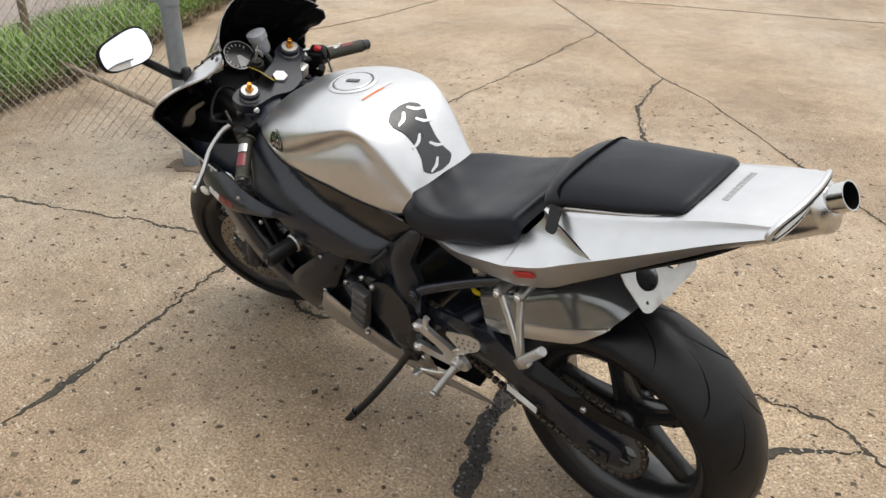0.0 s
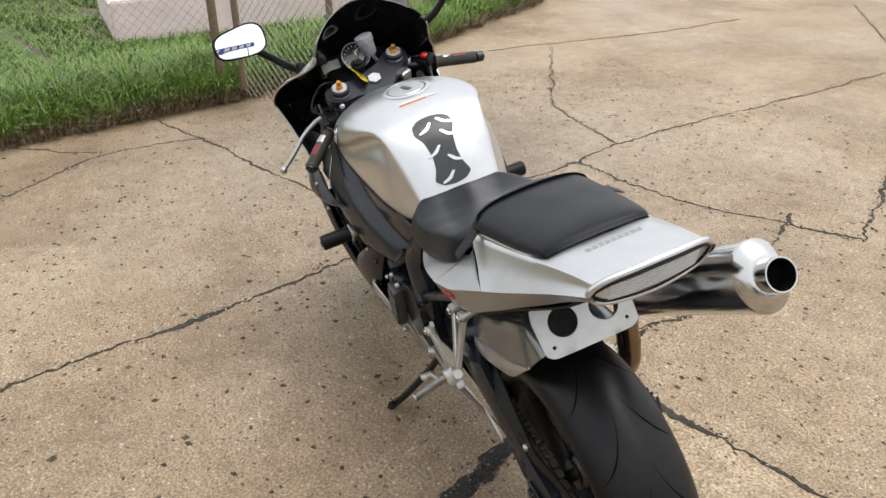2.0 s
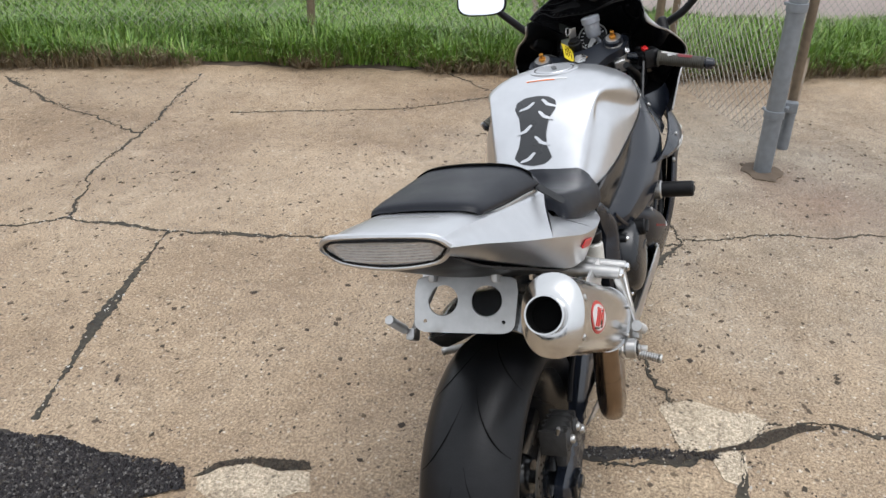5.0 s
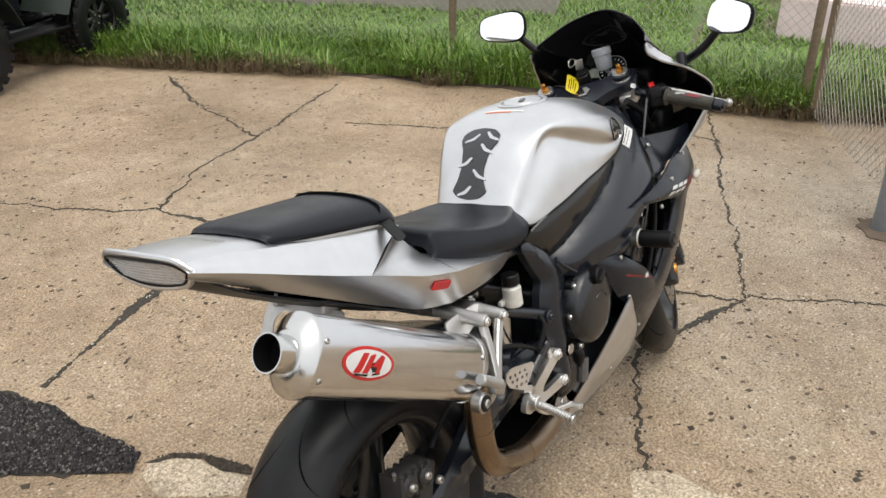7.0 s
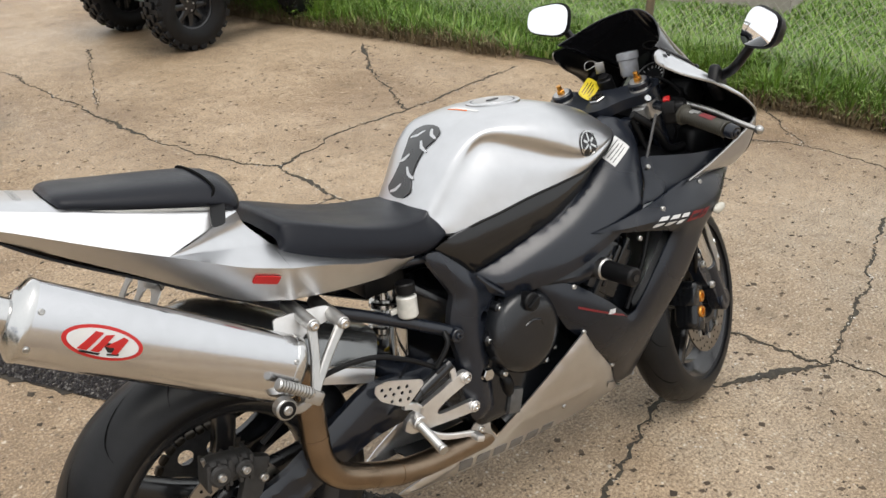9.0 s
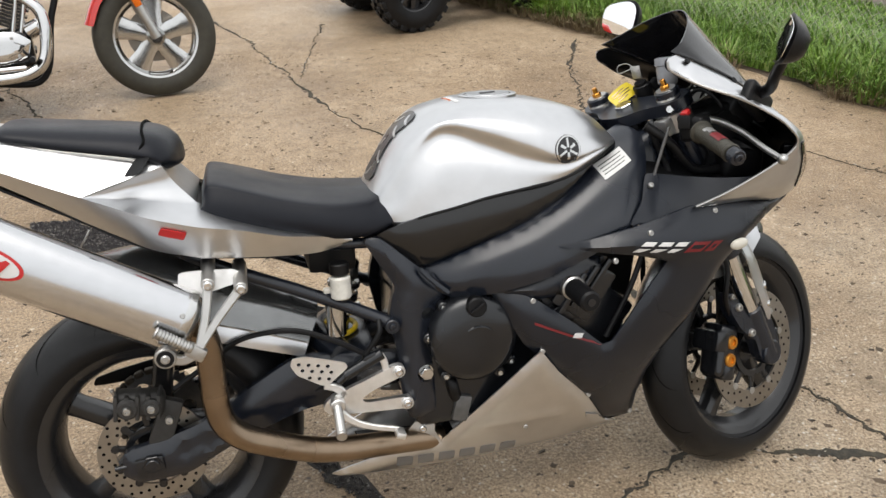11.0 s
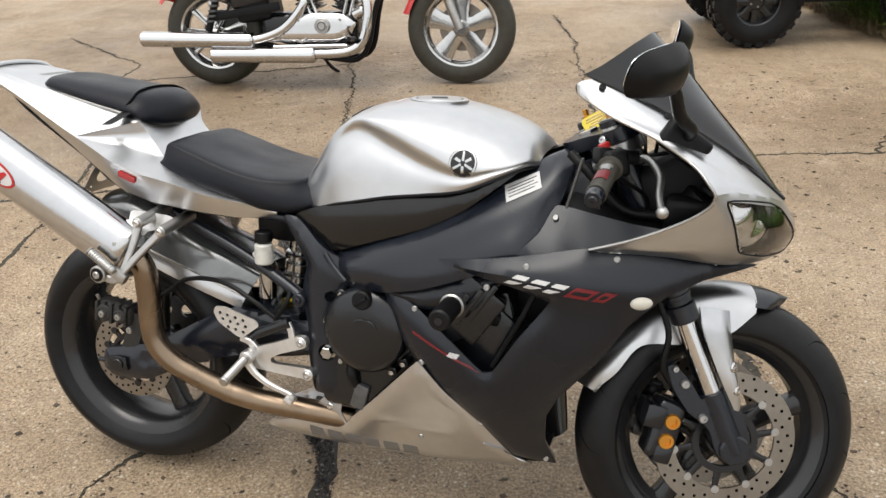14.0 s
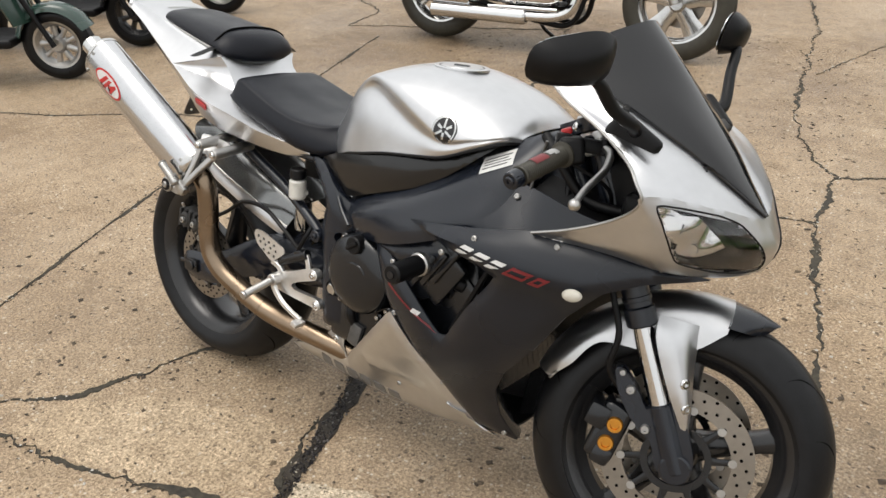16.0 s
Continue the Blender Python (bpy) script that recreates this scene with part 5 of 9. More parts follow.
# tank
TANK = [
    [(0.487, 0, 0.800), (0.525, 0, 0.868), (0.57, 0, 0.925), (0.63, 0, 0.958), (0.71, 0, 0.974), (0.79, 0, 0.974), (0.87, 0, 0.960), (0.94, 0, 0.940), (0.985, 0, 0.915), (1.008, 0, 0.885)],
    [(0.487, 0.055, 0.797), (0.525, 0.06, 0.862), (0.57, 0.070, 0.918), (0.63, 0.082, 0.952), (0.71, 0.098, 0.967), (0.79, 0.10, 0.966), (0.87, 0.092, 0.953), (0.94, 0.08, 0.934), (0.985, 0.06, 0.912), (1.008, 0.045, 0.884)],
    [(0.488, 0.085, 0.790), (0.525, 0.096, 0.845), (0.57, 0.110, 0.906), (0.63, 0.129, 0.945), (0.71, 0.152, 0.947), (0.79, 0.167, 0.933), (0.87, 0.167, 0.915), (0.94, 0.148, 0.906), (0.985, 0.112, 0.897), (1.008, 0.08, 0.881)],
    [(0.490, 0.100, 0.780), (0.525, 0.110, 0.827), (0.57, 0.122, 0.892), (0.63, 0.137, 0.935), (0.71, 0.167, 0.922), (0.79, 0.186, 0.894), (0.87, 0.191, 0.866), (0.94, 0.178, 0.872), (0.985, 0.145, 0.882), (1.008, 0.105, 0.877)],
    [(0.495, 0.106, 0.768), (0.53, 0.118, 0.803), (0.575, 0.130, 0.868), (0.63, 0.130, 0.914), (0.71, 0.153, 0.893), (0.79, 0.173, 0.864), (0.87, 0.184, 0.848), (0.94, 0.173, 0.864), (0.985, 0.148, 0.875), (1.008, 0.112, 0.873)],
    [(0.500, 0.112, 0.760), (0.535, 0.130, 0.776), (0.58, 0.146, 0.822), (0.63, 0.155, 0.856), (0.71, 0.169, 0.850), (0.79, 0.181, 0.836), (0.87, 0.188, 0.834), (0.94, 0.176, 0.858), (0.985, 0.148, 0.872), (1.008, 0.112, 0.871)],
    [(0.505, 0.114, 0.752), (0.54, 0.136, 0.750), (0.585, 0.154, 0.765), (0.635, 0.166, 0.777), (0.71, 0.177, 0.795), (0.79, 0.184, 0.808), (0.87, 0.186, 0.822), (0.94, 0.173, 0.850), (0.985, 0.146, 0.868), (1.008, 0.112, 0.869)],
]
tank_bm = rails(TANK, 60, 30, True)
tank_skin = skin_tree(tank_bm)
tank = part("fuel_tank", tank_bm, silver, bike, "silver fuel tank with sculpted knee recesses")
part("tank_seam", both_sides(lambda s: tube([(x, s * (y + 0.001), z - 0.002) for x, y, z in TANK[6]], 0.003, 40, 6)), black_plastic, tank)
PAD = [(-0.048, 0.135), (-0.03, 0.148), (0.0, 0.152), (0.03, 0.148), (0.048, 0.135), (0.05, 0.115), (0.036, 0.09), (0.03, 0.05), (0.034, 0.02), (0.046, -0.005), (0.028, -0.02), (0.0, -0.024), (-0.028, -0.02), (-0.046, -0.005), (-0.034, 0.02), (-0.03, 0.05), (-0.036, 0.09), (-0.05, 0.115)]
pad_u, pad_v = (0, -1, 0), (0.63, 0, 0.777)
pad_mat = mat("tank_pad", (0.025, 0.026, 0.028), 0.35, 0.0, 0.1, 60, bump=0.05)
pad = part("tank_pad", decal(PAD, (0.508, 0.008, 0.832), pad_u, pad_v, tank_skin, 0.003, 0.01), pad_mat, tank, "black rubber tank pad with silver flame cut-outs")
for k, (a0, b0, sg) in enumerate(((-0.012, 0.118, 1), (0.02, 0.092, -1), (-0.014, 0.058, 1), (0.014, 0.03, -1), (-0.004, -0.008, 1), (0.024, 0.125, -1))):
    swirl = [(a0 - sg * 0.026, b0 - 0.004), (a0 - sg * 0.008, b0 + 0.003), (a0 + sg * 0.006, b0 + 0.016), (a0 + sg * 0.012, b0 + 0.014), (a0 - sg * 0.002, b0 - 0.003), (a0 - sg * 0.026, b0 - 0.009)]
    part("pad_cutout", decal(swirl, (0.508, 0.008, 0.832), pad_u, pad_v, tank_skin, 0.0036, 0.006), silver, pad)
cap = part("filler_cap", moved(lathe([(-0.004, 0.062), (0.001, 0.062), (0.0022, 0.060), (0.0022, 0.052), (0.0012, 0.051), (0.0012, 0.047), (0.003, 0.045), (0.003, 0.001)], 48, "Z"), (0.765, 0, 0.9748)), silver, tank, "round silver filler cap")
part("cap_ring", moved(merge(lathe([(0.001, 0.051), (0.0019, 0.051), (0.0019, 0.0475), (0.001, 0.0475)], 40, "Z", closed=True), block((0.034, 0.012, 0.003), (0, 0, 0.004), (0, 0, 20), 0.001)), (0.765, 0, 0.9748)), engine_grey, cap)
part("warning_sticker", decal([(-0.05, -0.004), (0.05, -0.004), (0.05, 0.004), (-0.05, 0.004)], (0.685, 0.0, 0.97), (0, -1, 0), (1, 0, 0), tank_skin, 0.001, 0.01, 0), white_decal, tank, "narrow white warning sticker")
part("sticker_stripe", decal([(-0.05, -0.009), (0.02, -0.009), (0.02, -0.005), (-0.05, -0.005)], (0.685, 0.0, 0.97), (0, -1, 0), (1, 0, 0), tank_skin, 0.001, 0.01, 0), orange_lens, tank)
for s in (1, -1):
    o, u, v = (0.872, s * 0.19, 0.876), (-s, 0, 0), (0, 0, 1)
    badge = part("tank_badge", decal(disc_outline(0.0275, 32), o, u, v, tank_skin, 0.0022, 0.008, 0), gloss_black, tank, "round black and silver emblem")
    part("badge_ring", decal(disc_outline(0.0265, 32), o, u, v, tank_skin, 0.003, 0.008, 0, (disc_outline(0.0235, 32),)), alu, badge)
    for k in range(3):
        a = math.pi / 2 + k * 2 * math.pi / 3
        ray_line = [(math.cos(a + q) * r, math.sin(a + q) * r) for q, r in ((-0.10, 0.022), (-0.5, 0.0045), (0.5, 0.0045), (0.10, 0.022))]
        part("badge_ray", decal(ray_line, o, u, v, tank_skin, 0.003, 0.006, 0), alu, badge)
        a += math.pi / 3
        ray_line = [(math.cos(a + q) * r, math.sin(a + q) * r) for q, r in ((-0.16, 0.018), (-0.4, 0.006), (0.4, 0.006), (0.16, 0.018))]
        part("badge_ray", decal(ray_line, o, u, v, tank_skin, 0.003, 0.006, 0), alu, badge)

# airbox cover under the tank, frame spars, pivot plates
def spread(anchors):
    """Half width over (x, z), as a smooth sheet through a few known widths."""
    a = np.array(anchors)
    terms = lambda x, z: [1, x, z, x * x, x * z, z * z]
    fit = np.linalg.lstsq(np.array([terms(x, z) for x, z, _ in a]), a[:, 2], rcond=None)[0]
    return lambda x, z: float(np.dot(fit, terms(x, z)))


spar_y = spread([(0.55, 0.65, 0.152), (0.675, 0.69, 0.17), (0.786, 0.73, 0.182), (0.862, 0.77, 0.19), (0.96, 0.845, 0.165), (1.06, 0.895, 0.125), (0.62, 0.60, 0.165), (0.70, 0.60, 0.178), (0.84, 0.66, 0.2), (1.05, 0.78, 0.165), (0.99, 0.715, 0.19)])
satin_black = mat("satin_black", (0.007, 0.007, 0.0075), 0.2, 0.0, 0.15, 30)
COVER = [(0.482, 0.728), (0.54, 0.752), (0.61, 0.77), (0.732, 0.802), (0.85, 0.82), (0.885, 0.826), (0.94, 0.852), (0.99, 0.872), (0.97, 0.855), (0.87, 0.775), (0.786, 0.73), (0.675, 0.692), (0.57, 0.652), (0.52, 0.69)]
cover_roll = pillow(COVER, 0.010, 0.016)
side_cover = both_sides(lambda s: sheet(COVER, lambda u, v, side: (u, s * (spar_y(u, v) - 0.008 + cover_roll(u, v) - side * 0.006), v), 0.016))
part("tank_side_cover", side_cover, satin_black, bike, "black plastic cover below the tank")
SPAR = [(0.566, 0.652), (0.675, 0.697), (0.786, 0.733), (0.862, 0.775), (0.93, 0.828), (0.985, 0.866), (1.05, 0.897), (1.075, 0.88), (1.065, 0.82), (1.045, 0.775), (1.0, 0.705), (0.90, 0.66), (0.80, 0.62), (0.72, 0.598), (0.63, 0.585), (0.585, 0.61)]


spar_roll = pillow(SPAR, 0.022, 0.020)


def spar(s):
    def place(u, v, side):
        mid = 0.635 + 0.50 * (u - 0.64)
        ridge = 0.008 * math.exp(-((v - mid) / 0.03) ** 2) - 0.42 * (v - mid)
        return (u, s * (spar_y(u, v) + ridge + spar_roll(u, v) + 0.006 - side * 0.05), v)
    return sheet(SPAR, place, 0.014)


for s in (1, -1):
    bms = spar(s)
    sskin = skin_tree(bms)
    sp = part("frame_spar", bms, frame_black, bike, "dark grey aluminium frame spar")
    if s < 0:
        o, u, v = (0.985, -0.168, 0.832), (0.9, 0, 0.44), (-0.44, 0, 0.9)
        stick = part("warning_label", decal([(-0.036, -0.014), (0.036, -0.014), (0.036, 0.014), (-0.036, 0.014)], o, u, v, sskin, 0.0014, 0.012, 0), white_decal, sp, "small white printed warning label")
        for k in range(4):
            part("label_print", decal([(-0.030, 0.0072 - k * 0.005), (0.030 - 0.006 * (k % 2), 0.0072 - k * 0.005), (0.030 - 0.006 * (k % 2), 0.0085 - k * 0.005), (-0.030, 0.0085 - k * 0.005)], o, u, v, sskin, 0.0020, 0.012, 0), engine_grey, stick)
part("frame_seam", both_sides(lambda s: tube([(0.565, s * 0.158, 0.655), (0.585, s * 0.166, 0.632), (0.618, s * 0.176, 0.603)], 0.005, 12, 8)), frame_black, bike)
PIVOT_PLATE = [(0.452, 0.725), (0.49, 0.725), (0.565, 0.655), (0.60, 0.635), (0.635, 0.60), (0.62, 0.575), (0.598, 0.54), (0.59, 0.49), (0.598, 0.42), (0.60, 0.32), (0.525, 0.32), (0.512, 0.40), (0.513, 0.47), (0.497, 0.545), (0.505, 0.59), (0.515, 0.62)]
pivot_roll = pillow(PIVOT_PLATE, 0.016, 0.014)
part("pivot_plate", both_sides(lambda s: merge(sheet(PIVOT_PLATE, lambda u, v, side: (u, s * (0.154 + 0.012 * math.exp(-((u - 0.545) / 0.03) ** 2) + (pivot_roll(u, v) if side == 0 else -0.035)), v), 0.012, (disc_outline(0.013, 18, (0.575, 0.557)), disc_outline(0.020, 20, (0.566, 0.427)),)))), frame_black, bike, "dark frame pivot plate")
part("pivot_nut", both_sides(lambda s: merge(rod((0.566, s * 0.130, 0.427), (0.566, s * 0.156, 0.427), 0.0175, seg=26), rod((0.566, s * 0.156, 0.427), (0.566, s * 0.170, 0.427), 0.0145, seg=6, bevel=0.0015))), alu, bike, "bright hexagonal swingarm pivot nut")
part("subframe", both_sides(lambda s: merge(tube([(0.502, s * 0.150, 0.540), (0.470, s * 0.138, 0.559), (0.34, s * 0.118, 0.62), (0.16, s * 0.115, 0.705), (0.0, s * 0.10, 0.80)], 0.0130, 20, 12), rod((0.500, s * 0.146, 0.541), (0.500, s * 0.166, 0.541), 0.015, seg=20, bevel=0.002), bolt((0.500, s * 0.166, 0.541), (0, s, 0), 0.008, 0.005), tube([(0.47, s * 0.115, 0.71), (0.25, s * 0.112, 0.73), (0.0, s * 0.10, 0.82)], 0.011, 14, 10))), frame_black, bike, "black tubular rear subframe")

# side fairings
fair_y = spread([(1.229, 0.653, 0.250), (1.354, 0.72, 0.19), (1.43, 0.715, 0.12), (1.181, 0.728, 0.247), (0.785, 0.575, 0.242), (0.80, 0.46, 0.235), (0.923, 0.324, 0.187), (0.84, 0.69, 0.225), (1.0, 0.717, 0.24), (1.06, 0.37, 0.185), (1.07, 0.21, 0.115), (0.98, 0.23, 0.14), (0.94, 0.46, 0.235), (1.15, 0.5, 0.235)])
FAIRING = [(0.836, 0.690), (0.92, 0.704), (0.997, 0.717), (1.122, 0.743), (1.28, 0.737), (1.435, 0.714), (1.335, 0.690), (1.275, 0.662), (1.209, 0.593), (1.154, 0.505), (1.085, 0.42), (1.06, 0.365), (1.055, 0.29), (1.075, 0.203), (0.985, 0.225), (0.925, 0.322), (0.841, 0.406), (0.767, 0.478), (0.73, 0.545), (0.695, 0.612),
           (0.75, 0.596), (0.80, 0.572), (0.87, 0.52), (0.935, 0.462), (0.955, 0.468), (1.005, 0.55), (1.068, 0.638), (0.99, 0.661), (0.91, 0.675)]


fair_roll = pillow(FAIRING, 0.012, 0.012)


def fairing(s, inner=0.0):
    def place(u, v, side):
        swell = 0.019 * math.exp(-((v - 0.676 + 0.05 * (u - 1.1)) / 0.040) ** 2)
        return (u, s * (fair_y(u, v) + swell - 0.008 + fair_roll(u, v) - side * 0.004 - inner), v)
    return place


for s in (1, -1):
    bmf = sheet(FAIRING, fairing(s), 0.013, (), True, 0.05)
    skin = skin_tree(bmf)
    side = part("side_fairing", bmf, charcoal, bike, "matt charcoal side fairing panel")
    if s < 0:
        # slanted lettering reduced to plain bars
        for k, (x0, w, m) in enumerate(((0.980, 0.026, white_decal), (1.016, 0.028, white_decal), (1.053, 0.026, white_decal), (1.092, 0.042, red_decal), (1.143, 0.022, red_decal))):
            for lo, hi in ((0.0, 0.35), (0.62, 1.0)) if k < 3 else ((0.0, 0.30), (0.70, 1.0)):
                bar_shape = [(0.024 * q + e, 0.019 * q - e * 0.12) for q, e in ((lo, 0), (lo, w * (0.55 if k < 3 and lo == 0 else 1)), (hi, w), (hi, 0.002))]
                part("fairing_mark", decal(bar_shape, (x0, -0.26, 0.671 - (x0 - 0.985) * 0.12), (1, 0, 0), (0, 0, 1), skin, 0.0012, 0.012, 0), m, side)
            if k >= 3:
                for e in (0.0, w - 0.006):
                    part("fairing_mark", decal([(e, -e * 0.12), (e + 0.006, -e * 0.12), (e + 0.030, 0.019 - e * 0.12), (e + 0.024, 0.019 - e * 0.12)], (x0, -0.26, 0.671 - (x0 - 0.985) * 0.12), (1, 0, 0), (0, 0, 1), skin, 0.0013, 0.012, 0), m, side)
        part("fairing_mark", decal([(0, 0), (0.145, -0.065), (0.145, -0.069), (0, -0.006)], (0.785, -0.245, 0.532), (1, 0, 0), (0, 0, 1), skin, 0.001, 0.02, 0), red_decal, side)
        part("fairing_mark", decal([(0, 0), (0.02, -0.004), (0.026, 0.005), (0.006, 0.009)], (0.862, -0.245, 0.492), (1, 0, 0), (0, 0, 1), skin, 0.0012, 0.01, 0), white_decal, side)
    else:
        for k, (x0, w, m) in enumerate(((1.165, 0.030, white_decal), (1.130, 0.030, white_decal), (1.092, 0.034, red_decal), (1.055, 0.032, red_decal))):
            part("fairing_mark", decal([(0, 0), (w, w * 0.1), (w - 0.016, 0.024), (-0.016, 0.022)], (x0, 0.26, 0.665), (1, 0, 0), (0, 0, 1), skin, 0.0012, 0.012, 0.04), m, side)
    lens = ball(1.0, (0, 0, 0), (0.0205, 0.009, 0.0120), 24)
    lens.transform(Matrix.Translation((1.232, s * 0.246, 0.654)) @ Matrix.Rotation(radians(-12), 4, "Y"))
    part("marker_lens", lens, amber_white, side, "cloudy oval marker lens")
    for x, z in ((1.181, 0.728), (1.354, 0.722), (1.02, 0.705), (0.785, 0.575), (0.803, 0.462), (0.923, 0.325), (1.055, 0.23), (0.945, 0.655)):
        part("fairing_bolt", bolt(Vector(fairing(s)(x, z, 0)), (0, s, 0.1), 0.0062, 0.0035), alu_satin, side)
    lip = [Vector(fairing(s)(x, z, 1)) for x, z in ((1.209, 0.593), (1.154, 0.505), (1.085, 0.42), (1.06, 0.365), (1.055, 0.29), (1.072, 0.206))]
    part("duct_panel", rails([lip, [q + Vector((-0.012, -s * 0.035, 0)) for q in lip], [q + Vector((-0.05, -s * 0.075, 0.0)) for q in lip]], 20, 6, False, 0.002), satin_black, side, "glossy black inner duct panel")
    # belly pan side
    BELLY = [(0.797, 0.468), (0.74, 0.405), (0.68, 0.338), (0.615, 0.268), (0.597, 0.244), (0.540, 0.240), (0.480, 0.228), (0.40, 0.200), (0.355, 0.180), (0.375, 0.170), (0.55, 0.168), (0.70, 0.172), (0.87, 0.182), (1.03, 0.205), (0.985, 0.226), (0.925, 0.318), (0.845, 0.402)]
    belly_y = spread([(0.797, 0.468, 0.232), (0.784, 0.257, 0.14), (0.61, 0.268, 0.155), (0.40, 0.19, 0.095), (0.70, 0.175, 0.108), (0.90, 0.19, 0.108), (0.925, 0.318, 0.183), (1.03, 0.21, 0.11), (0.845, 0.40, 0.208), (0.57, 0.31, 0.16)])

    belly_roll = pillow(BELLY, 0.010, 0.010)

    def belly_place(u, v, side_):
        rib = 0.006 * math.exp(-((v - 0.285) / 0.012) ** 2) if 0.68 < u < 0.86 else 0
        return (u, s * (belly_y(u, v) + rib + 0.003 + belly_roll(u, v) - side_ * 0.004), v)
    bmb = sheet(BELLY, belly_place, 0.013, (), True, 0.05)
    bskin = skin_tree(bmb)
    belly = part("belly_pan", bmb, silver, bike, "silver belly pan with dark printed marks")
    for k in range(6):
        x = 0.497 + k * 0.047
        shape = [(0, 0), (0.036, 0), (0.036, 0.034), (0, 0.034)]
        part("belly_mark", decal(shape if s < 0 else [(a, b) for a, b in shape], (x, s * belly_y(x, 0.185), 0.187), (1, 0, 0), (0, s * 0.45, 0.9), bskin, 0.001, 0.012, 0.05), grey_decal, belly)
    flap = part("exhaust_bracket", sheet([(0.505, 0.262), (0.540, 0.300), (0.586, 0.304), (0.582, 0.272), (0.600, 0.240), (0.560, 0.252)], lambda u, v, q: (u, s * (0.131 - 0.10 * max(0, v - 0.27) - q * 0.003), v), 0.02, (), True, 0.06), alu_satin, belly, "bright pressed metal bracket")
    part("bracket_bolt", bolt((0.557, s * 0.1305, 0.281), (0, s, 0), 0.0085, 0.004), alu, flap)
    for x, z in ((0.784, 0.257),):
        part("belly_bolt", bolt(Vector(belly_place(x, z, 0)), (0, s, -0.2), 0.0062, 0.0035), alu_satin, belly)
    part("belly_vent", decal([(-0.035, 0.022), (-0.028, -0.004), (0.075, -0.03), (0.0, -0.002)], (0.96, s * 0.15, 0.25), (1, 0, 0), (0, s * 0.4, 0.9), bskin, 0.004, 0.015, 0.08), silver, belly)
    # inner panel under the bar
    part("inner_fairing", sheet([(0.985, 0.712), (1.03, 0.755), (1.052, 0.808), (1.12, 0.797), (1.20, 0.788), (1.30, 0.785), (1.26, 0.755), (1.20, 0.738), (1.125, 0.724)], lambda u, v, q: (u, s * (0.165 + (0.062 - 0.017 * min(1, max(0, (u - 1.06) / 0.06))) * min(1, max(0, (0.81 - v) / 0.09)) + 0.03 * min(1, max(0, (u - 1.1) / 0.15)) - 0.001 - q * 0.003), v), 0.02), charcoal, bike, "charcoal inner fairing panel")
    part("inner_lining", sheet([(0.80, 0.40), (1.02, 0.34), (1.05, 0.52), (1.07, 0.66), (1.07, 0.80), (0.98, 0.80), (0.86, 0.70), (0.78, 0.58)], lambda u, v, q: (u, s * (0.105 - q * 0.004), v), 0.05), black_plastic, bike)
    part("fairing_bolt", bolt((1.057, s * 0.186, 0.785), (0, s, 0.5), 0.0062, 0.0035), alu_satin, bike)
    SCOOP = [(0.70, 0.598), (0.80, 0.618), (0.90, 0.655), (0.965, 0.645), (0.90, 0.585), (0.80, 0.572)]
    scoop_roll = pillow(SCOOP, 0.012, 0.012)
    part("air_scoop", sheet(SCOOP, lambda u, v, q: (u, s * (0.198 + 0.02 * math.sin((u - 0.70) * 11) + (scoop_roll(u, v) if q == 0 else -0.012)), v), 0.012), charcoal, bike)
part("belly_floor", rails([[(0.44, 0, 0.195), (0.6, 0, 0.185), (0.85, 0, 0.19), (1.05, 0, 0.215)], [(0.43, 0.065, 0.196), (0.6, 0.068, 0.184), (0.85, 0.078, 0.190), (1.04, 0.095, 0.215)]], 20, 6, True, 0.004), black_plastic, bike)

# nose cowl, headlights, screen
SCREEN_EDGE = [(1.468, 0.003, 0.820), (1.420, 0.040, 0.864), (1.378, 0.068, 0.900), (1.335, 0.096, 0.932), (1.245, 0.136, 0.986), (1.16, 0.152, 1.025), (1.108, 0.158, 1.046)]
COCKPIT_EDGE = [(1.338, 0.271, 0.868), (1.326, 0.270, 0.886), (1.298, 0.256, 0.914), (1.232, 0.230, 0.952), (1.155, 0.199, 0.982), (1.108, 0.178, 1.006)]
cowl_rows = [
    SCREEN_EDGE,
    [(1.462, 0.055, 0.828), (1.425, 0.085, 0.862), (1.345, 0.142, 0.920), (1.255, 0.168, 0.972), (1.165, 0.170, 1.008), (1.086, 0.167, 1.040)],
    [(1.430, 0.135, 0.850), (1.395, 0.168, 0.874), (1.335, 0.200, 0.910), (1.25, 0.202, 0.956), (1.16, 0.186, 0.992), (1.082, 0.170, 1.030)],
    [(1.375, 0.225, 0.868), (1.352, 0.238, 0.888), (1.312, 0.240, 0.918), (1.24, 0.222, 0.956), (1.157, 0.195, 0.986), (1.088, 0.172, 1.019)],
    COCKPIT_EDGE,
]
COWL_FOOT = [(1.338, 0.271, 0.868), (1.334, 0.267, 0.851), (1.312, 0.260, 0.829), (1.268, 0.252, 0.801), (1.20, 0.247, 0.769), (1.130, 0.243, 0.744)]
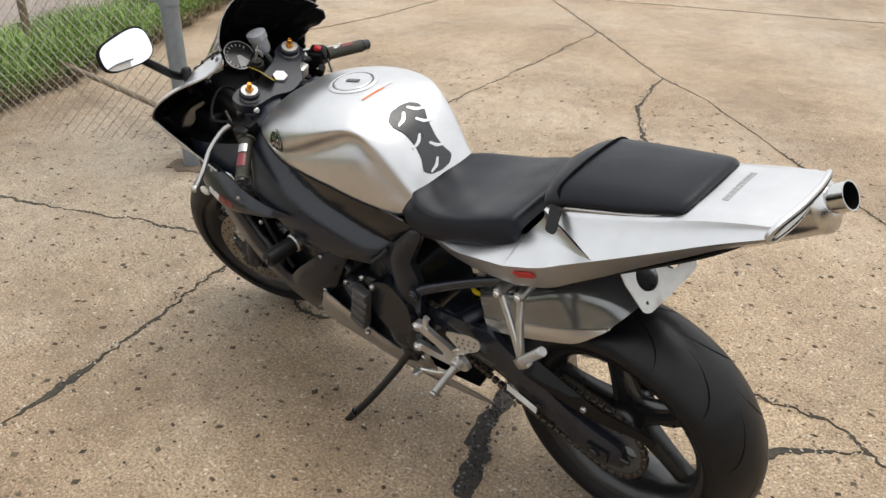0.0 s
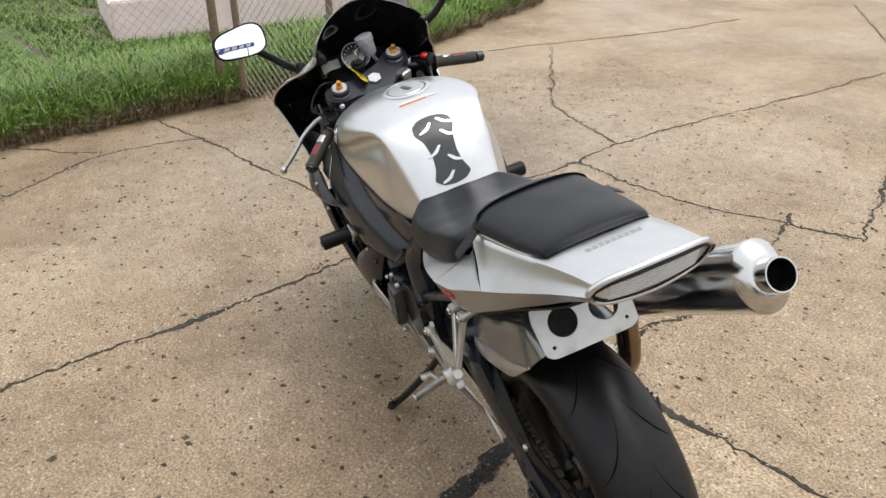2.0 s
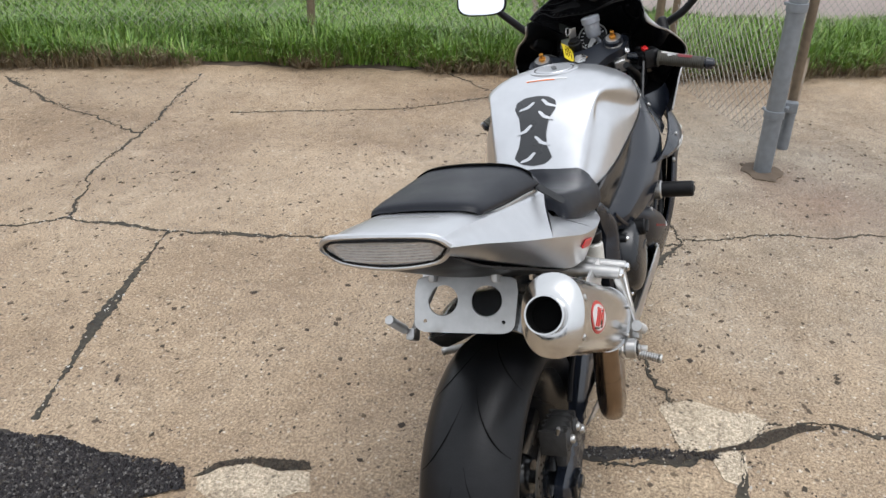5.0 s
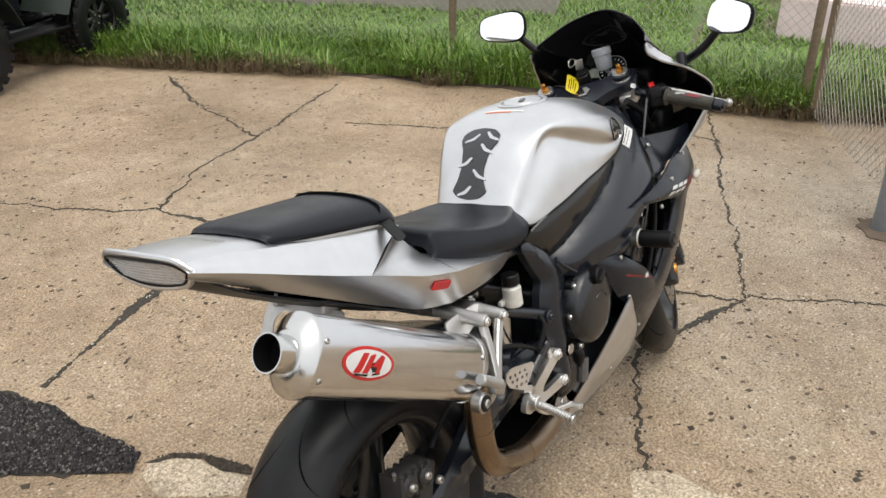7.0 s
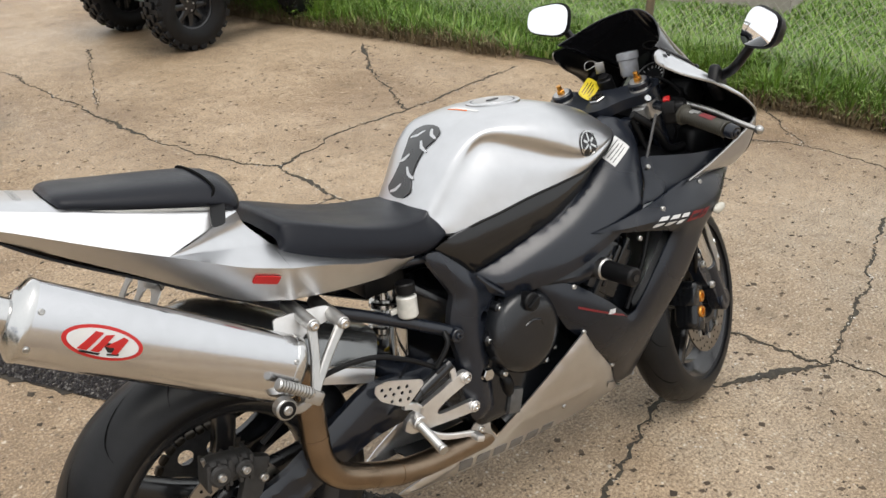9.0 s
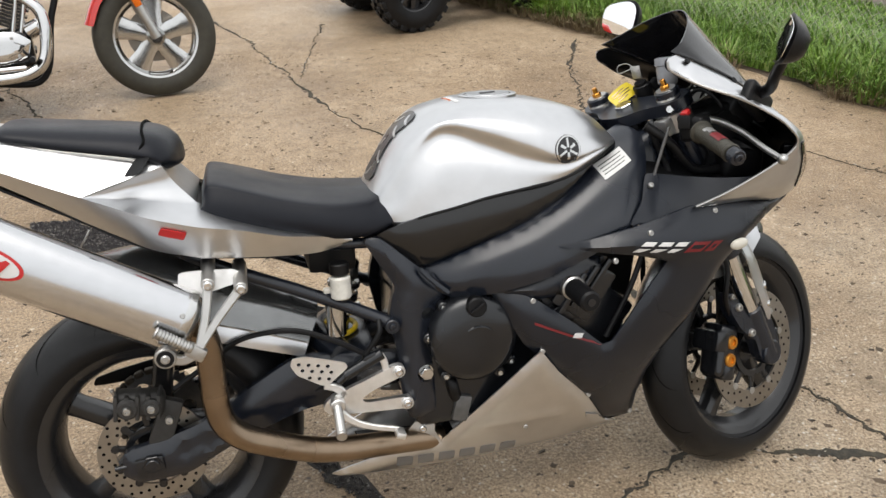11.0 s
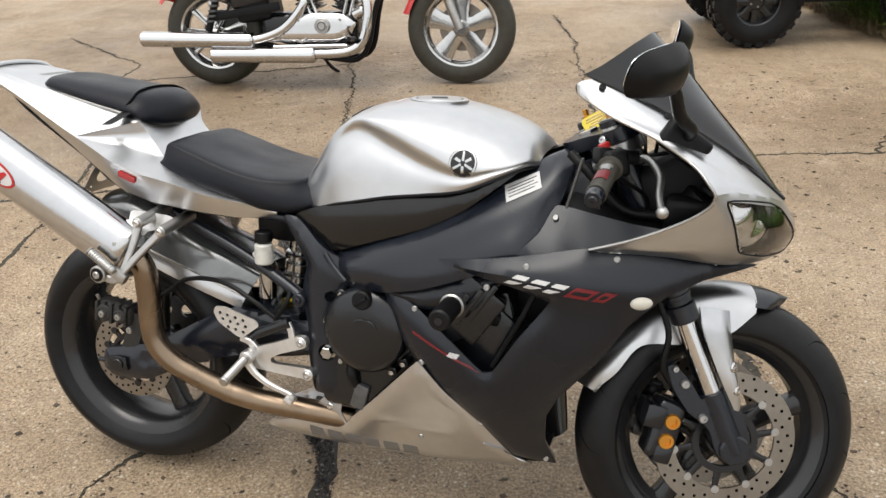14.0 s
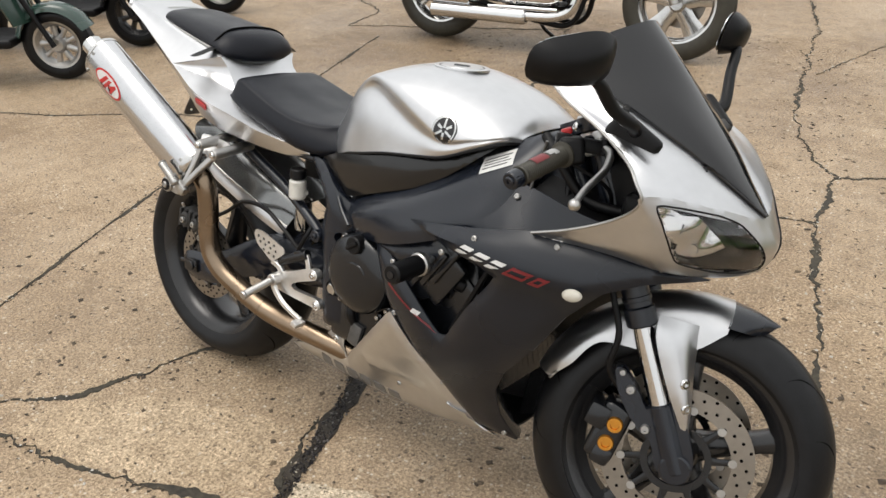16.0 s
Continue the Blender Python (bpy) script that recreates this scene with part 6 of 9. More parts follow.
LOWER = [
    [(1.468, 0, 0.820), (1.462, 0.055, 0.828), (1.430, 0.135, 0.850), (1.375, 0.225, 0.868)] + COWL_FOOT,
    [(1.496, 0, 0.775), (1.486, 0.055, 0.777), (1.458, 0.125, 0.787), (1.412, 0.194, 0.802), (1.368, 0.240, 0.815), (1.345, 0.251, 0.815), (1.315, 0.250, 0.803), (1.265, 0.243, 0.781), (1.20, 0.240, 0.760), (1.130, 0.2415, 0.743)],
    [(1.494, 0, 0.745), (1.482, 0.06, 0.745), (1.450, 0.125, 0.747), (1.408, 0.180, 0.754), (1.370, 0.215, 0.763), (1.338, 0.230, 0.766), (1.295, 0.232, 0.760), (1.245, 0.231, 0.752), (1.19, 0.233, 0.748), (1.130, 0.239, 0.742)],
    [(1.478, 0, 0.718), (1.465, 0.055, 0.718), (1.432, 0.112, 0.718), (1.385, 0.165, 0.722), (1.345, 0.190, 0.728), (1.315, 0.200, 0.733), (1.28, 0.208, 0.737), (1.235, 0.216, 0.739), (1.19, 0.223, 0.740), (1.130, 0.234, 0.740)],
    [(1.46, 0, 0.713), (1.445, 0.045, 0.712), (1.41, 0.095, 0.712), (1.37, 0.14, 0.717), (1.33, 0.165, 0.725), (1.305, 0.18, 0.729), (1.27, 0.198, 0.733), (1.225, 0.212, 0.736), (1.18, 0.225, 0.738), (1.130, 0.232, 0.739)],
]


def cowl_half(s, shrink=0.0):
    f = lambda rows: [[(x - shrink * 0.4, s * (y - shrink), z - shrink * 0.4) for x, y, z in r] for r in rows]
    return merge(rails(f(cowl_rows), 48, 30), rails(f(LOWER), 84, 32))


cowl_bm = merge(cowl_half(1), cowl_half(-1))
bmesh.ops.remove_doubles(cowl_bm, verts=cowl_bm.verts[:], dist=0.0025)
cowl_skin = skin_tree(cowl_bm)
# outline of a headlight in front view: outward, up
LAMP = [(0.254, 0.858), (0.205, 0.853), (0.140, 0.842), (0.092, 0.822), (0.058, 0.785), (0.036, 0.748), (0.034, 0.731), (0.080, 0.730), (0.140, 0.737), (0.196, 0.753), (0.214, 0.776), (0.236, 0.815)]
LAMP_LOOP = rounded(LAMP, 0.16, 2)
LAMP_RING = [(0.145 + (y - 0.145) * 0.965, 0.79 + (z - 0.79) * 0.94) for y, z in LAMP_LOOP]
BRIGHT = [(0.240, 0.851), (0.205, 0.846), (0.172, 0.842), (0.140, 0.808), (0.112, 0.768), (0.108, 0.747), (0.140, 0.743), (0.192, 0.759), (0.208, 0.778), (0.229, 0.815)]


def open_lamps(bm):
    """Cuts the two headlight openings out of a cowl skin."""
    gone = [f for f in bm.faces if f.calc_center_median().x > 1.33 and inside((abs(f.calc_center_median().y), f.calc_center_median().z), LAMP_RING)]
    bmesh.ops.delete(bm, geom=gone, context="FACES")
    return bm


def on_nose(s, y, z, back=0.0):
    """Point of the cowl's front at a place of the front view, set back along the lamp's axis."""
    hit = cowl_skin.ray_cast(Vector((2, s * y, z)), Vector((-1, 0, 0)), 1.0)[0]
    at = hit if hit else Vector((1.36, s * y, z))
    return at - Vector((0.8, s * 0.55, 0.1)) * back


open_lamps(cowl_bm)
cowl = part("nose_cowl", cowl_bm, silver, bike, "silver nose cowl round the cockpit")
part("cowl_lining", both_sides(lambda s: open_lamps(cowl_half(s, 0.006))), black_plastic, cowl, "black inside of the nose cowl")
part("cowl_edge", both_sides(lambda s: tube([(1.084, s * 0.169, 1.034), (1.088, s * 0.171, 1.019)] + [(x, s * (y - 0.002), z) for x, y, z in COCKPIT_EDGE[:0:-1] + COWL_FOOT], 0.0030, 72, 6)), alu_satin, cowl)
part("cockpit_floor", rails([[(1.10, 0, 0.86), (1.25, 0, 0.80), (1.40, 0, 0.79), (1.45, 0, 0.80)], [(1.08, 0.10, 0.82), (1.25, 0.12, 0.78), (1.37, 0.12, 0.78), (1.42, 0.08, 0.80)], [(1.06, 0.16, 0.78), (1.2, 0.20, 0.765), (1.33, 0.185, 0.77), (1.38, 0.13, 0.79)]], 16, 8, True, 0.003), black_plastic, bike, "black cockpit lining")
screen_mat = mat("smoked_screen", (0.006, 0.006, 0.007), 0.07, 0.0, 0.1, 10, rough_vary=0.03)
screen = part("windscreen", rails([[(1.470, 0, 0.824), (1.40, 0, 0.913), (1.325, 0, 0.995), (1.262, 0, 1.065), (1.200, 0, 1.128)],
                                   [(1.462, 0.012, 0.832), (1.388, 0.048, 0.916), (1.31, 0.07, 0.990), (1.235, 0.08, 1.05), (1.172, 0.085, 1.108)],
                                   [(1.454, 0.020, 0.840), (1.376, 0.072, 0.908), (1.275, 0.120, 0.977), (1.18, 0.145, 1.028), (1.125, 0.145, 1.072)],
                                   [(1.446, 0.024, 0.846), (1.362, 0.082, 0.918), (1.255, 0.136, 0.984), (1.16, 0.156, 1.026), (1.092, 0.163, 1.053)]], 30, 14, True, 0.003), screen_mat, bike, "dark smoked double-bubble windscreen")
part("screen_trim", both_sides(lambda s: tube([(x + 0.002, s * (y + 0.001), z + 0.002) for x, y, z in SCREEN_EDGE], 0.0034, 40, 8)), gloss_black, screen, "thin glossy black edge strip")


def mirror_edge(c, n, s):
    """Reach of the mirror's outline along a direction: a wide oval box, flat below and tapered outward."""
    tall = (0.046 if n > 0 else 0.042) * (1 - 0.16 * s * c * (1 if n > 0 else 0.3))
    return (abs(c / 0.078) ** 3.2 + abs(n / tall) ** 3.2) ** (-1 / 3.2)


for s in (1, -1):
    for x, y, z in ((1.376, 0.082, 0.902), (1.245, 0.146, 0.990), (1.128, 0.166, 1.036)):
        part("screen_bolt", bolt((x, s * (y + 0.004), z - 0.003), (0.35, s * 0.7, 0.6), 0.0066, 0.0015), black_plastic, screen)
    loop = LAMP_LOOP + LAMP_LOOP[:1]
    front_edge = [on_nose(s, y, z) for y, z in loop]
    bowl_edge = [on_nose(s, y, z, 0.034) for y, z in loop]
    hl = part("headlight", merge(sheet(LAMP, lambda u, v, q: on_nose(s, u, v, 0.034 + 0.002 * q), 0.010, (), True, 0.16), rails([front_edge, bowl_edge], 90, 4)), gloss_black, cowl, "dark glossy headlight with bright reflector")
    part("reflector", sheet(BRIGHT, lambda u, v, q: on_nose(s, u, v, 0.024 + 0.002 * q + 0.0035 * math.sin(v * 85 + u * 55) + 0.010 * max(0.0, 0.17 - u) / 0.06), 0.006, (), True, 0.10), chrome, hl, "chromed headlight reflector")
    glass = part("lens_glass", sheet(LAMP, lambda u, v, q: on_nose(s, u, v, -0.0012 + 0.002 * q), 0.010, (), True, 0.16), clear_glass, hl, "clear headlight lens")
    glass.visible_shadow = False
    part("lens_rim", tube([p + Vector((0.001, s * 0.0008, 0)) for p in front_edge], 0.0017, 120, 8), black_plastic, hl)
    # mirrors
    up = 0.028 if s > 0 else 0.0
    base, head = Vector((1.282, s * (0.178 if s > 0 else 0.192), 0.958)), Vector((1.226, s * (0.335 if s > 0 else 0.345), 1.073 + up))
    mir = part("mirror_stalk", merge(tube([base, base + Vector((0.005, s * 0.03, 0.015)), Vector((1.268, s * 0.262, 1.0 + up)), Vector((1.258, s * 0.302, 1.04 + up)), head + Vector((0.02, -s * 0.02, -0.02))], 0.0125, 22, 12, 0.010), block((0.094, 0.028, 0.058), base + Vector((-0.004, -s * 0.003, -0.014)), (0, 34, -s * 25), 0.013, 3)), black_plastic, bike, "black mirror stalk")
    shell = ball(1.0, (0, 0, 0), (1, 1, 1), 36)
    for v in shell.verts:
        t_ = math.atan2(v.co.z, v.co.y)
        rad = math.hypot(v.co.y, v.co.z)
        c_, n_ = math.cos(t_), math.sin(t_)
        edge = mirror_edge(c_, n_, s)
        x_ = (1 - rad ** 2.6) if v.co.x > 0 else -0.10 * (1 - rad ** 4)
        v.co = Vector((0.038 * x_, c_ * edge * rad ** 0.8, n_ * edge * rad ** 0.8))
    face_way = Vector((-0.96, -0.144, 0.194) if s > 0 else (-0.85, 0.43, 0.34)).normalized()
    across_way = Vector((0, 0.98, 0.02 if s > 0 else 0.2))
    side_way = across_way - face_way * face_way.dot(across_way)
    side_way.normalize()
    turn = Matrix.Translation(head) @ Matrix((-face_way, side_way, (-face_way).cross(side_way))).transposed().to_4x4()
    shell.transform(turn)
    part("mirror_shell", shell, black_plastic, mir, "black rounded mirror housing")
    face = [(math.cos(q) * mirror_edge(math.cos(q), math.sin(q), s) * 0.915, math.sin(q) * mirror_edge(math.cos(q), math.sin(q), s) * 0.905) for q in [2 * math.pi * k / 40 for k in range(40)]]
    fb = sheet(face, lambda u, v, q: (-0.0046 - 0.001 + q * 0.001 - 0.010 * (1 - (u / 0.07) ** 2 * 0.5 - (v / 0.041) ** 2 * 0.5) * 0.35, u, v), 0.02, (), True, 0)
    fb.transform(turn)
    part("mirror_glass", fb, mirror_mat, mir, "mirror glass")

# instruments
part("fairing_stay", merge(block((0.17, 0.22, 0.12), (1.265, 0, 0.845), (0, -30, 0), 0.03, 3), block((0.10, 0.30, 0.07), (1.30, 0, 0.80), (0, 0, 0), 0.02, 3)), black_plastic, bike, "black fairing stay and air ducts")
dash = part("instrument_panel", merge(block((0.055, 0.22, 0.07), (1.318, 0.0, 0.905), (0, -52, 0), 0.015, 3)), black_plastic, bike, "black instrument panel")
DIAL = Matrix.Translation((1.278, -0.004, 0.944)) @ Matrix.Rotation(radians(-50), 4, "Y")
dial = lathe([(-0.02, 0.044), (0.008, 0.046), (0.013, 0.044), (0.013, 0.0395), (0.007, 0.038), (0.007, 0.0005)], 40, "Z")
dial.transform(DIAL)
counter = part("rev_counter", dial, gloss_black, dash, "round black rev counter")
ticks = []
for k in range(15):
    t_ = radians(-60 + 20 * k)
    tick = block((0.007, 0.0016 if k % 2 else 0.0028, 0.0006), (0, 0, 0), bevel=0)
    tick.transform(DIAL @ Matrix.Rotation(t_, 4, "Z") @ Matrix.Translation((0.0335, 0, 0.0078)))
    ticks.append(tick)
part("dial_tick", ticks, white_decal, counter)
bezel = lathe([(0.012, 0.0445), (0.0142, 0.0435), (0.0142, 0.0415), (0.012, 0.0405)], 40, "Z", closed=True)
bezel.transform(DIAL)
part("bezel", bezel, alu_satin, counter)
wedge = sheet([(0.004, 0.004), (-0.030, 0.016), (-0.034, -0.002), (-0.026, -0.020), (0.002, -0.006)], lambda u, v, q: DIAL @ Vector((u, v, 0.0082 - q * 0.0006)), 0.02, (), True, 0.1)
part("dial_field", wedge, faded_decal, counter)
LCD = Matrix.Translation((1.302, 0.074, 0.930)) @ Matrix.Rotation(radians(-50), 4, "Y")
case = block((0.062, 0.086, 0.030), (0, 0, -0.008), bevel=0.008, seg=3)
case.transform(LCD)
part("display_case", case, black_plastic, dash)
lcd = block((0.036, 0.058, 0.003), (0, 0, 0.0075), bevel=0.001)
lcd.transform(LCD)
part("display", lcd, lcd_grey, dash, "pale liquid crystal display")
for y_ in (-0.024, 0.0, 0.024):
    knob = rod((-0.027, y_, 0.004), (-0.027, y_, 0.010), 0.005)
    knob.transform(LCD)
    part("display_button", knob, engine_grey, dash)

# the nose stands a little to the right of the bike's middle, more so towards its top; its flanks stay
def lean_nose(ob, flank):
    for o in (ob, *ob.children_recursive):
        for v in o.data.vertices:
            inner = 1.0 if flank else min(1.0, max(0.0, (0.25 - abs(v.co.y)) / 0.10))
            v.co.y -= (0.016 if flank else min(0.026, max(0.0, 0.16 * (v.co.z - 0.72)))) * inner


for ob in list(bike.children):
    if ob.name.split(".")[0] in ("nose_cowl", "windscreen", "mirror_stalk"):
        lean_nose(ob, ob.name.startswith("mirror"))

# seats
SEAT_MID = [(0.160, 0, 0.842), (0.176, 0, 0.868), (0.235, 0, 0.853), (0.32, 0, 0.826), (0.40, 0, 0.809), (0.47, 0, 0.805), (0.505, 0, 0.808)]
SEAT_EDGE = (0.122, 0.130, 0.138, 0.143, 0.143, 0.126, 0.098)
seat_row = lambda f, drop: [(x, w * f, z - drop) for (x, _, z), w in zip(SEAT_MID, SEAT_EDGE)]
SEAT_FOOT = [(0.152, 0.140, 0.815), (0.185, 0.150, 0.800), (0.24, 0.154, 0.784), (0.32, 0.154, 0.762), (0.40, 0.156, 0.746), (0.47, 0.148, 0.742), (0.525, 0.125, 0.750)]
seat = part("rider_seat", rails([SEAT_MID, seat_row(0.34, 0.0015), seat_row(0.66, 0.003), seat_row(0.96, 0.007), seat_row(1.04, 0.018),
                                 [((a[0] + b[0]) / 2, a[1] * 0.55 + b[1] * 0.45 + 0.006, a[2] * 0.5 + b[2] * 0.5) for a, b in zip(seat_row(1.04, 0.018), SEAT_FOOT)],
                                 SEAT_FOOT, [(x, y - 0.012, z - 0.012) for x, y, z in SEAT_FOOT]], 44, 30, True), seat_vinyl, bike, "black vinyl rider seat")
pill = part("pillion_seat", rails([
    [(0.109, 0, 0.880), (0.133, 0, 0.898), (0.126, 0, 0.938), (0.093, 0, 0.962), (0.030, 0, 0.972), (-0.080, 0, 0.984), (-0.165, 0, 0.993), (-0.188, 0, 0.984)],
    [(0.103, 0.05, 0.885), (0.124, 0.06, 0.898), (0.118, 0.062, 0.934), (0.088, 0.07, 0.957), (0.030, 0.072, 0.967), (-0.080, 0.068, 0.980), (-0.165, 0.065, 0.989), (-0.186, 0.062, 0.981)],
    [(0.093, 0.085, 0.888), (0.111, 0.098, 0.905), (0.107, 0.100, 0.926), (0.080, 0.105, 0.944), (0.030, 0.105, 0.954), (-0.080, 0.099, 0.969), (-0.160, 0.092, 0.980), (-0.180, 0.088, 0.975)],
    [(0.086, 0.095, 0.888), (0.097, 0.114, 0.905), (0.089, 0.120, 0.918), (0.070, 0.122, 0.926), (0.020, 0.118, 0.936), (-0.080, 0.110, 0.954), (-0.155, 0.100, 0.968), (-0.174, 0.094, 0.966)],
    [(0.083, 0.090, 0.884), (0.093, 0.105, 0.895), (0.086, 0.112, 0.904), (0.070, 0.114, 0.912), (0.020, 0.110, 0.924), (-0.080, 0.102, 0.943), (-0.155, 0.092, 0.958), (-0.172, 0.086, 0.958)]], 48, 20, True), seat_vinyl, bike, "black vinyl pillion pad")
seam_pts = [(0.051, -0.119, 0.925), (0.063, -0.114, 0.938), (0.070, -0.105, 0.950), (0.065, -0.068, 0.9655), (0.063, 0, 0.9705), (0.065, 0.068, 0.9655), (0.070, 0.105, 0.950), (0.063, 0.114, 0.938), (0.051, 0.119, 0.925)]
part("seam", tube(seam_pts, 0.0028, 40, 6), groove_black, pill)
part("seat_strap", both_sides(lambda s: sheet([(-0.013, 0.0), (0.013, 0.0), (0.010, -0.055), (-0.014, -0.058)], lambda u, v, q: (0.068 + u + v * 0.35, s * (0.119 + 0.056 * min(1, -v / 0.058) - q * 0.004), 0.924 + v * 0.45), 0.012)), black_plastic, pill, "black pillion strap end")

part("pad_trim", both_sides(lambda s: tube([(0.060, s * 0.1165, 0.916), (0.02, s * 0.114, 0.924), (-0.08, s * 0.106, 0.943), (-0.15, s * 0.096, 0.958)], 0.0032, 24, 8)), alu_satin, pill, "bright metal edge under the pad")

# tail unit
DECK = [(-0.333, 0.092, 0.999), (-0.25, 0.098, 0.983), (-0.12, 0.109, 0.950), (0.0, 0.119, 0.922), (0.097, 0.123, 0.903)]
CREASE_BACK = [(-0.333, 0.105, 0.986), (-0.25, 0.120, 0.953), (-0.17, 0.138, 0.919), (-0.10, 0.155, 0.890), (-0.043, 0.170, 0.868)]
UNDER_BACK = [(-0.332, 0.098, 0.976), (-0.25, 0.100, 0.930), (-0.17, 0.114, 0.885), (-0.10, 0.127, 0.846), (-0.043, 0.139, 0.813)]
CREASE_A = [(-0.043, 0.170, 0.868), (0.01, 0.182, 0.847), (0.07, 0.195, 0.823), (0.15, 0.201, 0.800)]
CREASE_B = [(0.15, 0.201, 0.800), (0.23, 0.193, 0.782), (0.30, 0.178, 0.760), (0.37, 0.156, 0.745), (0.437, 0.130, 0.724)]
UNDER_A = [(-0.043, 0.139, 0.813), (0.01, 0.151, 0.785), (0.07, 0.165, 0.755), (0.15, 0.172, 0.733)]
UNDER_B = [(0.15, 0.172, 0.733), (0.23, 0.166, 0.723), (0.30, 0.156, 0.715), (0.37, 0.142, 0.710), (0.437, 0.127, 0.720)]
SHELF_A = [(-0.043, 0.170, 0.868), (0.02, 0.152, 0.856), (0.08, 0.136, 0.846), (0.15, 0.118, 0.828)]
SHELF_B = [(0.15, 0.118, 0.828), (0.23, 0.135, 0.790), (0.30, 0.146, 0.766), (0.37, 0.147, 0.748), (0.437, 0.130, 0.727)]
flipped = lambda r, s: [(x, s * y, z) for x, y, z in r]
middle = lambda a, b, out=0.0, up=0.0: [((p[0] + q[0]) / 2, (p[1] + q[1]) / 2 + out, (p[2] + q[2]) / 2 + up) for p, q in zip(a, b)]
hem_of = lambda r: [(x + 0.003, y - 0.014, z - 0.003) for x, y, z in r]


def tail_half(s):
    skin = lambda rows, nu, nv: rails([flipped(r, s) for r in rows], nu, nv)
    return merge(
        skin(([(-0.346, 0, 1.006), (-0.26, 0, 0.996), (-0.13, 0, 0.968), (0.0, 0, 0.938), (0.09, 0, 0.915)], [(-0.341, 0.055, 1.004), (-0.255, 0.062, 0.993), (-0.125, 0.075, 0.964), (0.0, 0.085, 0.935), (0.093, 0.09, 0.912)], DECK), 40, 12),
        skin((DECK, middle(DECK, CREASE_BACK, -0.003), CREASE_BACK), 40, 10),
        skin((CREASE_BACK, middle(CREASE_BACK, UNDER_BACK, 0.001), UNDER_BACK), 40, 6),
        skin((CREASE_A, middle(CREASE_A, UNDER_A, 0.001), UNDER_A), 20, 6),
        skin((CREASE_B, middle(CREASE_B, UNDER_B, 0.001), UNDER_B), 24, 6),
        skin((SHELF_A, middle(SHELF_A, CREASE_A, 0, 0.0), CREASE_A), 20, 8),
        skin((SHELF_B, middle(SHELF_B, CREASE_B, 0, 0.001), CREASE_B), 24, 8),
        skin(([(-0.043, 0.170, 0.868), (0.004, 0.155, 0.878), (0.05, 0.139, 0.891), (0.097, 0.123, 0.903)], [(-0.043, 0.170, 0.868), (0.01, 0.150, 0.868), (0.06, 0.128, 0.870), (0.112, 0.110, 0.872)], SHELF_A), 20, 8),
        skin((UNDER_BACK, hem_of(UNDER_BACK)), 40, 3), skin((UNDER_A, hem_of(UNDER_A)), 20, 3), skin((UNDER_B, hem_of(UNDER_B)), 24, 3),
        skin(([(0.09, 0, 0.915), (0.11, 0, 0.87), (0.15, 0, 0.83)], [(0.097, 0.123, 0.903), (0.112, 0.110, 0.872), (0.15, 0.118, 0.828)]), 8, 4))


tail_bm = merge(tail_half(1), tail_half(-1))
bmesh.ops.remove_doubles(tail_bm, verts=tail_bm.verts[:], dist=0.0003)
tail_skin = skin_tree(tail_bm)
tail = part("tail_unit", tail_bm, silver, bike, "silver tail unit with flared sides")
for k in range(9):
    part("tail_mark", decal([(-0.0045, -0.006), (0.0035, -0.006), (0.0055, 0.006), (-0.0025, 0.006)], (-0.225, 0.045 - k * 0.0112, 0.992), (0, -1, 0), (1, 0, 0), tail_skin, 0.0008, 0.01, 0, [disc_outline(0.0018, 6, (0.0005, 0.001 - 0.002 * (k % 2)))]), faded_decal, tail, "faded grey printed mark")
for s in (1, -1):
    part("side_reflector", decal([(-0.024, -0.0065), (0.022, -0.008), (0.025, 0.007), (-0.021, 0.008)], (0.104, s * 0.20, 0.791), (1, 0, -0.28), (0, 0, 1), tail_skin, 0.004, 0.01, 0.08), bright_red, tail, "red side reflector")
lens_rib_mat = mat("lens_rib", (0.45, 0.45, 0.44), 0.15, 0.4, 0.05, 60)
LENS = [(-0.097, 0.985), (-0.078, 1.000), (-0.03, 1.0055), (0.03, 1.0055), (0.078, 1.000), (0.097, 0.985), (0.072, 0.963), (0.0, 0.956), (-0.072, 0.963)]
lens_x = lambda y, z: -0.334 - 0.012 * (1 - (y / 0.1) ** 2) + (1.0 - z) * 0.45
lens = part("tail_light", sheet(LENS, lambda u, v, q: (lens_x(u, v) + q * 0.012, u, v - 0.001), 0.014, (), True, 0.12), lens_grey, tail, "clear ribbed tail light")
part("lens_frame", tube([(lens_x(u, v) - 0.001, u, v - 0.001) for u, v in LENS + LENS[:1]], 0.0022, 60, 8), black_plastic, tail)
part("lens_lip", tube([(lens_x(u, v) + 0.003, u * 1.055, 0.981 + (v - 0.981) * 1.2) for u, v in LENS + LENS[:1]], 0.0052, 60, 8), silver, tail, "silver lip round the tail light")
for k in range(7):
    z = 0.964 + k * 0.0058
    part("lens_rib", tube([(lens_x(y, z) - 0.001, y, z) for y in (-0.074, -0.04, 0, 0.04, 0.074)], 0.0010, 16, 6), lens_rib_mat, lens)
part("undertray", rails([[(-0.318, 0, 0.957), (-0.2, 0, 0.885), (-0.05, 0, 0.80), (0.10, 0, 0.73), (0.30, 0, 0.70), (0.42, 0, 0.71)], [(-0.305, 0.085, 0.966), (-0.22, 0.100, 0.905), (-0.07, 0.125, 0.825), (0.08, 0.160, 0.752), (0.28, 0.158, 0.718), (0.42, 0.12, 0.715)]], 24, 8, True, 0.004), black_plastic, bike, "black undertray below the tail")
part("undertail_box", block((0.10, 0.13, 0.10), (0.40, 0, 0.690), (0, 0, 0), 0.012), black_plastic, bike)
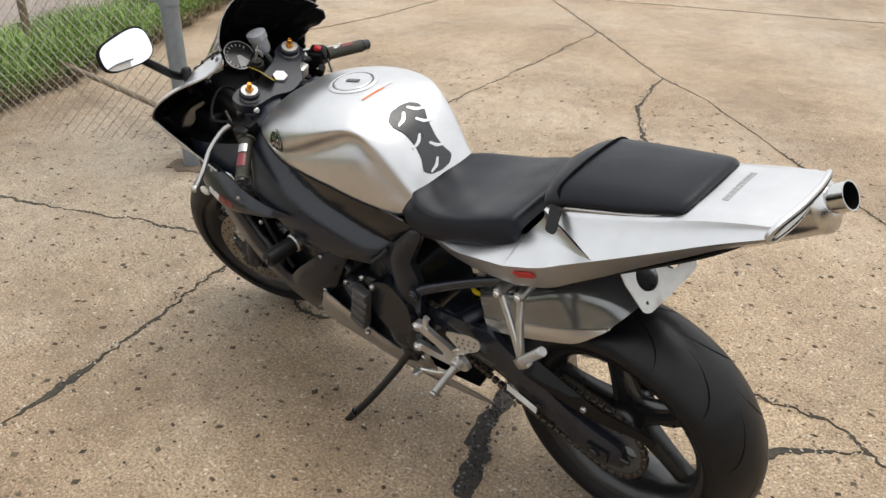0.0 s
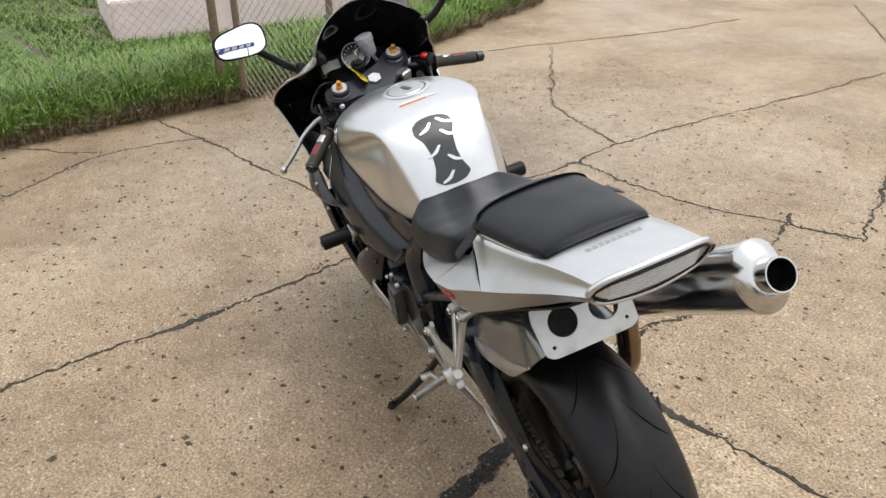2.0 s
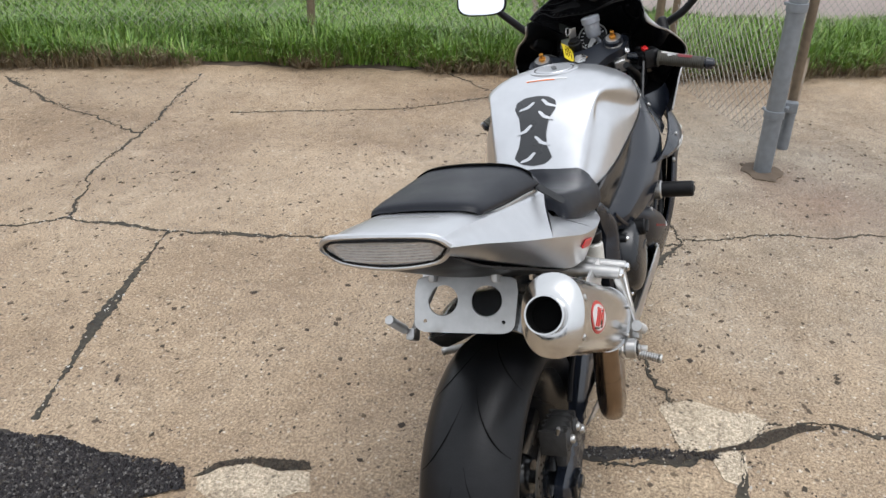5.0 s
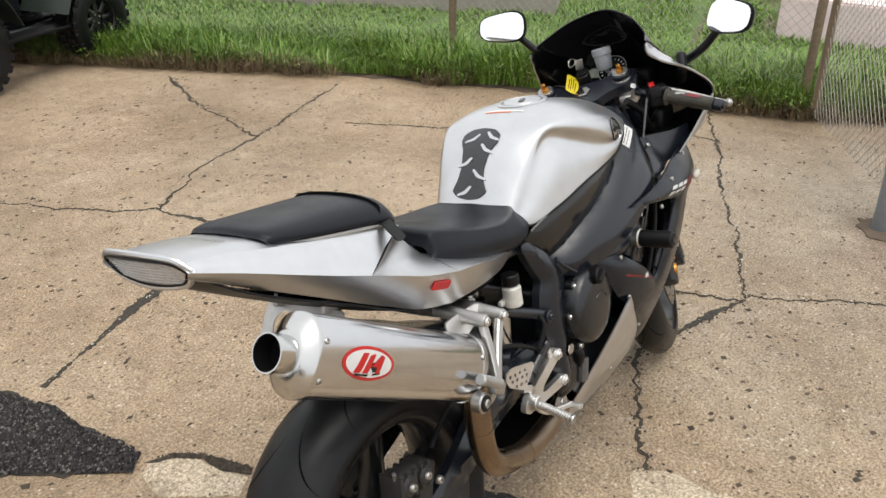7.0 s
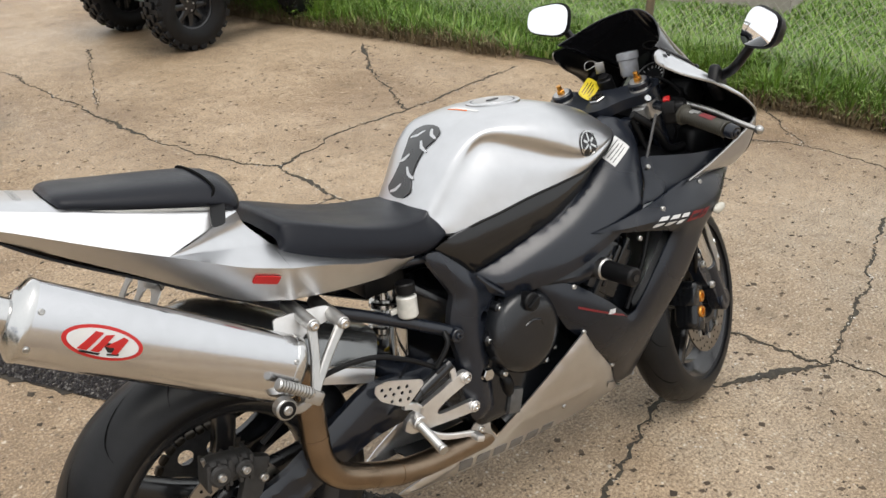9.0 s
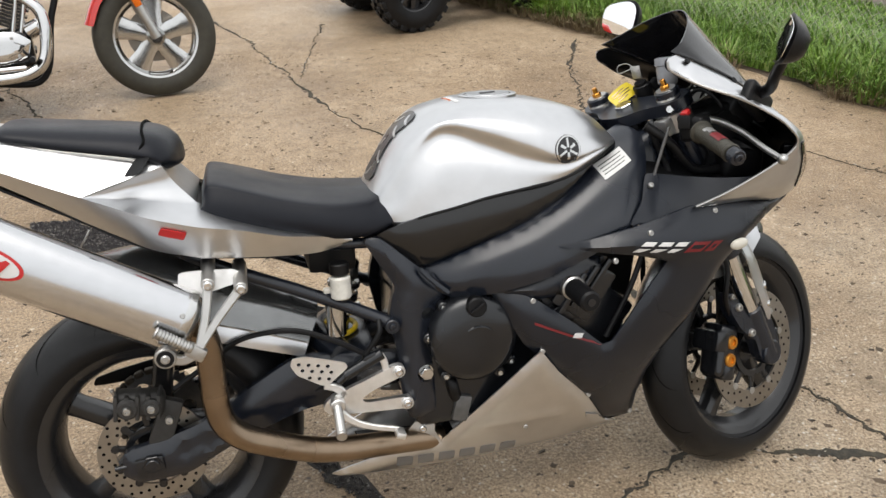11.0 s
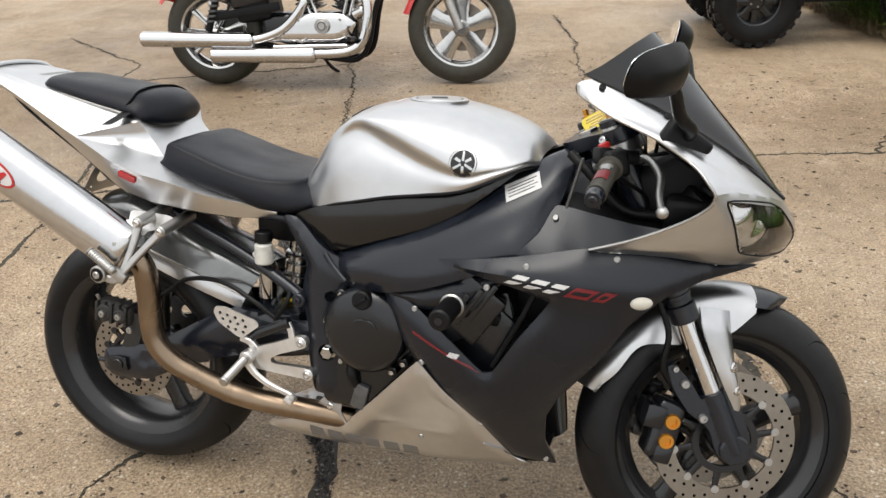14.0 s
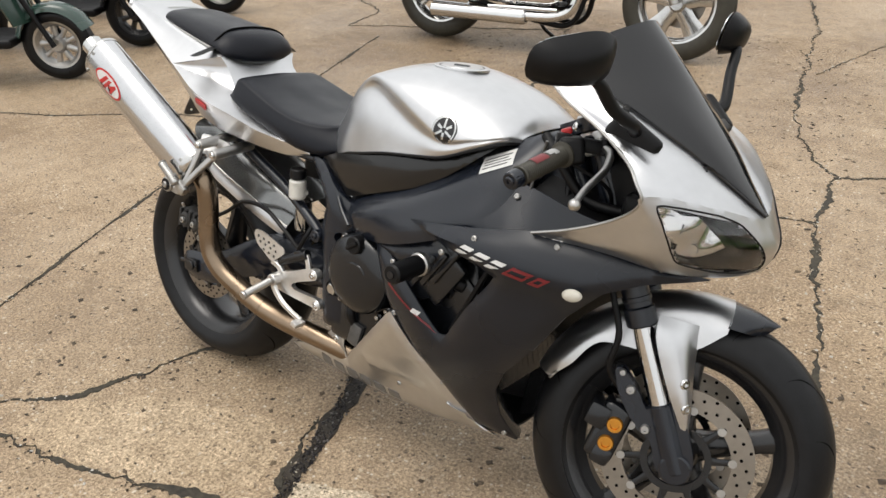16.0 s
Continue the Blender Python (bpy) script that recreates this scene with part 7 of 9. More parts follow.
PL = [(-0.096, -0.045), (-0.080, -0.056), (0.080, -0.056), (0.096, -0.045), (0.100, 0.05), (-0.100, 0.05)]
part("plate_bracket", sheet(PL, lambda u, v, q: (-0.075 + v * 0.55 + q * 0.0025, u, 0.757 + v * 0.80), 0.02, (disc_outline(0.029, 24, (-0.042, 0.004)), disc_outline(0.029, 24, (0.042, 0.004)), disc_outline(0.004, 10, (0.075, -0.035)), disc_outline(0.004, 10, (-0.075, -0.035))), True, 0.1), alu_satin, bike, "bare aluminium plate bracket with two round holes")
part("bracket_stay", both_sides(lambda s: block((0.035, 0.012, 0.03), (-0.048, s * 0.06, 0.802), (0, 25, 0), 0.004)), alu_satin, bike)
hugger_dark = mat("smoked_gloss", (0.20, 0.205, 0.205), 0.20, 0.75, 0.15, 25)
HUG_MID = [(-0.072, 0, 0.712), (0.03, 0, 0.722), (0.12, 0, 0.688), (0.20, 0, 0.646), (0.28, 0, 0.610), (0.36, 0, 0.572)]
HUG_TOP = [(-0.064, 0.078, 0.697), (0.03, 0.076, 0.700), (0.12, 0.078, 0.668), (0.20, 0.078, 0.626), (0.28, 0.076, 0.596), (0.36, 0.070, 0.560)]
HUG_CREASE = [(-0.028, 0.107, 0.654), (0.046, 0.112, 0.618), (0.12, 0.112, 0.588), (0.20, 0.111, 0.560), (0.272, 0.108, 0.532), (0.332, 0.099, 0.506)]
HUG_FOOT = [(-0.016, 0.113, 0.640), (0.05, 0.118, 0.584), (0.12, 0.118, 0.553), (0.19, 0.117, 0.527), (0.255, 0.113, 0.503), (0.320, 0.104, 0.478)]
part("rear_hugger", rails([HUG_MID, HUG_TOP, HUG_CREASE], 30, 12, True, 0.003), hugger_dark, bike, "glossy grey rear hugger")
part("hugger_side", both_sides(lambda s: rails([flipped(HUG_CREASE, s), flipped(middle(HUG_CREASE, HUG_FOOT, 0.002), s), flipped(HUG_FOOT, s)], 30, 6, False, 0.003)), silver, bike, "silver hugger flank")
part("hugger_edge", both_sides(lambda s: tube(flipped(HUG_CREASE, s), 0.0022, 40, 6)), alu_satin, bike)

# exhaust
worn_iron = mat("dusty_cast_iron", (0.028, 0.027, 0.026), 0.6, 0.3, 0.4, 70, bump=0.3, bump_scale=250)
pipe = part("exhaust_pipe", tube([(0.60, -0.10, 0.24), (0.52, -0.125, 0.258), (0.455, -0.14, 0.268), (0.388, -0.151, 0.277), (0.316, -0.165, 0.296), (0.232, -0.18, 0.334), (0.180, -0.188, 0.364), (0.150, -0.193, 0.402), (0.140, -0.195, 0.45), (0.140, -0.196, 0.52), (0.136, -0.2, 0.585), (0.112, -0.209, 0.622)], 0.0265, 60, 20), pipe_metal, bike, "heat-tinted steel exhaust pipe")
part("pipe_weld", list([tube([p, q], 0.0275, 4, 20) for p, q in (((0.322, -0.1640, 0.2940), (0.313, -0.1657, 0.2975)), ((0.1400, -0.1952, 0.462), (0.1399, -0.1952, 0.470)))]), pipe_metal, pipe)
MA, MB = Vector((0.107, -0.212, 0.624)), Vector((-0.255, -0.221, 0.836))


def can_ring(f, sy, sz, power=0.9):
    """An oval section at f along the can."""
    d = (MB - MA).normalized()
    up = Vector((0, 0, 1)) - d * d.z
    up.normalize()
    out = d.cross(up)
    c = MA + (MB - MA) * f
    pts = []
    for k in range(40):
        t = 2 * math.pi * k / 40
        a, b = math.cos(t), math.sin(t)
        pts.append(c + out * math.copysign(abs(a) ** power, a) * sy + up * math.copysign(abs(b) ** power, b) * sz)
    return pts


def skin_of(rings, closed=False):
    bm = bmesh.new()
    vr = [[bm.verts.new(q) for q in r] for r in rings]
    for a, b in zip(vr, vr[1:]):
        for k in range(len(a)):
            bm.faces.new((a[k], a[(k + 1) % len(a)], b[(k + 1) % len(a)], b[k]))
    bm.faces.new(vr[0])
    bm.faces.new(vr[-1])
    return bm


can_bm = skin_of([can_ring(f, sy, sz) for f, sy, sz in ((0.0, 0.040, 0.055), (0.0, 0.045, 0.0605), (0.03, 0.0465, 0.062), (0.5, 0.0470, 0.062), (1.05, 0.0470, 0.062), (1.062, 0.0465, 0.0615))])
can_skin = skin_tree(can_bm)
can = part("silencer", can_bm, can_metal, bike, "polished oval aluminium silencer")
part("end_cap", skin_of([can_ring(f, sy, sz, p) for f, sy, sz, p in ((1.055, 0.0478, 0.0630, 0.9), (1.072, 0.0478, 0.0630, 0.9), (1.078, 0.0465, 0.0615, 0.9), (1.115, 0.034, 0.040, 1.0), (1.122, 0.029, 0.030, 1.0))]), alu, can, "polished conical end cap")
part("front_cap", skin_of([can_ring(f, sy, sz) for f, sy, sz in ((-0.04, 0.03, 0.035), (-0.02, 0.042, 0.056), (0.0, 0.0478, 0.0633), (0.03, 0.0478, 0.0633))]), alu, can)
ax = (MB - MA).normalized()
o0, o1 = MA + (MB - MA) * 1.115, MA + (MB - MA) * 1.200
h = (o1 - o0).length
tip = lathe([(0, 0.0275), (h - 0.002, 0.0285), (h, 0.0285), (h, 0.0262), (h * 0.2, 0.025), (0, 0.025)], 36, "Z", closed=True)
tip.transform(between(o0, o1))
part("outlet", tip, alu, can, "polished round outlet")
soot = lathe([(h * 0.1, 0.0001), (h * 0.1, 0.0248), (h * 0.96, 0.0260), (h * 0.96, 0.0254), (h * 0.14, 0.0242), (h * 0.14, 0.0001)], 30, "Z")
soot.transform(between(o0, o1))
part("sooty_bore", soot, groove_black, can, "sooty black bore")
band_mid = MA + (MB - MA) * 0.81 + Vector((0, -0.05, 0))
logo_u, logo_v = Vector((0.855, 0, -0.52)), Vector((0.52, 0, 0.855))
logo = part("oval_badge", decal(disc_outline(1.0, 36, (0, 0), 0.060, 0.0255), band_mid, logo_u, logo_v, can_skin, 0.0010, 0.006, 0), bright_red, can, "red oval badge")
part("badge_field", decal(disc_outline(1.0, 36, (0, 0), 0.053, 0.0205), band_mid, logo_u, logo_v, can_skin, 0.0020, 0.006, 0), white_decal, logo)
for pts in ([(-0.034, -0.014), (-0.016, 0.015), (-0.004, 0.015), (-0.020, -0.014)], [(-0.014, -0.014), (0.000, 0.012), (0.012, 0.015), (-0.002, -0.014)], [(0.004, -0.004), (0.026, 0.014), (0.034, 0.012), (0.024, -0.013), (0.016, -0.013), (0.018, -0.004)]):
    part("badge_stroke", decal(pts, band_mid, logo_u, logo_v, can_skin, 0.0032, 0.005, 0), bright_red, logo)
for pts in ([(-0.030, -0.0185), (-0.002, -0.0185), (0.0, -0.0155), (-0.030, -0.0155)], [(0.010, -0.0165), (0.027, -0.014), (0.027, -0.0115), (0.010, -0.014)], [(-0.004, 0.002), (0.012, 0.002), (0.022, -0.010), (0.010, -0.012)]):
    part("badge_stroke", decal(pts, band_mid, logo_u, logo_v, can_skin, 0.0030, 0.005, 0), gloss_black, logo)
for f, up in ((0.0, 0.6), (0.998, 0.62), (1.085, -0.7), (0.07, -0.7)):
    q = can_skin.ray_cast(MA + (MB - MA) * f + Vector((0, -0.2, up * 0.05)), Vector((0, 1, 0)))
    part("rivet", bolt(q[0], q[1] if q[1].y < 0 else -q[1], 0.005, 0.003), alu_satin, can)

# passenger peg hangers
HANGER = {-1: ((0.156, -0.228, 0.700), (0.213, -0.229, 0.686), (0.126, -0.264, 0.588), (0.058, -0.266, 0.639)),
          1: ((0.147, 0.160, 0.698), (0.205, 0.160, 0.684), (0.119, 0.214, 0.574), (0.046, 0.214, 0.648))}
for s in (1, -1):
    lug_a, lug_b, foot, end = [Vector(q) for q in HANGER[s]]
    face = (foot - lug_a).cross(lug_b - lug_a)
    hg = part("passenger_peg_hanger", merge(flat_bar([lug_a, lug_a.lerp(foot, 0.5) + Vector((0.004, 0, 0)), foot], 0.017, 0.013, face, 12, 0.014), flat_bar([lug_b, lug_b.lerp(foot, 0.5) - Vector((0.003, 0, 0)), foot], 0.017, 0.013, face, 12, 0.014),
              flat_bar([lug_a.lerp(foot, 0.72), lug_b.lerp(foot, 0.72)], 0.020, 0.010, face, 4), block((0.036, 0.020, 0.026), foot + Vector((-0.004, 0, -0.002)), (0, 35, 0), 0.006),
              *[rod(q + Vector((0, s * 0.010, 0)), Vector((q.x, s * 0.118, q.z + 0.012)), 0.0125, 0.014, 20) for q in (lug_a, lug_b)]), alu_satin, bike, "cast aluminium passenger peg hanger")
    part("passenger_peg", knurled(foot + (end - foot) * 0.12 + Vector((0, s * 0.014, 0.004)), end + Vector((0, s * 0.012, 0)), 0.0105), alu_satin, hg, "folded knurled passenger foot peg")
    part("hanger_bolt", [bolt(q + Vector((0, s * 0.012, 0)), (0, s, 0), 0.009, 0.005) for q in (lug_a, lug_b)], chrome, hg)
mount = part("silencer_mount", merge(rod((0.069, -0.252, 0.584), (0.069, -0.274, 0.584), 0.0195, seg=26), flat_bar([(0.122, -0.258, 0.580), (0.098, -0.260, 0.572), (0.072, -0.262, 0.580)], 0.018, 0.012)), alu_satin, bike, "round rubber-bushed silencer mount")
part("mount_bush", merge(rod((0.069, -0.270, 0.584), (0.069, -0.2758, 0.584), 0.0155, seg=24)), black_plastic, mount)
part("bush_bolt", bolt((0.069, -0.276, 0.584), (0, -1, 0), 0.0085, 0.004), alu_satin, mount)

part("hanger_bracket", sheet([(0.100, 0.716), (0.205, 0.710), (0.226, 0.694), (0.224, 0.680), (0.206, 0.684), (0.150, 0.672), (0.130, 0.645), (0.104, 0.658)], lambda u, v, q: (u, -0.186 - 0.30 * max(0.0, 0.71 - v) + q * 0.004, v), 0.02, (), True, 0.12), alu_machined, bike, "pale bent metal hanger bracket")

# rider footrest plates
ARMS = [(0.512, 0.456), (0.520, 0.440), (0.510, 0.429), (0.455, 0.410), (0.430, 0.397), (0.427, 0.388), (0.438, 0.382), (0.525, 0.383), (0.534, 0.369), (0.525, 0.355), (0.385, 0.364), (0.360, 0.367), (0.345, 0.380), (0.352, 0.398), (0.372, 0.410), (0.440, 0.434), (0.498, 0.457)]


def rearset(s):
    y = s * 0.160
    return merge(plate(ARMS, min(s * 0.153, s * 0.166), max(s * 0.153, s * 0.166), (), 0.002, 0.15), flat_bar([(0.392, y, 0.405), (0.376, y, 0.424), (0.352, y, 0.432)], 0.020, 0.012, n=8, w2=0.014),
                 flat_bar([(0.480, y, 0.446), (0.478, y, 0.466), (0.470, y, 0.483)], 0.014, 0.010, n=8, w2=0.016),
                 rod((0.506, s * 0.15, 0.443), (0.506, s * 0.172, 0.443), 0.0135), rod((0.520, s * 0.15, 0.369), (0.520, s * 0.172, 0.369), 0.0135), rod((0.374, s * 0.150, 0.394), (0.374, s * 0.185, 0.392), 0.016, seg=20))


GUARD = [(0.293, 0.503), (0.288, 0.488), (0.300, 0.466), (0.345, 0.438), (0.358, 0.434), (0.402, 0.468), (0.398, 0.480), (0.320, 0.505)]
for s in (1, -1):
    rs = part("footrest_plate", rearset(s), alu_machined, bike, "machined aluminium footrest plate")
    holes = [disc_outline(0.0042, 10, (0.305 + 0.019 * i + 0.006 * (j % 2), 0.489 - 0.014 * j - 0.004 * i)) for j in range(3) for i in range(4) if not (j == 2 and i < 1)]
    part("heel_guard", sheet(GUARD, lambda u, v, q: (u, s * (0.168 - q * 0.003), v), 0.03, holes, True, 0.12), alu_machined, rs, "drilled aluminium heel guard")
    rib = [(0, 0.007)]
    for k in range(14):
        rib += [(0.006 + 0.0055 * k, 0.0105), (0.0088 + 0.0055 * k, 0.0088)]
    peg = lathe(rib + [(0.086, 0.0115), (0.09, 0.010)], 12, "Z")
    peg.transform(between((0.372, s * 0.184, 0.391), (0.368, s * 0.281, 0.370)))
    part("foot_peg", peg, alu_satin, rs, "knurled aluminium foot peg")
    part("plate_bolt", list((bolt((0.506, s * 0.172, 0.443), (0, s, 0), 0.009, 0.005), bolt((0.520, s * 0.172, 0.369), (0, s, 0), 0.009, 0.005))), chrome, rs)
    part("foot_lever", merge(flat_bar([(0.368, s * 0.178, 0.392), (0.392, s * 0.181, 0.362), (0.43, s * 0.186, 0.341), (0.492, s * 0.193, 0.326)], 0.017, 0.010, n=14, w2=0.011), block((0.020, 0.034, 0.014), (0.494, s * 0.203, 0.322), (0, 20, 0), 0.004, 2)), alu_machined, rs, "aluminium foot lever")
part("brake_cylinder", merge(rod((0.395, -0.16, 0.448), (0.475, -0.16, 0.486), 0.013), rod((0.38, -0.16, 0.435), (0.40, -0.16, 0.45), 0.009), block((0.03, 0.02, 0.02), (0.45, -0.16, 0.48), (0, -25, 0), 0.004)), engine_black, bike, "black rear brake cylinder")
part("brake_hose", tube([(0.44, -0.16, 0.487), (0.47, -0.165, 0.53), (0.475, -0.15, 0.555)], 0.0055, 12, 8), black_plastic, bike)
part("brake_hose", tube([(0.44, -0.155, 0.487), (0.38, -0.155, 0.525), (0.30, -0.145, 0.555), (0.20, -0.13, 0.545), (0.13, -0.125, 0.50), (0.06, -0.13, 0.46)], 0.0055, 30, 8), black_plastic, bike, "black rear brake hose")
part("oil_bottle", merge(rod((0.405, -0.135, 0.607), (0.405, -0.135, 0.655), 0.021, seg=22, bevel=0.004), block((0.055, 0.010, 0.012), (0.398, -0.122, 0.622), (0, 0, 0), 0.003)), cloudy_plastic, bike, "cloudy white fluid bottle")
part("bottle_cap", rod((0.405, -0.135, 0.658), (0.405, -0.135, 0.682), 0.020, seg=24), black_plastic, bike)

# swingarm, shock, chain
ARM = [(-0.062, 0.285), (-0.055, 0.335), (0.02, 0.350), (0.10, 0.372), (0.20, 0.43), (0.30, 0.485), (0.42, 0.475), (0.53, 0.462), (0.545, 0.40), (0.43, 0.378), (0.30, 0.365), (0.16, 0.315), (0.07, 0.268), (-0.03, 0.262)]
arm_roll = pillow(ARM, 0.014, 0.014)


def arm_place(s):
    def place(u, v, q):
        f = min(1, max(0, u / 0.45))
        groove = 0.006 if abs((v - 0.31) - (u * 0.24)) < 0.016 and u > 0.05 else 0
        return (u, s * (0.128 + 0.012 * (1 - f) - groove + (arm_roll(u, v) if q == 0 else -0.032)), v)
    return place


part("swingarm", merge(both_sides(lambda s: sheet(ARM, arm_place(s), 0.012)), block((0.12, 0.22, 0.10), (0.42, 0, 0.43), (0, -8, 0), 0.02), tube([(0.40, -0.11, 0.47), (0.36, 0, 0.485), (0.40, 0.11, 0.47)], 0.03, 12, 12)), frame_black, bike, "black aluminium swingarm")
part("chain_adjuster", both_sides(lambda s: merge(block((0.055, 0.012, 0.036), (-0.005, s * 0.142, 0.308), (0, -5, 0), 0.004), rod((-0.075, s * 0.125, 0.302), (-0.045, s * 0.125, 0.304), 0.006))), engine_black, bike)
rear_cal = part("rear_caliper", merge(block((0.095, 0.046, 0.050), (-0.008, -0.118, 0.437), (0, 8, 0), 0.016, 3), rod((-0.03, -0.15, 0.437), (-0.03, -0.095, 0.437), 0.022, seg=22, bevel=0.005), rod((0.015, -0.152, 0.434), (0.015, -0.095, 0.434), 0.018, seg=22, bevel=0.004), block((0.045, 0.024, 0.105), (0.034, -0.115, 0.385), (0, 22, 0), 0.008)), worn_iron, bike, "dusty grey rear brake caliper")
part("caliper_rib", [block((0.008, 0.054, 0.052), (-0.052 + 0.02 * k, -0.120, 0.440 - 0.002 * k), (0, 8, 0), 0.003) for k in range(5)], worn_iron, rear_cal)
part("caliper_bolt", [bolt((x, -0.152, z), (0, -1, 0), 0.009, 0.006) for x, z in ((-0.03, 0.437), (0.015, 0.434), (0.045, 0.405))], alu_satin, rear_cal)
part("bleed_nipple", rod((-0.05, -0.13, 0.46), (-0.054, -0.135, 0.478), 0.004), alu_satin, rear_cal)
part("chain_guard", sheet([(0.40, 0.475), (0.30, 0.47), (0.10, 0.440), (-0.08, 0.415), (-0.128, 0.404), (-0.135, 0.385), (-0.05, 0.385), (0.04, 0.385), (0.20, 0.415), (0.38, 0.44)], lambda u, v, q: (u, 0.128 - 0.012 * max(0, -u / 0.12) - 0.05 * max(0, (v - 0.425) / 0.05) - q * 0.004, v), 0.02), black_plastic, bike, "black plastic chain guard")
part("guard_bolt", bolt((0.036, 0.129, 0.405), (0, 1, 0), 0.008, 0.005), alu_satin, bike)
part("arm_sticker", sheet([(0.17, 0.315), (0.255, 0.345), (0.250, 0.368), (0.165, 0.338)], lambda u, v, q: (u, 0.1375 - q * 0.0005, v), 0.03, (), True, 0), white_decal, bike, "worn white label on the swingarm")
chain_mat = mat("chain_steel", (0.06, 0.05, 0.04), 0.5, 0.8, 0.3, 80)


def chain():
    bm = None
    loop = []
    for k in range(14):
        t = radians(90 + 180 * k / 13)
        loop.append((HUB_R.x + 0.100 * math.cos(t), HUB_R.z + 0.100 * math.sin(t)))
    for k in range(30):
        f = (k + 1) / 30
        loop.append((0.0 + 0.56 * f, 0.21 + (0.40 - 0.21) * f - 0.015 * math.sin(math.pi * f)))
        loop.insert(0, (0.0 + 0.56 * f, 0.41 + (0.47 - 0.41) * f))
    out = []
    for a, b in zip(loop, loop[1:]):
        mid = ((a[0] + b[0]) / 2, 0.101, (a[1] + b[1]) / 2)
        length = math.hypot(b[0] - a[0], b[1] - a[1])
        out.append(block((length * 0.86, 0.017, 0.014), mid, (0, -math.degrees(math.atan2(b[1] - a[1], b[0] - a[0])), 0), 0.003, 1))
    return merge(*out)


part("drive_chain", chain(), chain_mat, bike, "dark oily drive chain")
part("shock_body", merge(rod((0.40, 0.0, 0.43), (0.44, 0.0, 0.68), 0.019, seg=20), *[rod(Vector((0.40, 0, 0.43)).lerp(Vector((0.44, 0, 0.68)), f), Vector((0.40, 0, 0.43)).lerp(Vector((0.44, 0, 0.68)), f + g), r, seg=26, bevel=0.003) for f, g, r in ((0.40, 0.07, 0.036), (0.50, 0.09, 0.033), (0.62, 0.06, 0.036), (0.70, 0.16, 0.030))]), alu, bike, "ringed aluminium shock absorber")
part("shock_reservoir", rod((0.398, -0.105, 0.600), (0.392, -0.100, 0.515), 0.021, seg=24, bevel=0.004), alu, bike, "bright metal shock reservoir")
helix = [(0.403 + 0.034 * math.cos(t) + t * 0.0006, 0.034 * math.sin(t), 0.445 + t * 0.0038) for t in [k * 0.35 for k in range(46)]]
part("shock_spring", tube(helix, 0.006, 150, 8), yellow_spring, bike, "yellow shock spring")

# engine
eng = part("engine", block((0.40, 0.30, 0.22), (0.74, 0, 0.40), (0, 0, 0), 0.03, 3), engine_black, bike, "black four-cylinder engine")
part("cylinder_block", block((0.24, 0.36, 0.20), (0.88, 0, 0.52), (0, 40, 0), 0.02, 2), engine_black, eng)
part("gearbox_case", block((0.20, 0.26, 0.24), (0.62, 0, 0.48), (0, 0, 0), 0.03, 3), engine_black, eng)
part("sump", block((0.30, 0.20, 0.12), (0.76, 0, 0.26), (0, 0, 0), 0.03, 3), engine_black, eng)
cover = lathe([(0.14, 0.094), (0.185, 0.094), (0.194, 0.087), (0.201, 0.072), (0.2045, 0.050), (0.206, 0.025), (0.2065, 0.001)], 48)
bmesh.ops.scale(cover, verts=cover.verts[:], vec=(1, -1, 1))
clutch = part("clutch_cover", moved(cover, (0.665, 0.0, 0.500)), engine_black, eng, "round black clutch cover")
COVER_BOLTS = ((0.606, 0.571), (0.690, 0.603), (0.572, 0.507), (0.748, 0.432), (0.722, 0.409), (0.604, 0.418))
part("cover_boss", [rod((x, -0.13, z), (x, -0.174, z), 0.0115, seg=14, bevel=0.002) for x, z in COVER_BOLTS], engine_black, clutch)
part("cover_bolt", [bolt((x, -0.174, z), (0, -1, 0), 0.0068, 0.005) for x, z in COVER_BOLTS], alu, clutch)
part("oil_filler", merge(rod((0.667, -0.18, 0.574), (0.667, -0.213, 0.577), 0.0205, seg=28, bevel=0.003), block((0.034, 0.010, 0.008), (0.667, -0.215, 0.577), (0, -35, 0), 0.002)), black_plastic, clutch, "black oil filler cap")
part("cover_edge", tube([(0.648, -0.2045, 0.525), (0.660, -0.2055, 0.531), (0.675, -0.2055, 0.532), (0.690, -0.2055, 0.527), (0.700, -0.2050, 0.514)], 0.003, 14, 8), engine_black, clutch)
part("water_pump", merge(moved(lathe([(-0.165, 0.002), (-0.165, 0.020), (-0.160, 0.027), (-0.14, 0.030), (-0.12, 0.030)], 28), (0.656, 0.022, 0.330)), tube([(0.668, -0.14, 0.31), (0.655, -0.13, 0.29), (0.63, -0.12, 0.27)], 0.016, 12, 12), block((0.035, 0.03, 0.06), (0.64, -0.145, 0.33), (0, 15, 0), 0.006)), engine_grey, eng, "grey cast side cover")
part("sight_glass", rod((0.656, -0.140, 0.330), (0.656, -0.1455, 0.330), 0.0175, seg=24, bevel=0.002), gloss_black, eng, "round dark oil sight glass")
part("coolant_hose", tube([(0.618, -0.14, 0.405), (0.622, -0.155, 0.385), (0.628, -0.150, 0.360), (0.640, -0.135, 0.345)], 0.013, 14, 14), black_plastic, eng)
stator = moved(lathe([(0.12, 0.085), (0.172, 0.085), (0.182, 0.078), (0.186, 0.055), (0.186, 0.001)], 44), (0.80, 0, 0.42))
part("generator_cover", stator, engine_black, eng, "round black generator cover")
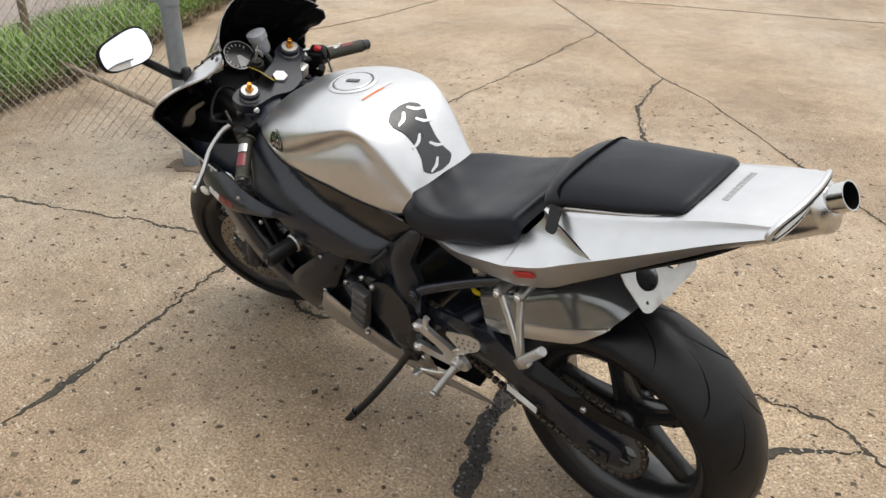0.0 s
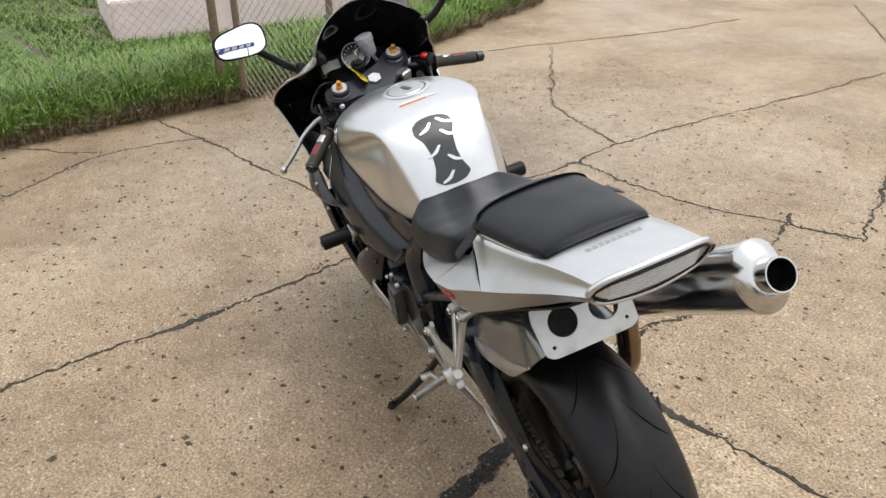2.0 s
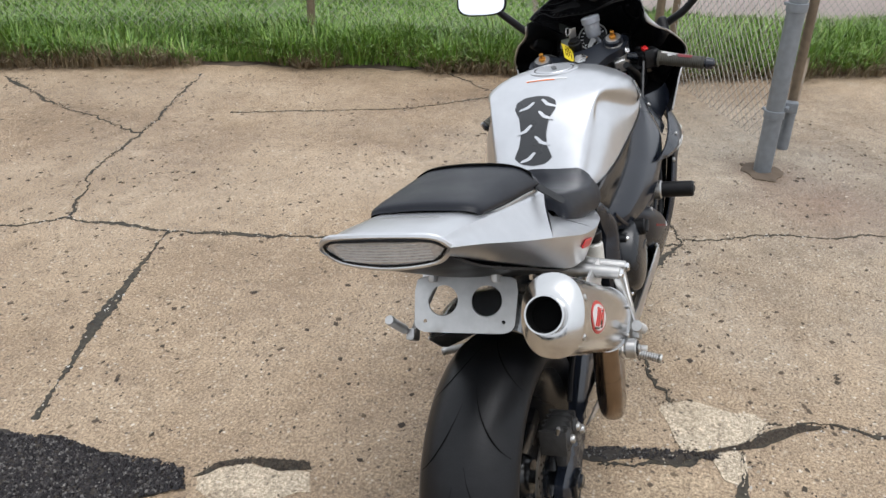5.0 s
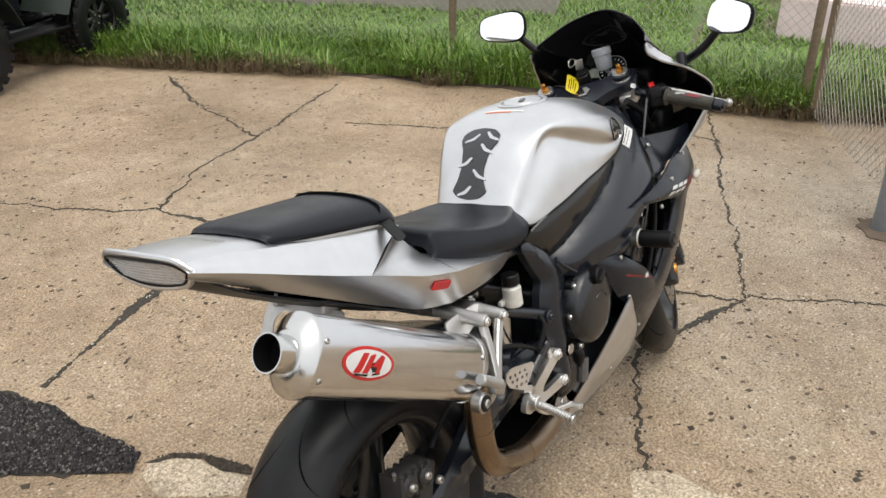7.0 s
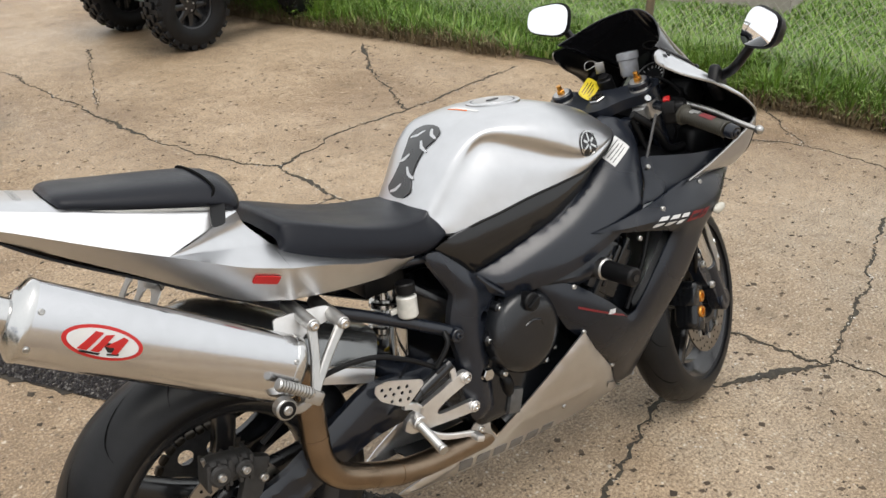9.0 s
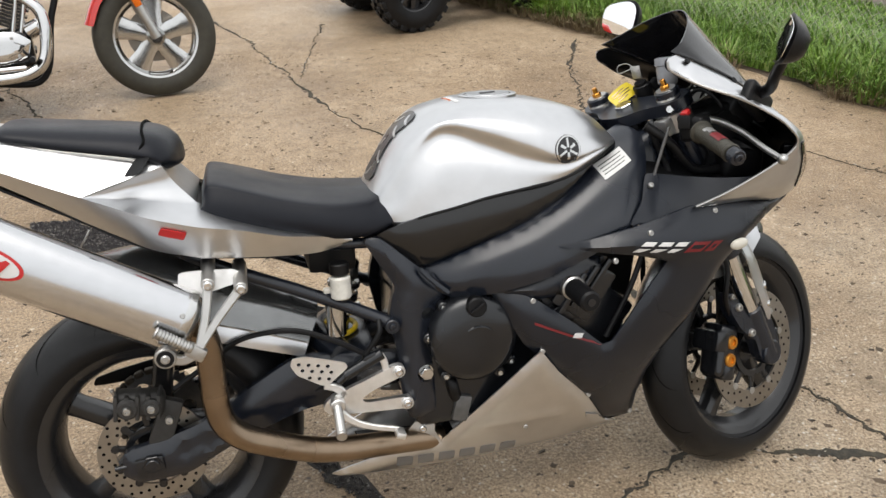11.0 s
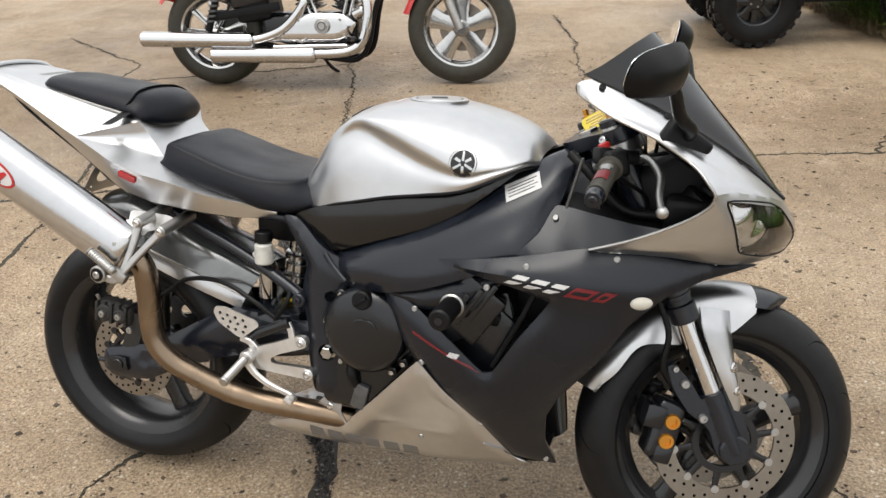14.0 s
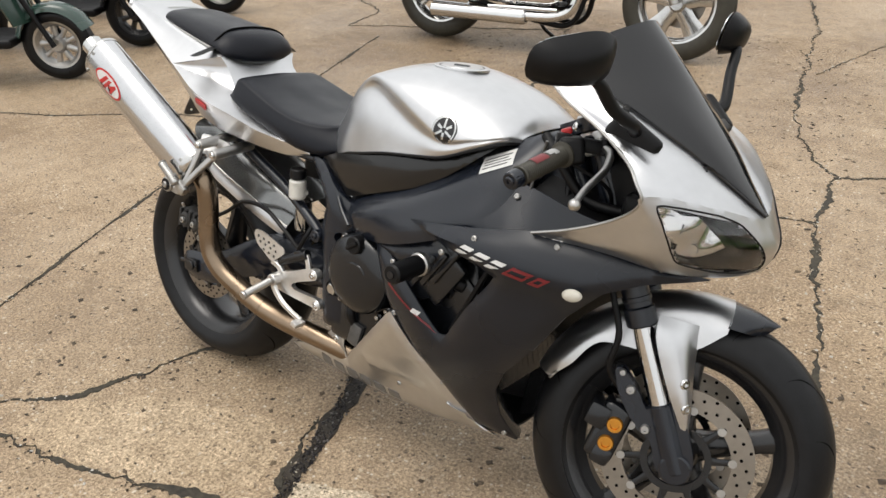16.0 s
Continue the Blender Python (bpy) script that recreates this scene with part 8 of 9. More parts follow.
part("starter_cover", merge(block((0.05, 0.03, 0.14), (0.70, 0.185, 0.43), (0, -18, 0), 0.008), *[block((0.052, 0.005, 0.016), (0.712 - 0.012 * k, 0.202, 0.385 + 0.028 * k), (0, -18, 0), 0.002) for k in range(4)]), engine_grey, eng, "ribbed grey metal casing")
part("sprocket_cover", sheet([(0.52, 0.42), (0.52, 0.50), (0.58, 0.55), (0.66, 0.52), (0.67, 0.42), (0.60, 0.37)], lambda u, v, q: (u, 0.172 - q * 0.03, v), 0.03), engine_black, eng)
part("case_bolt", list([bolt((x, 0.188, z), (0, 1, 0), 0.007, 0.006) for x, z in ((0.66, 0.545), (0.735, 0.50), (0.625, 0.53), (0.70, 0.34), (0.86, 0.46))]), alu_satin, eng)
part("coolant_hose", list((tube([(0.74, 0.19, 0.55), (0.82, 0.19, 0.60), (0.92, 0.16, 0.62)], 0.017, 16, 12), tube([(0.80, -0.19, 0.60), (0.88, -0.20, 0.585), (0.95, -0.17, 0.56)], 0.017, 16, 12))), black_plastic, bike)
part("engine_bracket", merge(block((0.10, 0.02, 0.12), (0.90, -0.20, 0.585), (0, 35, 0), 0.01, 2), *[block((0.012, 0.012, 0.10), (0.87 + 0.028 * k, -0.212, 0.58 + 0.012 * k), (0, 35, 0), 0.004) for k in range(3)], block((0.12, 0.03, 0.05), (0.87, -0.19, 0.54), (0, -30, 0), 0.01, 2)), engine_black, bike)
fins = [block((0.012, 0.006, 0.26), (1.0 + 0.0, -0.16 + 0.022 * k, 0.47), (0, -14, 0), 0.001, 1) for k in range(15)]
rad = part("radiator", block((0.03, 0.34, 0.30), (0.99, 0, 0.47), (0, -14, 0), 0.01), engine_black, bike, "black finned radiator")
part("radiator_fin", fins, engine_black, rad)
part("radiator_strut", both_sides(lambda s: tube([(0.95, s * 0.205, 0.47), (1.0, s * 0.21, 0.57), (1.03, s * 0.205, 0.64)], 0.006, 10, 8)), black_plastic, bike)
for s in (1, -1):
    sl = part("frame_slider", merge(rod((0.868, s * 0.225, 0.597), (0.868, s * 0.315, 0.597), 0.0215, seg=26, bevel=0.004)), black_plastic, bike, "black plastic crash slider")
    ring = moved(lathe([(-0.003, 0.013), (-0.003, 0.0085), (0.002, 0.008)], 20), (0.868, 0, 0.597))
    if s > 0:
        ring = moved(ring, (0, 0.316, 0))
    else:
        bmesh.ops.scale(ring, verts=ring.verts[:], vec=(1, -1, 1))
        ring = moved(ring, (0, -0.316, 0))
    part("slider_socket", ring, engine_black, sl)
    part("slider_collar", merge(rod((0.868, s * 0.19, 0.597), (0.868, s * 0.232, 0.597), 0.0255, seg=26)), alu_satin, sl, "bare aluminium collar")
part("headstock", merge(block((0.14, 0.20, 0.14), (1.09, 0, 0.80), (0, -24, 0), 0.03, 3), block((0.16, 0.16, 0.10), (1.20, 0, 0.76), (0, -24, 0), 0.02), rod(HUB_F + AX * 0.45 + Vector((-0.03, 0, 0)), HUB_F + AX * 0.68 + Vector((-0.03, 0, 0)), 0.035)), frame_black, bike)
part("wiring_loom", list((tube([(1.07, -0.13, 0.90), (1.12, -0.15, 0.86), (1.18, -0.14, 0.80), (1.27, -0.12, 0.79)], 0.010, 18, 10), tube([(1.06, 0.12, 0.90), (1.12, 0.15, 0.85), (1.20, 0.15, 0.79)], 0.010, 16, 10), tube([(1.10, -0.10, 0.88), (1.13, -0.12, 0.80), (1.12, -0.15, 0.76)], 0.007, 14, 8))), black_plastic, bike)
part("horn", merge(rod((1.30, -0.10, 0.79), (1.33, -0.10, 0.83), 0.045, seg=26), rod((1.335, -0.10, 0.835), (1.34, -0.10, 0.842), 0.03, seg=22)), black_plastic, bike)

# side stand
stand = part("side_stand", merge(tube([(0.60, 0.13, 0.29), (0.64, 0.17, 0.22), (0.70, 0.235, 0.13), (0.762, 0.292, 0.052)], 0.0105, 16, 12), block((0.05, 0.03, 0.06), (0.60, 0.13, 0.29), (0, 20, 0), 0.006)), engine_black, bike, "black side stand leg")
foot_plate = block((0.06, 0.035, 0.009), (0, 0, 0), (0, 0, 0), 0.003)
foot_plate.transform(Matrix.Rotation(radians(LEAN_BIKE), 4, "X"))
part("stand_foot", merge(moved(foot_plate, (0.765, 0.296, 0.052)), block((0.05, 0.012, 0.012), (0.742, 0.275, 0.085), (0, 20, -50), 0.003)), engine_black, stand)

# ---- vehicles parked behind ----
def cast_wheel(name, hub, r, half, parent, rim_mat, spokes, label, rim_r=None, tyre_mat=None):
    rim_r = rim_r or r - 0.075
    rim = merge(lathe([(-half * 0.8, rim_r), (-half * 0.75, rim_r - 0.012), (-half * 0.3, rim_r - 0.03), (half * 0.3, rim_r - 0.03), (half * 0.75, rim_r - 0.012), (half * 0.8, rim_r), (half * 0.7, rim_r + 0.006), (-half * 0.7, rim_r + 0.006)], 44, closed=True),
                lathe([(-half * 0.9, 0.02), (-half * 0.9, 0.035), (-half * 0.5, 0.05), (half * 0.5, 0.05), (half * 0.9, 0.035), (half * 0.9, 0.02)], 24))
    w = part(name, moved(rim, hub), rim_mat, parent, label)
    c = half
    wide = (0.27 if spokes == 5 else 0.13) / spokes
    part("spoke", [moved(spoke(2 * math.pi * k / spokes + 0.3, 0.035, rim_r - 0.02, wide * 0.75, wide * 1.1, half * 0.4, half * 0.35), hub) for k in range(spokes)], rim_mat, w)
    part("tyre", moved(lathe([(-c * 0.8, rim_r), (-c, rim_r + 0.03), (-c * 0.92, r - 0.03), (-c * 0.6, r - 0.007), (0, r), (c * 0.6, r - 0.007), (c * 0.92, r - 0.03), (c, rim_r + 0.03), (c * 0.8, rim_r)], 64, closed=True), hub), tyre_mat or worn_rubber, w, "black road tyre")
    return w


# cruiser: x forward, y left, origin on the ground below the rear axle
HB = Matrix.Translation((-1.66, 3.17, 0)) @ Matrix.Rotation(radians(9.5), 4, "Z") @ Matrix.Rotation(radians(-8), 4, "X")
cruiser = thing("cruiser_motorcycle", HB, "red and chrome cruiser motorcycle with a polished engine, parked behind", "motorcycle")
cast_wheel("rear_wheel", Vector((0, 0, 0.32)), 0.32, 0.075, cruiser, alu, 9, "polished rear wheel", 0.22)
cast_wheel("front_wheel", Vector((1.55, 0, 0.33)), 0.33, 0.058, cruiser, alu, 5, "polished five-spoke front wheel", 0.226)
part("front_disc", moved(lathe([(0.068, 0.075), (0.068, 0.145), (0.063, 0.145), (0.063, 0.075)], 40, closed=True), (1.55, 0, 0.33)), disc_steel, cruiser)
part("fork", both_sides(lambda s: merge(rod((1.55, s * 0.10, 0.33), (1.40, s * 0.10, 0.70), 0.026), rod((1.40, s * 0.10, 0.70), (1.30, s * 0.10, 0.95), 0.02))), alu_satin, cruiser, "silver front fork leg")
part("reflector", block((0.04, 0.012, 0.10), (1.463, -0.13, 0.55), (0, -22, 0), 0.006), orange_lens, cruiser, "orange fork reflector")
fend = lambda hub, r, a0, a1, half: rails([[arc(hub, r, a0 + (a1 - a0) * k / 5, 0) for k in range(6)], [arc(hub, r - 0.012, a0 + (a1 - a0) * k / 5, half * 0.7) for k in range(6)], [arc(hub, r - 0.045, a0 + (a1 - a0) * k / 5, half) for k in range(6)]], 20, 8, True, 0.004)
part("front_fender", fend(Vector((1.55, 0, 0.33)), 0.37, 35, 165, 0.07), red_paint, cruiser, "glossy red front mudguard")
part("rear_fender", fend(Vector((0, 0, 0.32)), 0.40, 20, 150, 0.10), red_paint, cruiser, "glossy red rear mudguard")
part("fuel_tank", rails([[(0.55, 0, 0.80), (0.75, 0, 0.88), (1.0, 0, 0.93), (1.2, 0, 0.88)], [(0.55, 0.07, 0.78), (0.75, 0.13, 0.83), (1.0, 0.15, 0.86), (1.2, 0.09, 0.84)], [(0.56, 0.06, 0.73), (0.75, 0.12, 0.74), (1.0, 0.14, 0.76), (1.2, 0.08, 0.79)]], 20, 10, True), red_paint, cruiser, "glossy red fuel tank")
part("seat", rails([[(-0.15, 0, 0.76), (0.1, 0, 0.74), (0.35, 0, 0.68), (0.6, 0, 0.78)], [(-0.13, 0.11, 0.73), (0.1, 0.14, 0.71), (0.35, 0.15, 0.65), (0.6, 0.10, 0.75)], [(-0.1, 0.10, 0.66), (0.1, 0.13, 0.63), (0.35, 0.14, 0.58), (0.6, 0.09, 0.68)]], 18, 10, True), seat_vinyl, cruiser, "black leather seat")
part("frame", merge(both_sides(lambda s: tube([(0.0, s * 0.12, 0.32), (0.30, s * 0.13, 0.27), (0.75, s * 0.11, 0.17), (0.96, s * 0.10, 0.19), (1.05, s * 0.05, 0.50), (1.22, 0, 0.88)], 0.017, 30, 10)), both_sides(lambda s: rod((0.0, s * 0.14, 0.34), (0.12, s * 0.14, 0.68), 0.022))), black_plastic, cruiser, "black tubular frame")
part("shock_spring", both_sides(lambda s: merge(*[moved(lathe([(-0.006, 0.03), (0.006, 0.03), (0.006, 0.02), (-0.006, 0.02)], 16, "Z", closed=True), (0.02 + 0.012 * k, s * 0.15, 0.40 + 0.03 * k)) for k in range(8)])), engine_grey, cruiser)
ceng = part("engine", merge(block((0.42, 0.22, 0.20), (0.72, -0.02, 0.34), bevel=0.05, seg=3), block((0.22, 0.20, 0.16), (0.43, -0.02, 0.36), bevel=0.05, seg=3)), engine_black, cruiser, "polished v-twin engine")
GEAR = [(0.36, 0.27), (0.46, 0.37), (0.54, 0.42), (0.68, 0.44), (0.86, 0.43), (0.93, 0.38), (0.90, 0.30), (0.80, 0.265)]
gear_roll = pillow(GEAR, 0.018, 0.014)
part("gear_cover", sheet(GEAR, lambda u, v, q: (u, -0.172 - gear_roll(u, v) if q == 0 else -0.125, v), 0.02), chrome, ceng, "chromed gear case cover")
part("cover_disc", merge(moved(lathe([(-0.195, 0.001), (-0.195, 0.030), (-0.190, 0.034), (-0.190, 0.042), (-0.186, 0.046), (-0.16, 0.048)], 32), (0.73, 0, 0.365))), alu_satin, ceng, "round ribbed timer cover")
part("cover_ring", moved(lathe([(-0.1965, 0.020), (-0.1965, 0.026), (-0.194, 0.026), (-0.194, 0.020)], 28, closed=True), (0.73, 0, 0.365)), engine_grey, ceng)
part("gear_bolt", [bolt((x, -0.173, z), (0, -1, 0), 0.008, 0.006) for x, z in ((0.50, 0.37), (0.58, 0.40), (0.84, 0.40), (0.86, 0.31), (0.62, 0.29), (0.48, 0.30))], alu_satin, ceng)
part("oil_filter", rod((0.92, -0.10, 0.42), (0.985, -0.12, 0.45), 0.042, 0.040, 28, 0.006), chrome, ceng, "chromed oil filter")
part("foot_rail", rod((0.42, -0.185, 0.245), (0.88, -0.185, 0.25), 0.013), chrome, ceng)
part("side_cover", block((0.30, 0.03, 0.20), (0.30, -0.155, 0.60), (0, -12, 0), 0.012, 3), gloss_black, cruiser, "black side cover")
part("belt_guard", block((0.46, 0.02, 0.05), (0.24, -0.145, 0.45), (0, -8, 0), 0.008, 2), black_plastic, cruiser)
for k, (x, t) in enumerate(((0.64, -24), (0.84, 24))):
    cyl = [block((0.14 - 0.004 * (j % 2) * 6, 0.16 - 0.02 * (j % 2), 0.011), (x + math.sin(radians(t)) * 0.016 * j, -0.02, 0.45 + 0.016 * j), (0, t, 0), 0.003, 1) for j in range(11)]
    part("cylinder", merge(*cyl), engine_black, ceng, "finned cylinder")
    part("rocker_box", block((0.15, 0.17, 0.07), (x + math.sin(radians(t)) * 0.2, -0.02, 0.66), (0, t, 0), 0.02, 3), chrome, ceng)
    part("pushrod_tube", merge(rod((x + 0.01, -0.12, 0.42), (x + math.sin(radians(t)) * 0.17, -0.11, 0.63), 0.011), rod((x + 0.05, -0.12, 0.42), (x + 0.04 + math.sin(radians(t)) * 0.17, -0.11, 0.63), 0.011)), chrome, ceng)
part("air_cleaner", moved(lathe([(-0.20, 0.001), (-0.20, 0.07), (-0.19, 0.085), (-0.12, 0.085)], 32), (0.74, 0, 0.60)), chrome, ceng, "chromed air cleaner")
part("exhaust_pipe", tube([(0.92, -0.10, 0.60), (1.0, -0.14, 0.50), (0.98, -0.16, 0.30), (0.88, -0.17, 0.215), (0.62, -0.175, 0.20)], 0.030, 34, 16), chrome, cruiser, "chromed front exhaust pipe")
part("exhaust_pipe", tube([(0.58, -0.10, 0.60), (0.62, -0.15, 0.50), (0.50, -0.17, 0.36), (0.36, -0.175, 0.30), (0.25, -0.18, 0.285)], 0.028, 34, 16), chrome, cruiser, "chromed rear exhaust pipe")
for a, b in (((0.68, -0.18, 0.195), (0.02, -0.185, 0.20)), ((0.30, -0.185, 0.285), (-0.42, -0.19, 0.30))):
    part("muffler", rod(a, b, 0.047, 0.047, 28, 0.012), chrome, cruiser, "long chromed muffler")
part("side_stand", tube([(0.62, 0.10, 0.20), (0.66, 0.18, 0.09), (0.70, 0.25, 0.035)], 0.012, 10, 10), engine_black, cruiser)
part("oil_tank", block((0.22, 0.30, 0.26), (0.28, 0, 0.52), (0, -8, 0), 0.04, 3), black_plastic, cruiser)
part("belt_pulley", moved(lathe([(0.10, 0.04), (0.10, 0.13), (0.13, 0.13), (0.13, 0.04)], 40), (0, 0, 0.32)), engine_grey, cruiser)
part("foot_peg", both_sides(lambda s: rod((0.92, s * 0.17, 0.29), (0.92, s * 0.30, 0.30), 0.014)), black_plastic, cruiser)


# four-wheeler
def knobbly(hub, r, half, parent):
    rim = merge(lathe([(-half * 0.8, r * 0.52), (-half * 0.7, r * 0.47), (-half * 0.1, r * 0.44), (-half * 0.1, 0.05), (half * 0.1, 0.05), (half * 0.1, r * 0.44), (half * 0.7, r * 0.47), (half * 0.8, r * 0.52)], 36, closed=True), lathe([(-half * 0.35, 0.01), (-half * 0.35, 0.05), (half * 0.35, 0.05), (half * 0.35, 0.01)], 20))
    w = part("wheel", moved(rim, hub), gloss_rim, parent, "black steel wheel")
    part("wheel_rib", [moved(spoke(2 * math.pi * k / 8, 0.05, r * 0.45, 0.022, 0.020, 0.02, 0.02, -half * 0.25), hub) for k in range(8)], gloss_rim, w)
    part("wheel_nut", [moved(b, hub) for b in [rod((0.035 * math.cos(t), -half * 0.42, 0.035 * math.sin(t)), (0.035 * math.cos(t), -half * 0.3, 0.035 * math.sin(t)), 0.007, seg=6) for t in [k * math.pi / 2 + 0.4 for k in range(4)]]], alu_satin, w)
    carcass = lathe([(-half * 0.85, r * 0.5), (-half, r * 0.66), (-half * 0.97, r * 0.86), (-half * 0.75, r * 0.955), (0, r * 0.965), (half * 0.75, r * 0.955), (half * 0.97, r * 0.86), (half, r * 0.66), (half * 0.85, r * 0.5)], 48, closed=True)
    t_ob = part("tyre", moved(carcass, hub), rubber, w, "knobbly black balloon tyre")
    knobs = []
    for k in range(22):
        a = 2 * math.pi * k / 22
        for f, da in ((-0.78, 0), (-0.3, 0.14), (0.3, 0.0), (0.78, 0.14)):
            kb = block((0.035, half * 0.34, 0.05), (0, 0, 0), (0, 0, 0), 0.004, 1)
            kb.transform(Matrix.Rotation(-(a + da), 4, "Y") @ Matrix.Translation((r * (0.955 if abs(f) < 0.5 else 0.925), half * f, 0)))
            knobs.append(kb)
    part("tread_block", moved(merge(*knobs), hub), rubber, t_ob)


AT = Matrix.Translation((1.56, 4.60, 0)) @ Matrix.Rotation(radians(15), 4, "Z")
atv = thing("quad_bike", AT, "dark utility quad bike on knobbly tyres, parked at the grass", "quad bike")
for x, y, half in ((0.0, -0.02, 0.11), (1.14, -0.02, 0.10), (0.0, 0.78, 0.11), (1.14, 0.78, 0.10)):
    knobbly(Vector((x, y, 0.295)), 0.295, half, atv)
atv_plastic = mat("dark_green_plastic", (0.012, 0.018, 0.013), 0.5, 0.0, 0.15, 30, bump=0.1)
part("frame", merge(block((1.0, 0.30, 0.06), (0.57, 0.38, 0.30), bevel=0.02), tube([(0.05, 0.10, 0.34), (0.57, 0.08, 0.30), (1.1, 0.10, 0.34)], 0.025, 16, 10), tube([(0.05, 0.66, 0.34), (0.57, 0.68, 0.30), (1.1, 0.66, 0.34)], 0.025, 16, 10), rod((0, 0.0, 0.295), (0, 0.76, 0.295), 0.03), rod((1.14, 0.0, 0.295), (1.14, 0.76, 0.295), 0.03)), engine_black, atv, "black quad frame")
part("engine", block((0.45, 0.34, 0.30), (0.52, 0.38, 0.48), bevel=0.05, seg=3), engine_black, atv)
part("footwell", both_sides(lambda s: block((0.62, 0.22, 0.03), (0.57, 0.38 + s * 0.36, 0.30), (0, 0, 0), 0.012)), black_plastic, atv)
for x0 in (-0.02, 1.14):
    part("mudguard", both_sides(lambda s: moved(rails([[arc(Vector((x0, 0, 0.295)), 0.40, a, -0.17) for a in (15, 50, 90, 130, 165)], [arc(Vector((x0, 0, 0.295)), 0.43, a, 0.0) for a in (15, 50, 90, 130, 165)], [arc(Vector((x0, 0, 0.295)), 0.43, a, 0.22) for a in (15, 50, 90, 130, 165)]], 16, 8, False, 0.006) if s < 0 else rails([[arc(Vector((x0, 0, 0.295)), 0.40, a, 0.17) for a in (15, 50, 90, 130, 165)], [arc(Vector((x0, 0, 0.295)), 0.43, a, 0.0) for a in (15, 50, 90, 130, 165)], [arc(Vector((x0, 0, 0.295)), 0.43, a, -0.22) for a in (15, 50, 90, 130, 165)]], 16, 8, False, 0.006), (0, 0.0 if s < 0 else 0.78, 0))), atv_plastic, atv, "dark green plastic mudguard")
part("body", rails([[(-0.3, 0, 0.80), (0.2, 0, 0.86), (0.6, 0, 0.84), (1.0, 0, 0.92), (1.4, 0, 0.82)], [(-0.3, 0.28, 0.78), (0.2, 0.16, 0.82), (0.6, 0.15, 0.76), (1.0, 0.24, 0.86), (1.4, 0.30, 0.78)], [(-0.3, 0.30, 0.68), (0.2, 0.18, 0.62), (0.6, 0.18, 0.55), (1.0, 0.26, 0.68), (1.4, 0.32, 0.68)]], 20, 8, True), atv_plastic, atv, "dark green plastic body").matrix_basis = Matrix.Translation((0, 0.38, 0))
part("seat", block((0.70, 0.30, 0.12), (0.30, 0.38, 0.90), (0, 0, 0), 0.05, 3), seat_vinyl, atv, "black seat")
part("cargo_rack", merge(*[rod((-0.32, 0.1 + 0.14 * k, 0.86), (0.0, 0.1 + 0.14 * k, 0.88), 0.01) for k in range(5)], *[rod((1.05, 0.1 + 0.14 * k, 0.95), (1.4, 0.1 + 0.14 * k, 0.90), 0.01) for k in range(5)]), black_plastic, atv, "black tube cargo rack")
part("handlebar", tube([(0.85, 0.02, 1.10), (0.92, 0.2, 1.05), (0.95, 0.38, 1.03), (0.92, 0.56, 1.05), (0.85, 0.74, 1.10)], 0.012, 16, 10), black_plastic, atv)


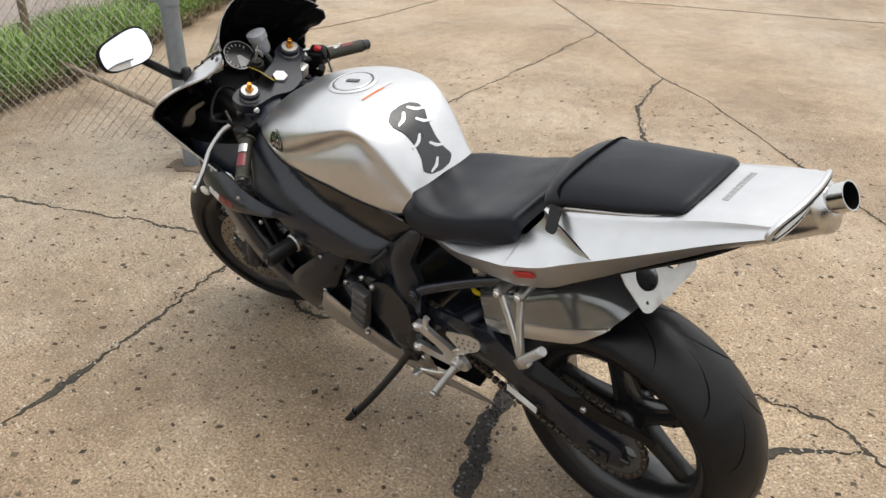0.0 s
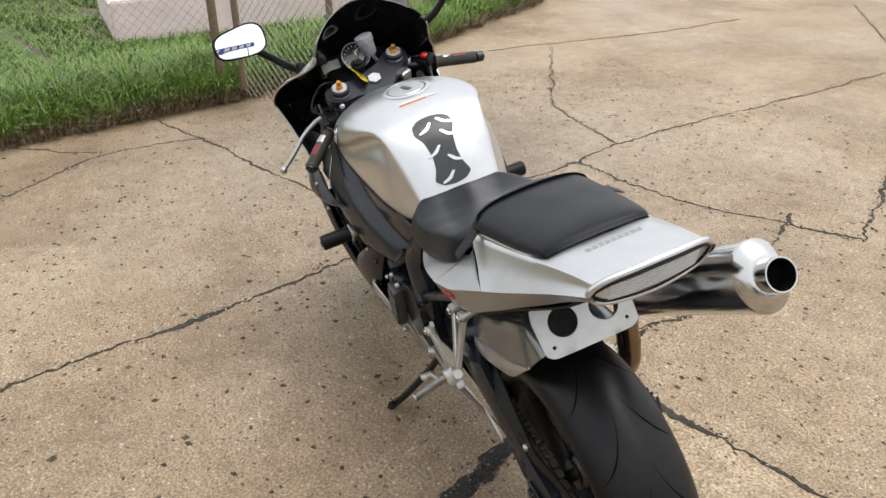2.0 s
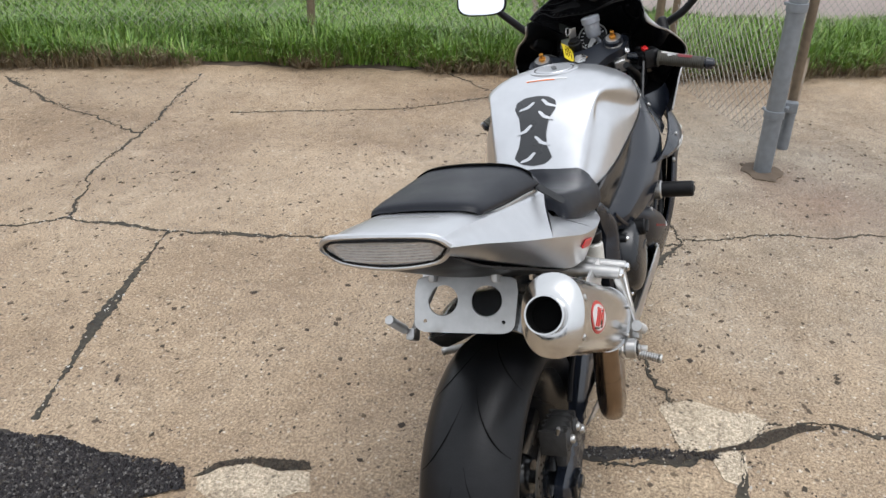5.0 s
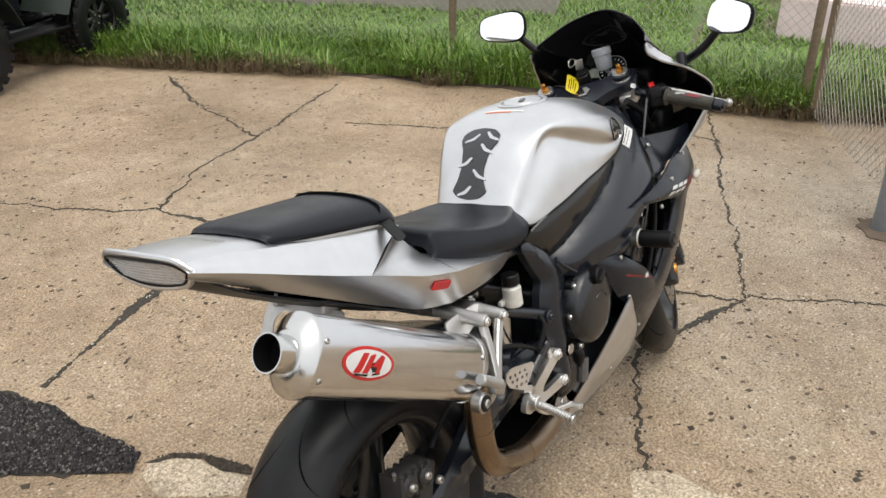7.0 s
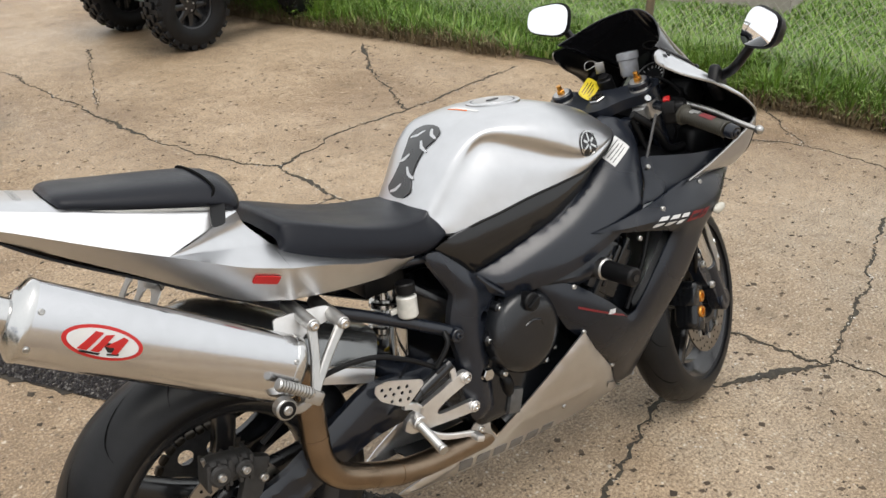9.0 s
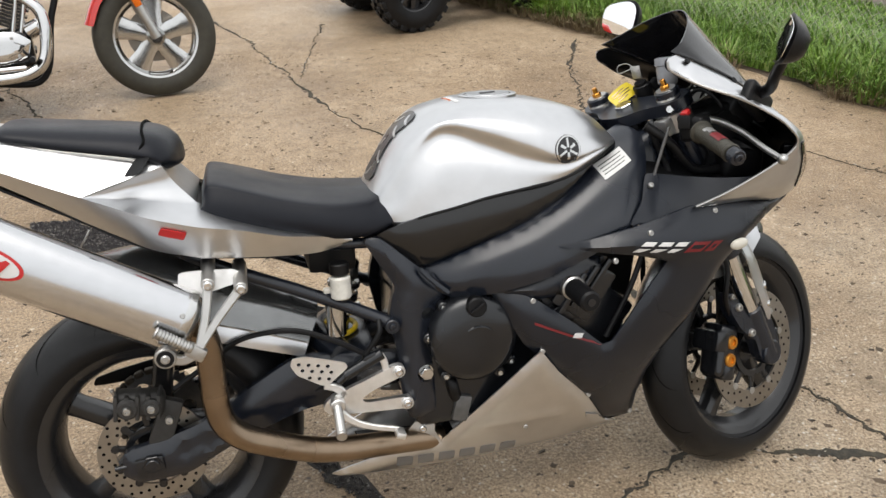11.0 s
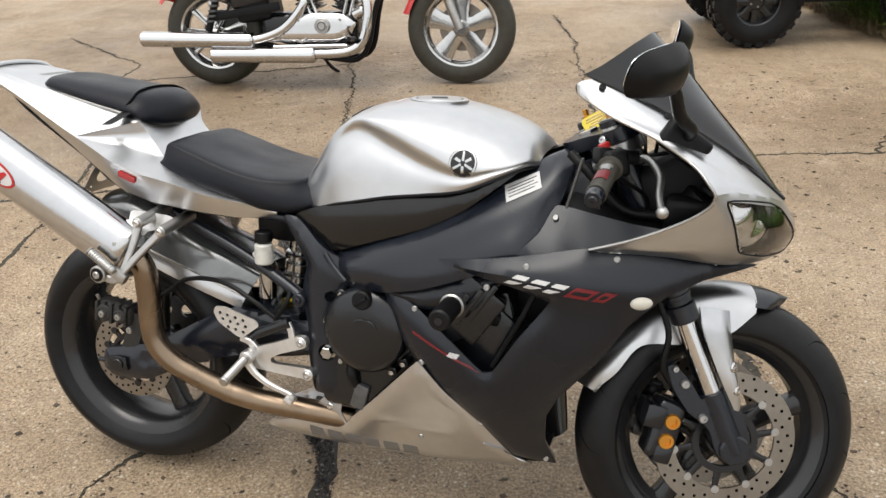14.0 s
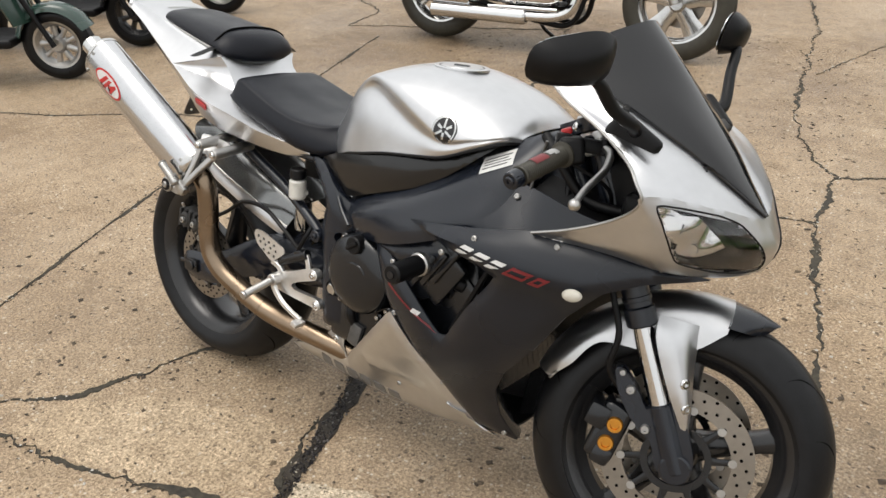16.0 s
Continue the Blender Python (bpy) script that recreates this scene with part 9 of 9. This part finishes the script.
# scooters
def scooter(m, paint, rim_mat, label, spokes=8):
    sc = thing("scooter", m, label, "scooter", "parked scooters")
    cast_wheel("front_wheel", Vector((1.18, 0, 0.215)), 0.215, 0.05, sc, rim_mat, spokes, "small scooter wheel", 0.14, rubber)
    cast_wheel("rear_wheel", Vector((0.0, 0, 0.215)), 0.215, 0.055, sc, rim_mat, spokes, "small scooter wheel", 0.14, rubber)
    part("front_mudguard", fend(Vector((1.18, 0, 0.215)), 0.25, 25, 165, 0.075), paint, sc)
    part("leg_shield", rails([[(1.08, 0, 0.36), (1.02, 0, 0.60), (0.98, 0, 0.90)], [(1.02, 0.16, 0.36), (0.96, 0.20, 0.60), (0.94, 0.16, 0.90)]], 14, 8, True, 0.012), paint, sc, "painted leg shield")
    part("floorboard", block((0.45, 0.34, 0.05), (0.75, 0, 0.26), (0, 0, 0), 0.018, 3), black_plastic, sc)
    part("body", rails([[(-0.35, 0, 0.62), (-0.1, 0, 0.72), (0.2, 0, 0.72), (0.52, 0, 0.66)], [(-0.35, 0.14, 0.58), (-0.1, 0.20, 0.62), (0.2, 0.20, 0.60), (0.52, 0.16, 0.56)], [(-0.32, 0.14, 0.42), (-0.1, 0.21, 0.34), (0.2, 0.21, 0.30), (0.52, 0.16, 0.28)]], 20, 10, True), paint, sc, "rounded painted body")
    part("seat", rails([[(-0.34, 0, 0.78), (0.0, 0, 0.80), (0.48, 0, 0.76)], [(-0.33, 0.12, 0.75), (0.0, 0.15, 0.76), (0.48, 0.11, 0.72)], [(-0.32, 0.11, 0.68), (0.0, 0.14, 0.68), (0.48, 0.10, 0.66)]], 14, 8, True), seat_vinyl, sc, "black scooter seat")
    part("fork", both_sides(lambda s: rod((1.18, s * 0.075, 0.215), (1.05, s * 0.075, 0.52), 0.016)), black_plastic, sc)
    part("indicator", both_sides(lambda s: ball(0.028, (1.06, s * 0.19, 0.55), (1, 0.7, 0.8))), orange_lens, sc)
    part("steering_head", merge(tube([(1.06, 0, 0.5), (0.95, 0, 0.95)], 0.03, 8, 12), tube([(0.86, 0.32, 1.0), (0.93, 0.12, 1.0), (0.93, -0.12, 1.0), (0.86, -0.32, 1.0)], 0.014, 16, 10)), black_plastic, sc)
    return sc


scooter(Matrix.Translation((-3.98, 0.52, 0)) @ Matrix.Rotation(radians(38), 4, "Z"), dark_green, alu_satin, "dark green scooter with silver wheels on the yard", 9)
scooter(Matrix.Translation((-4.3, 1.35, 0)) @ Matrix.Rotation(radians(30), 4, "Z"), gloss_black, gloss_rim, "black scooter with black wheels on the yard")
scooter(Matrix.Translation((-4.55, 2.25, 0)) @ Matrix.Rotation(radians(30), 4, "Z"), gloss_black, alu_satin, "black scooter with silver wheels on the yard")
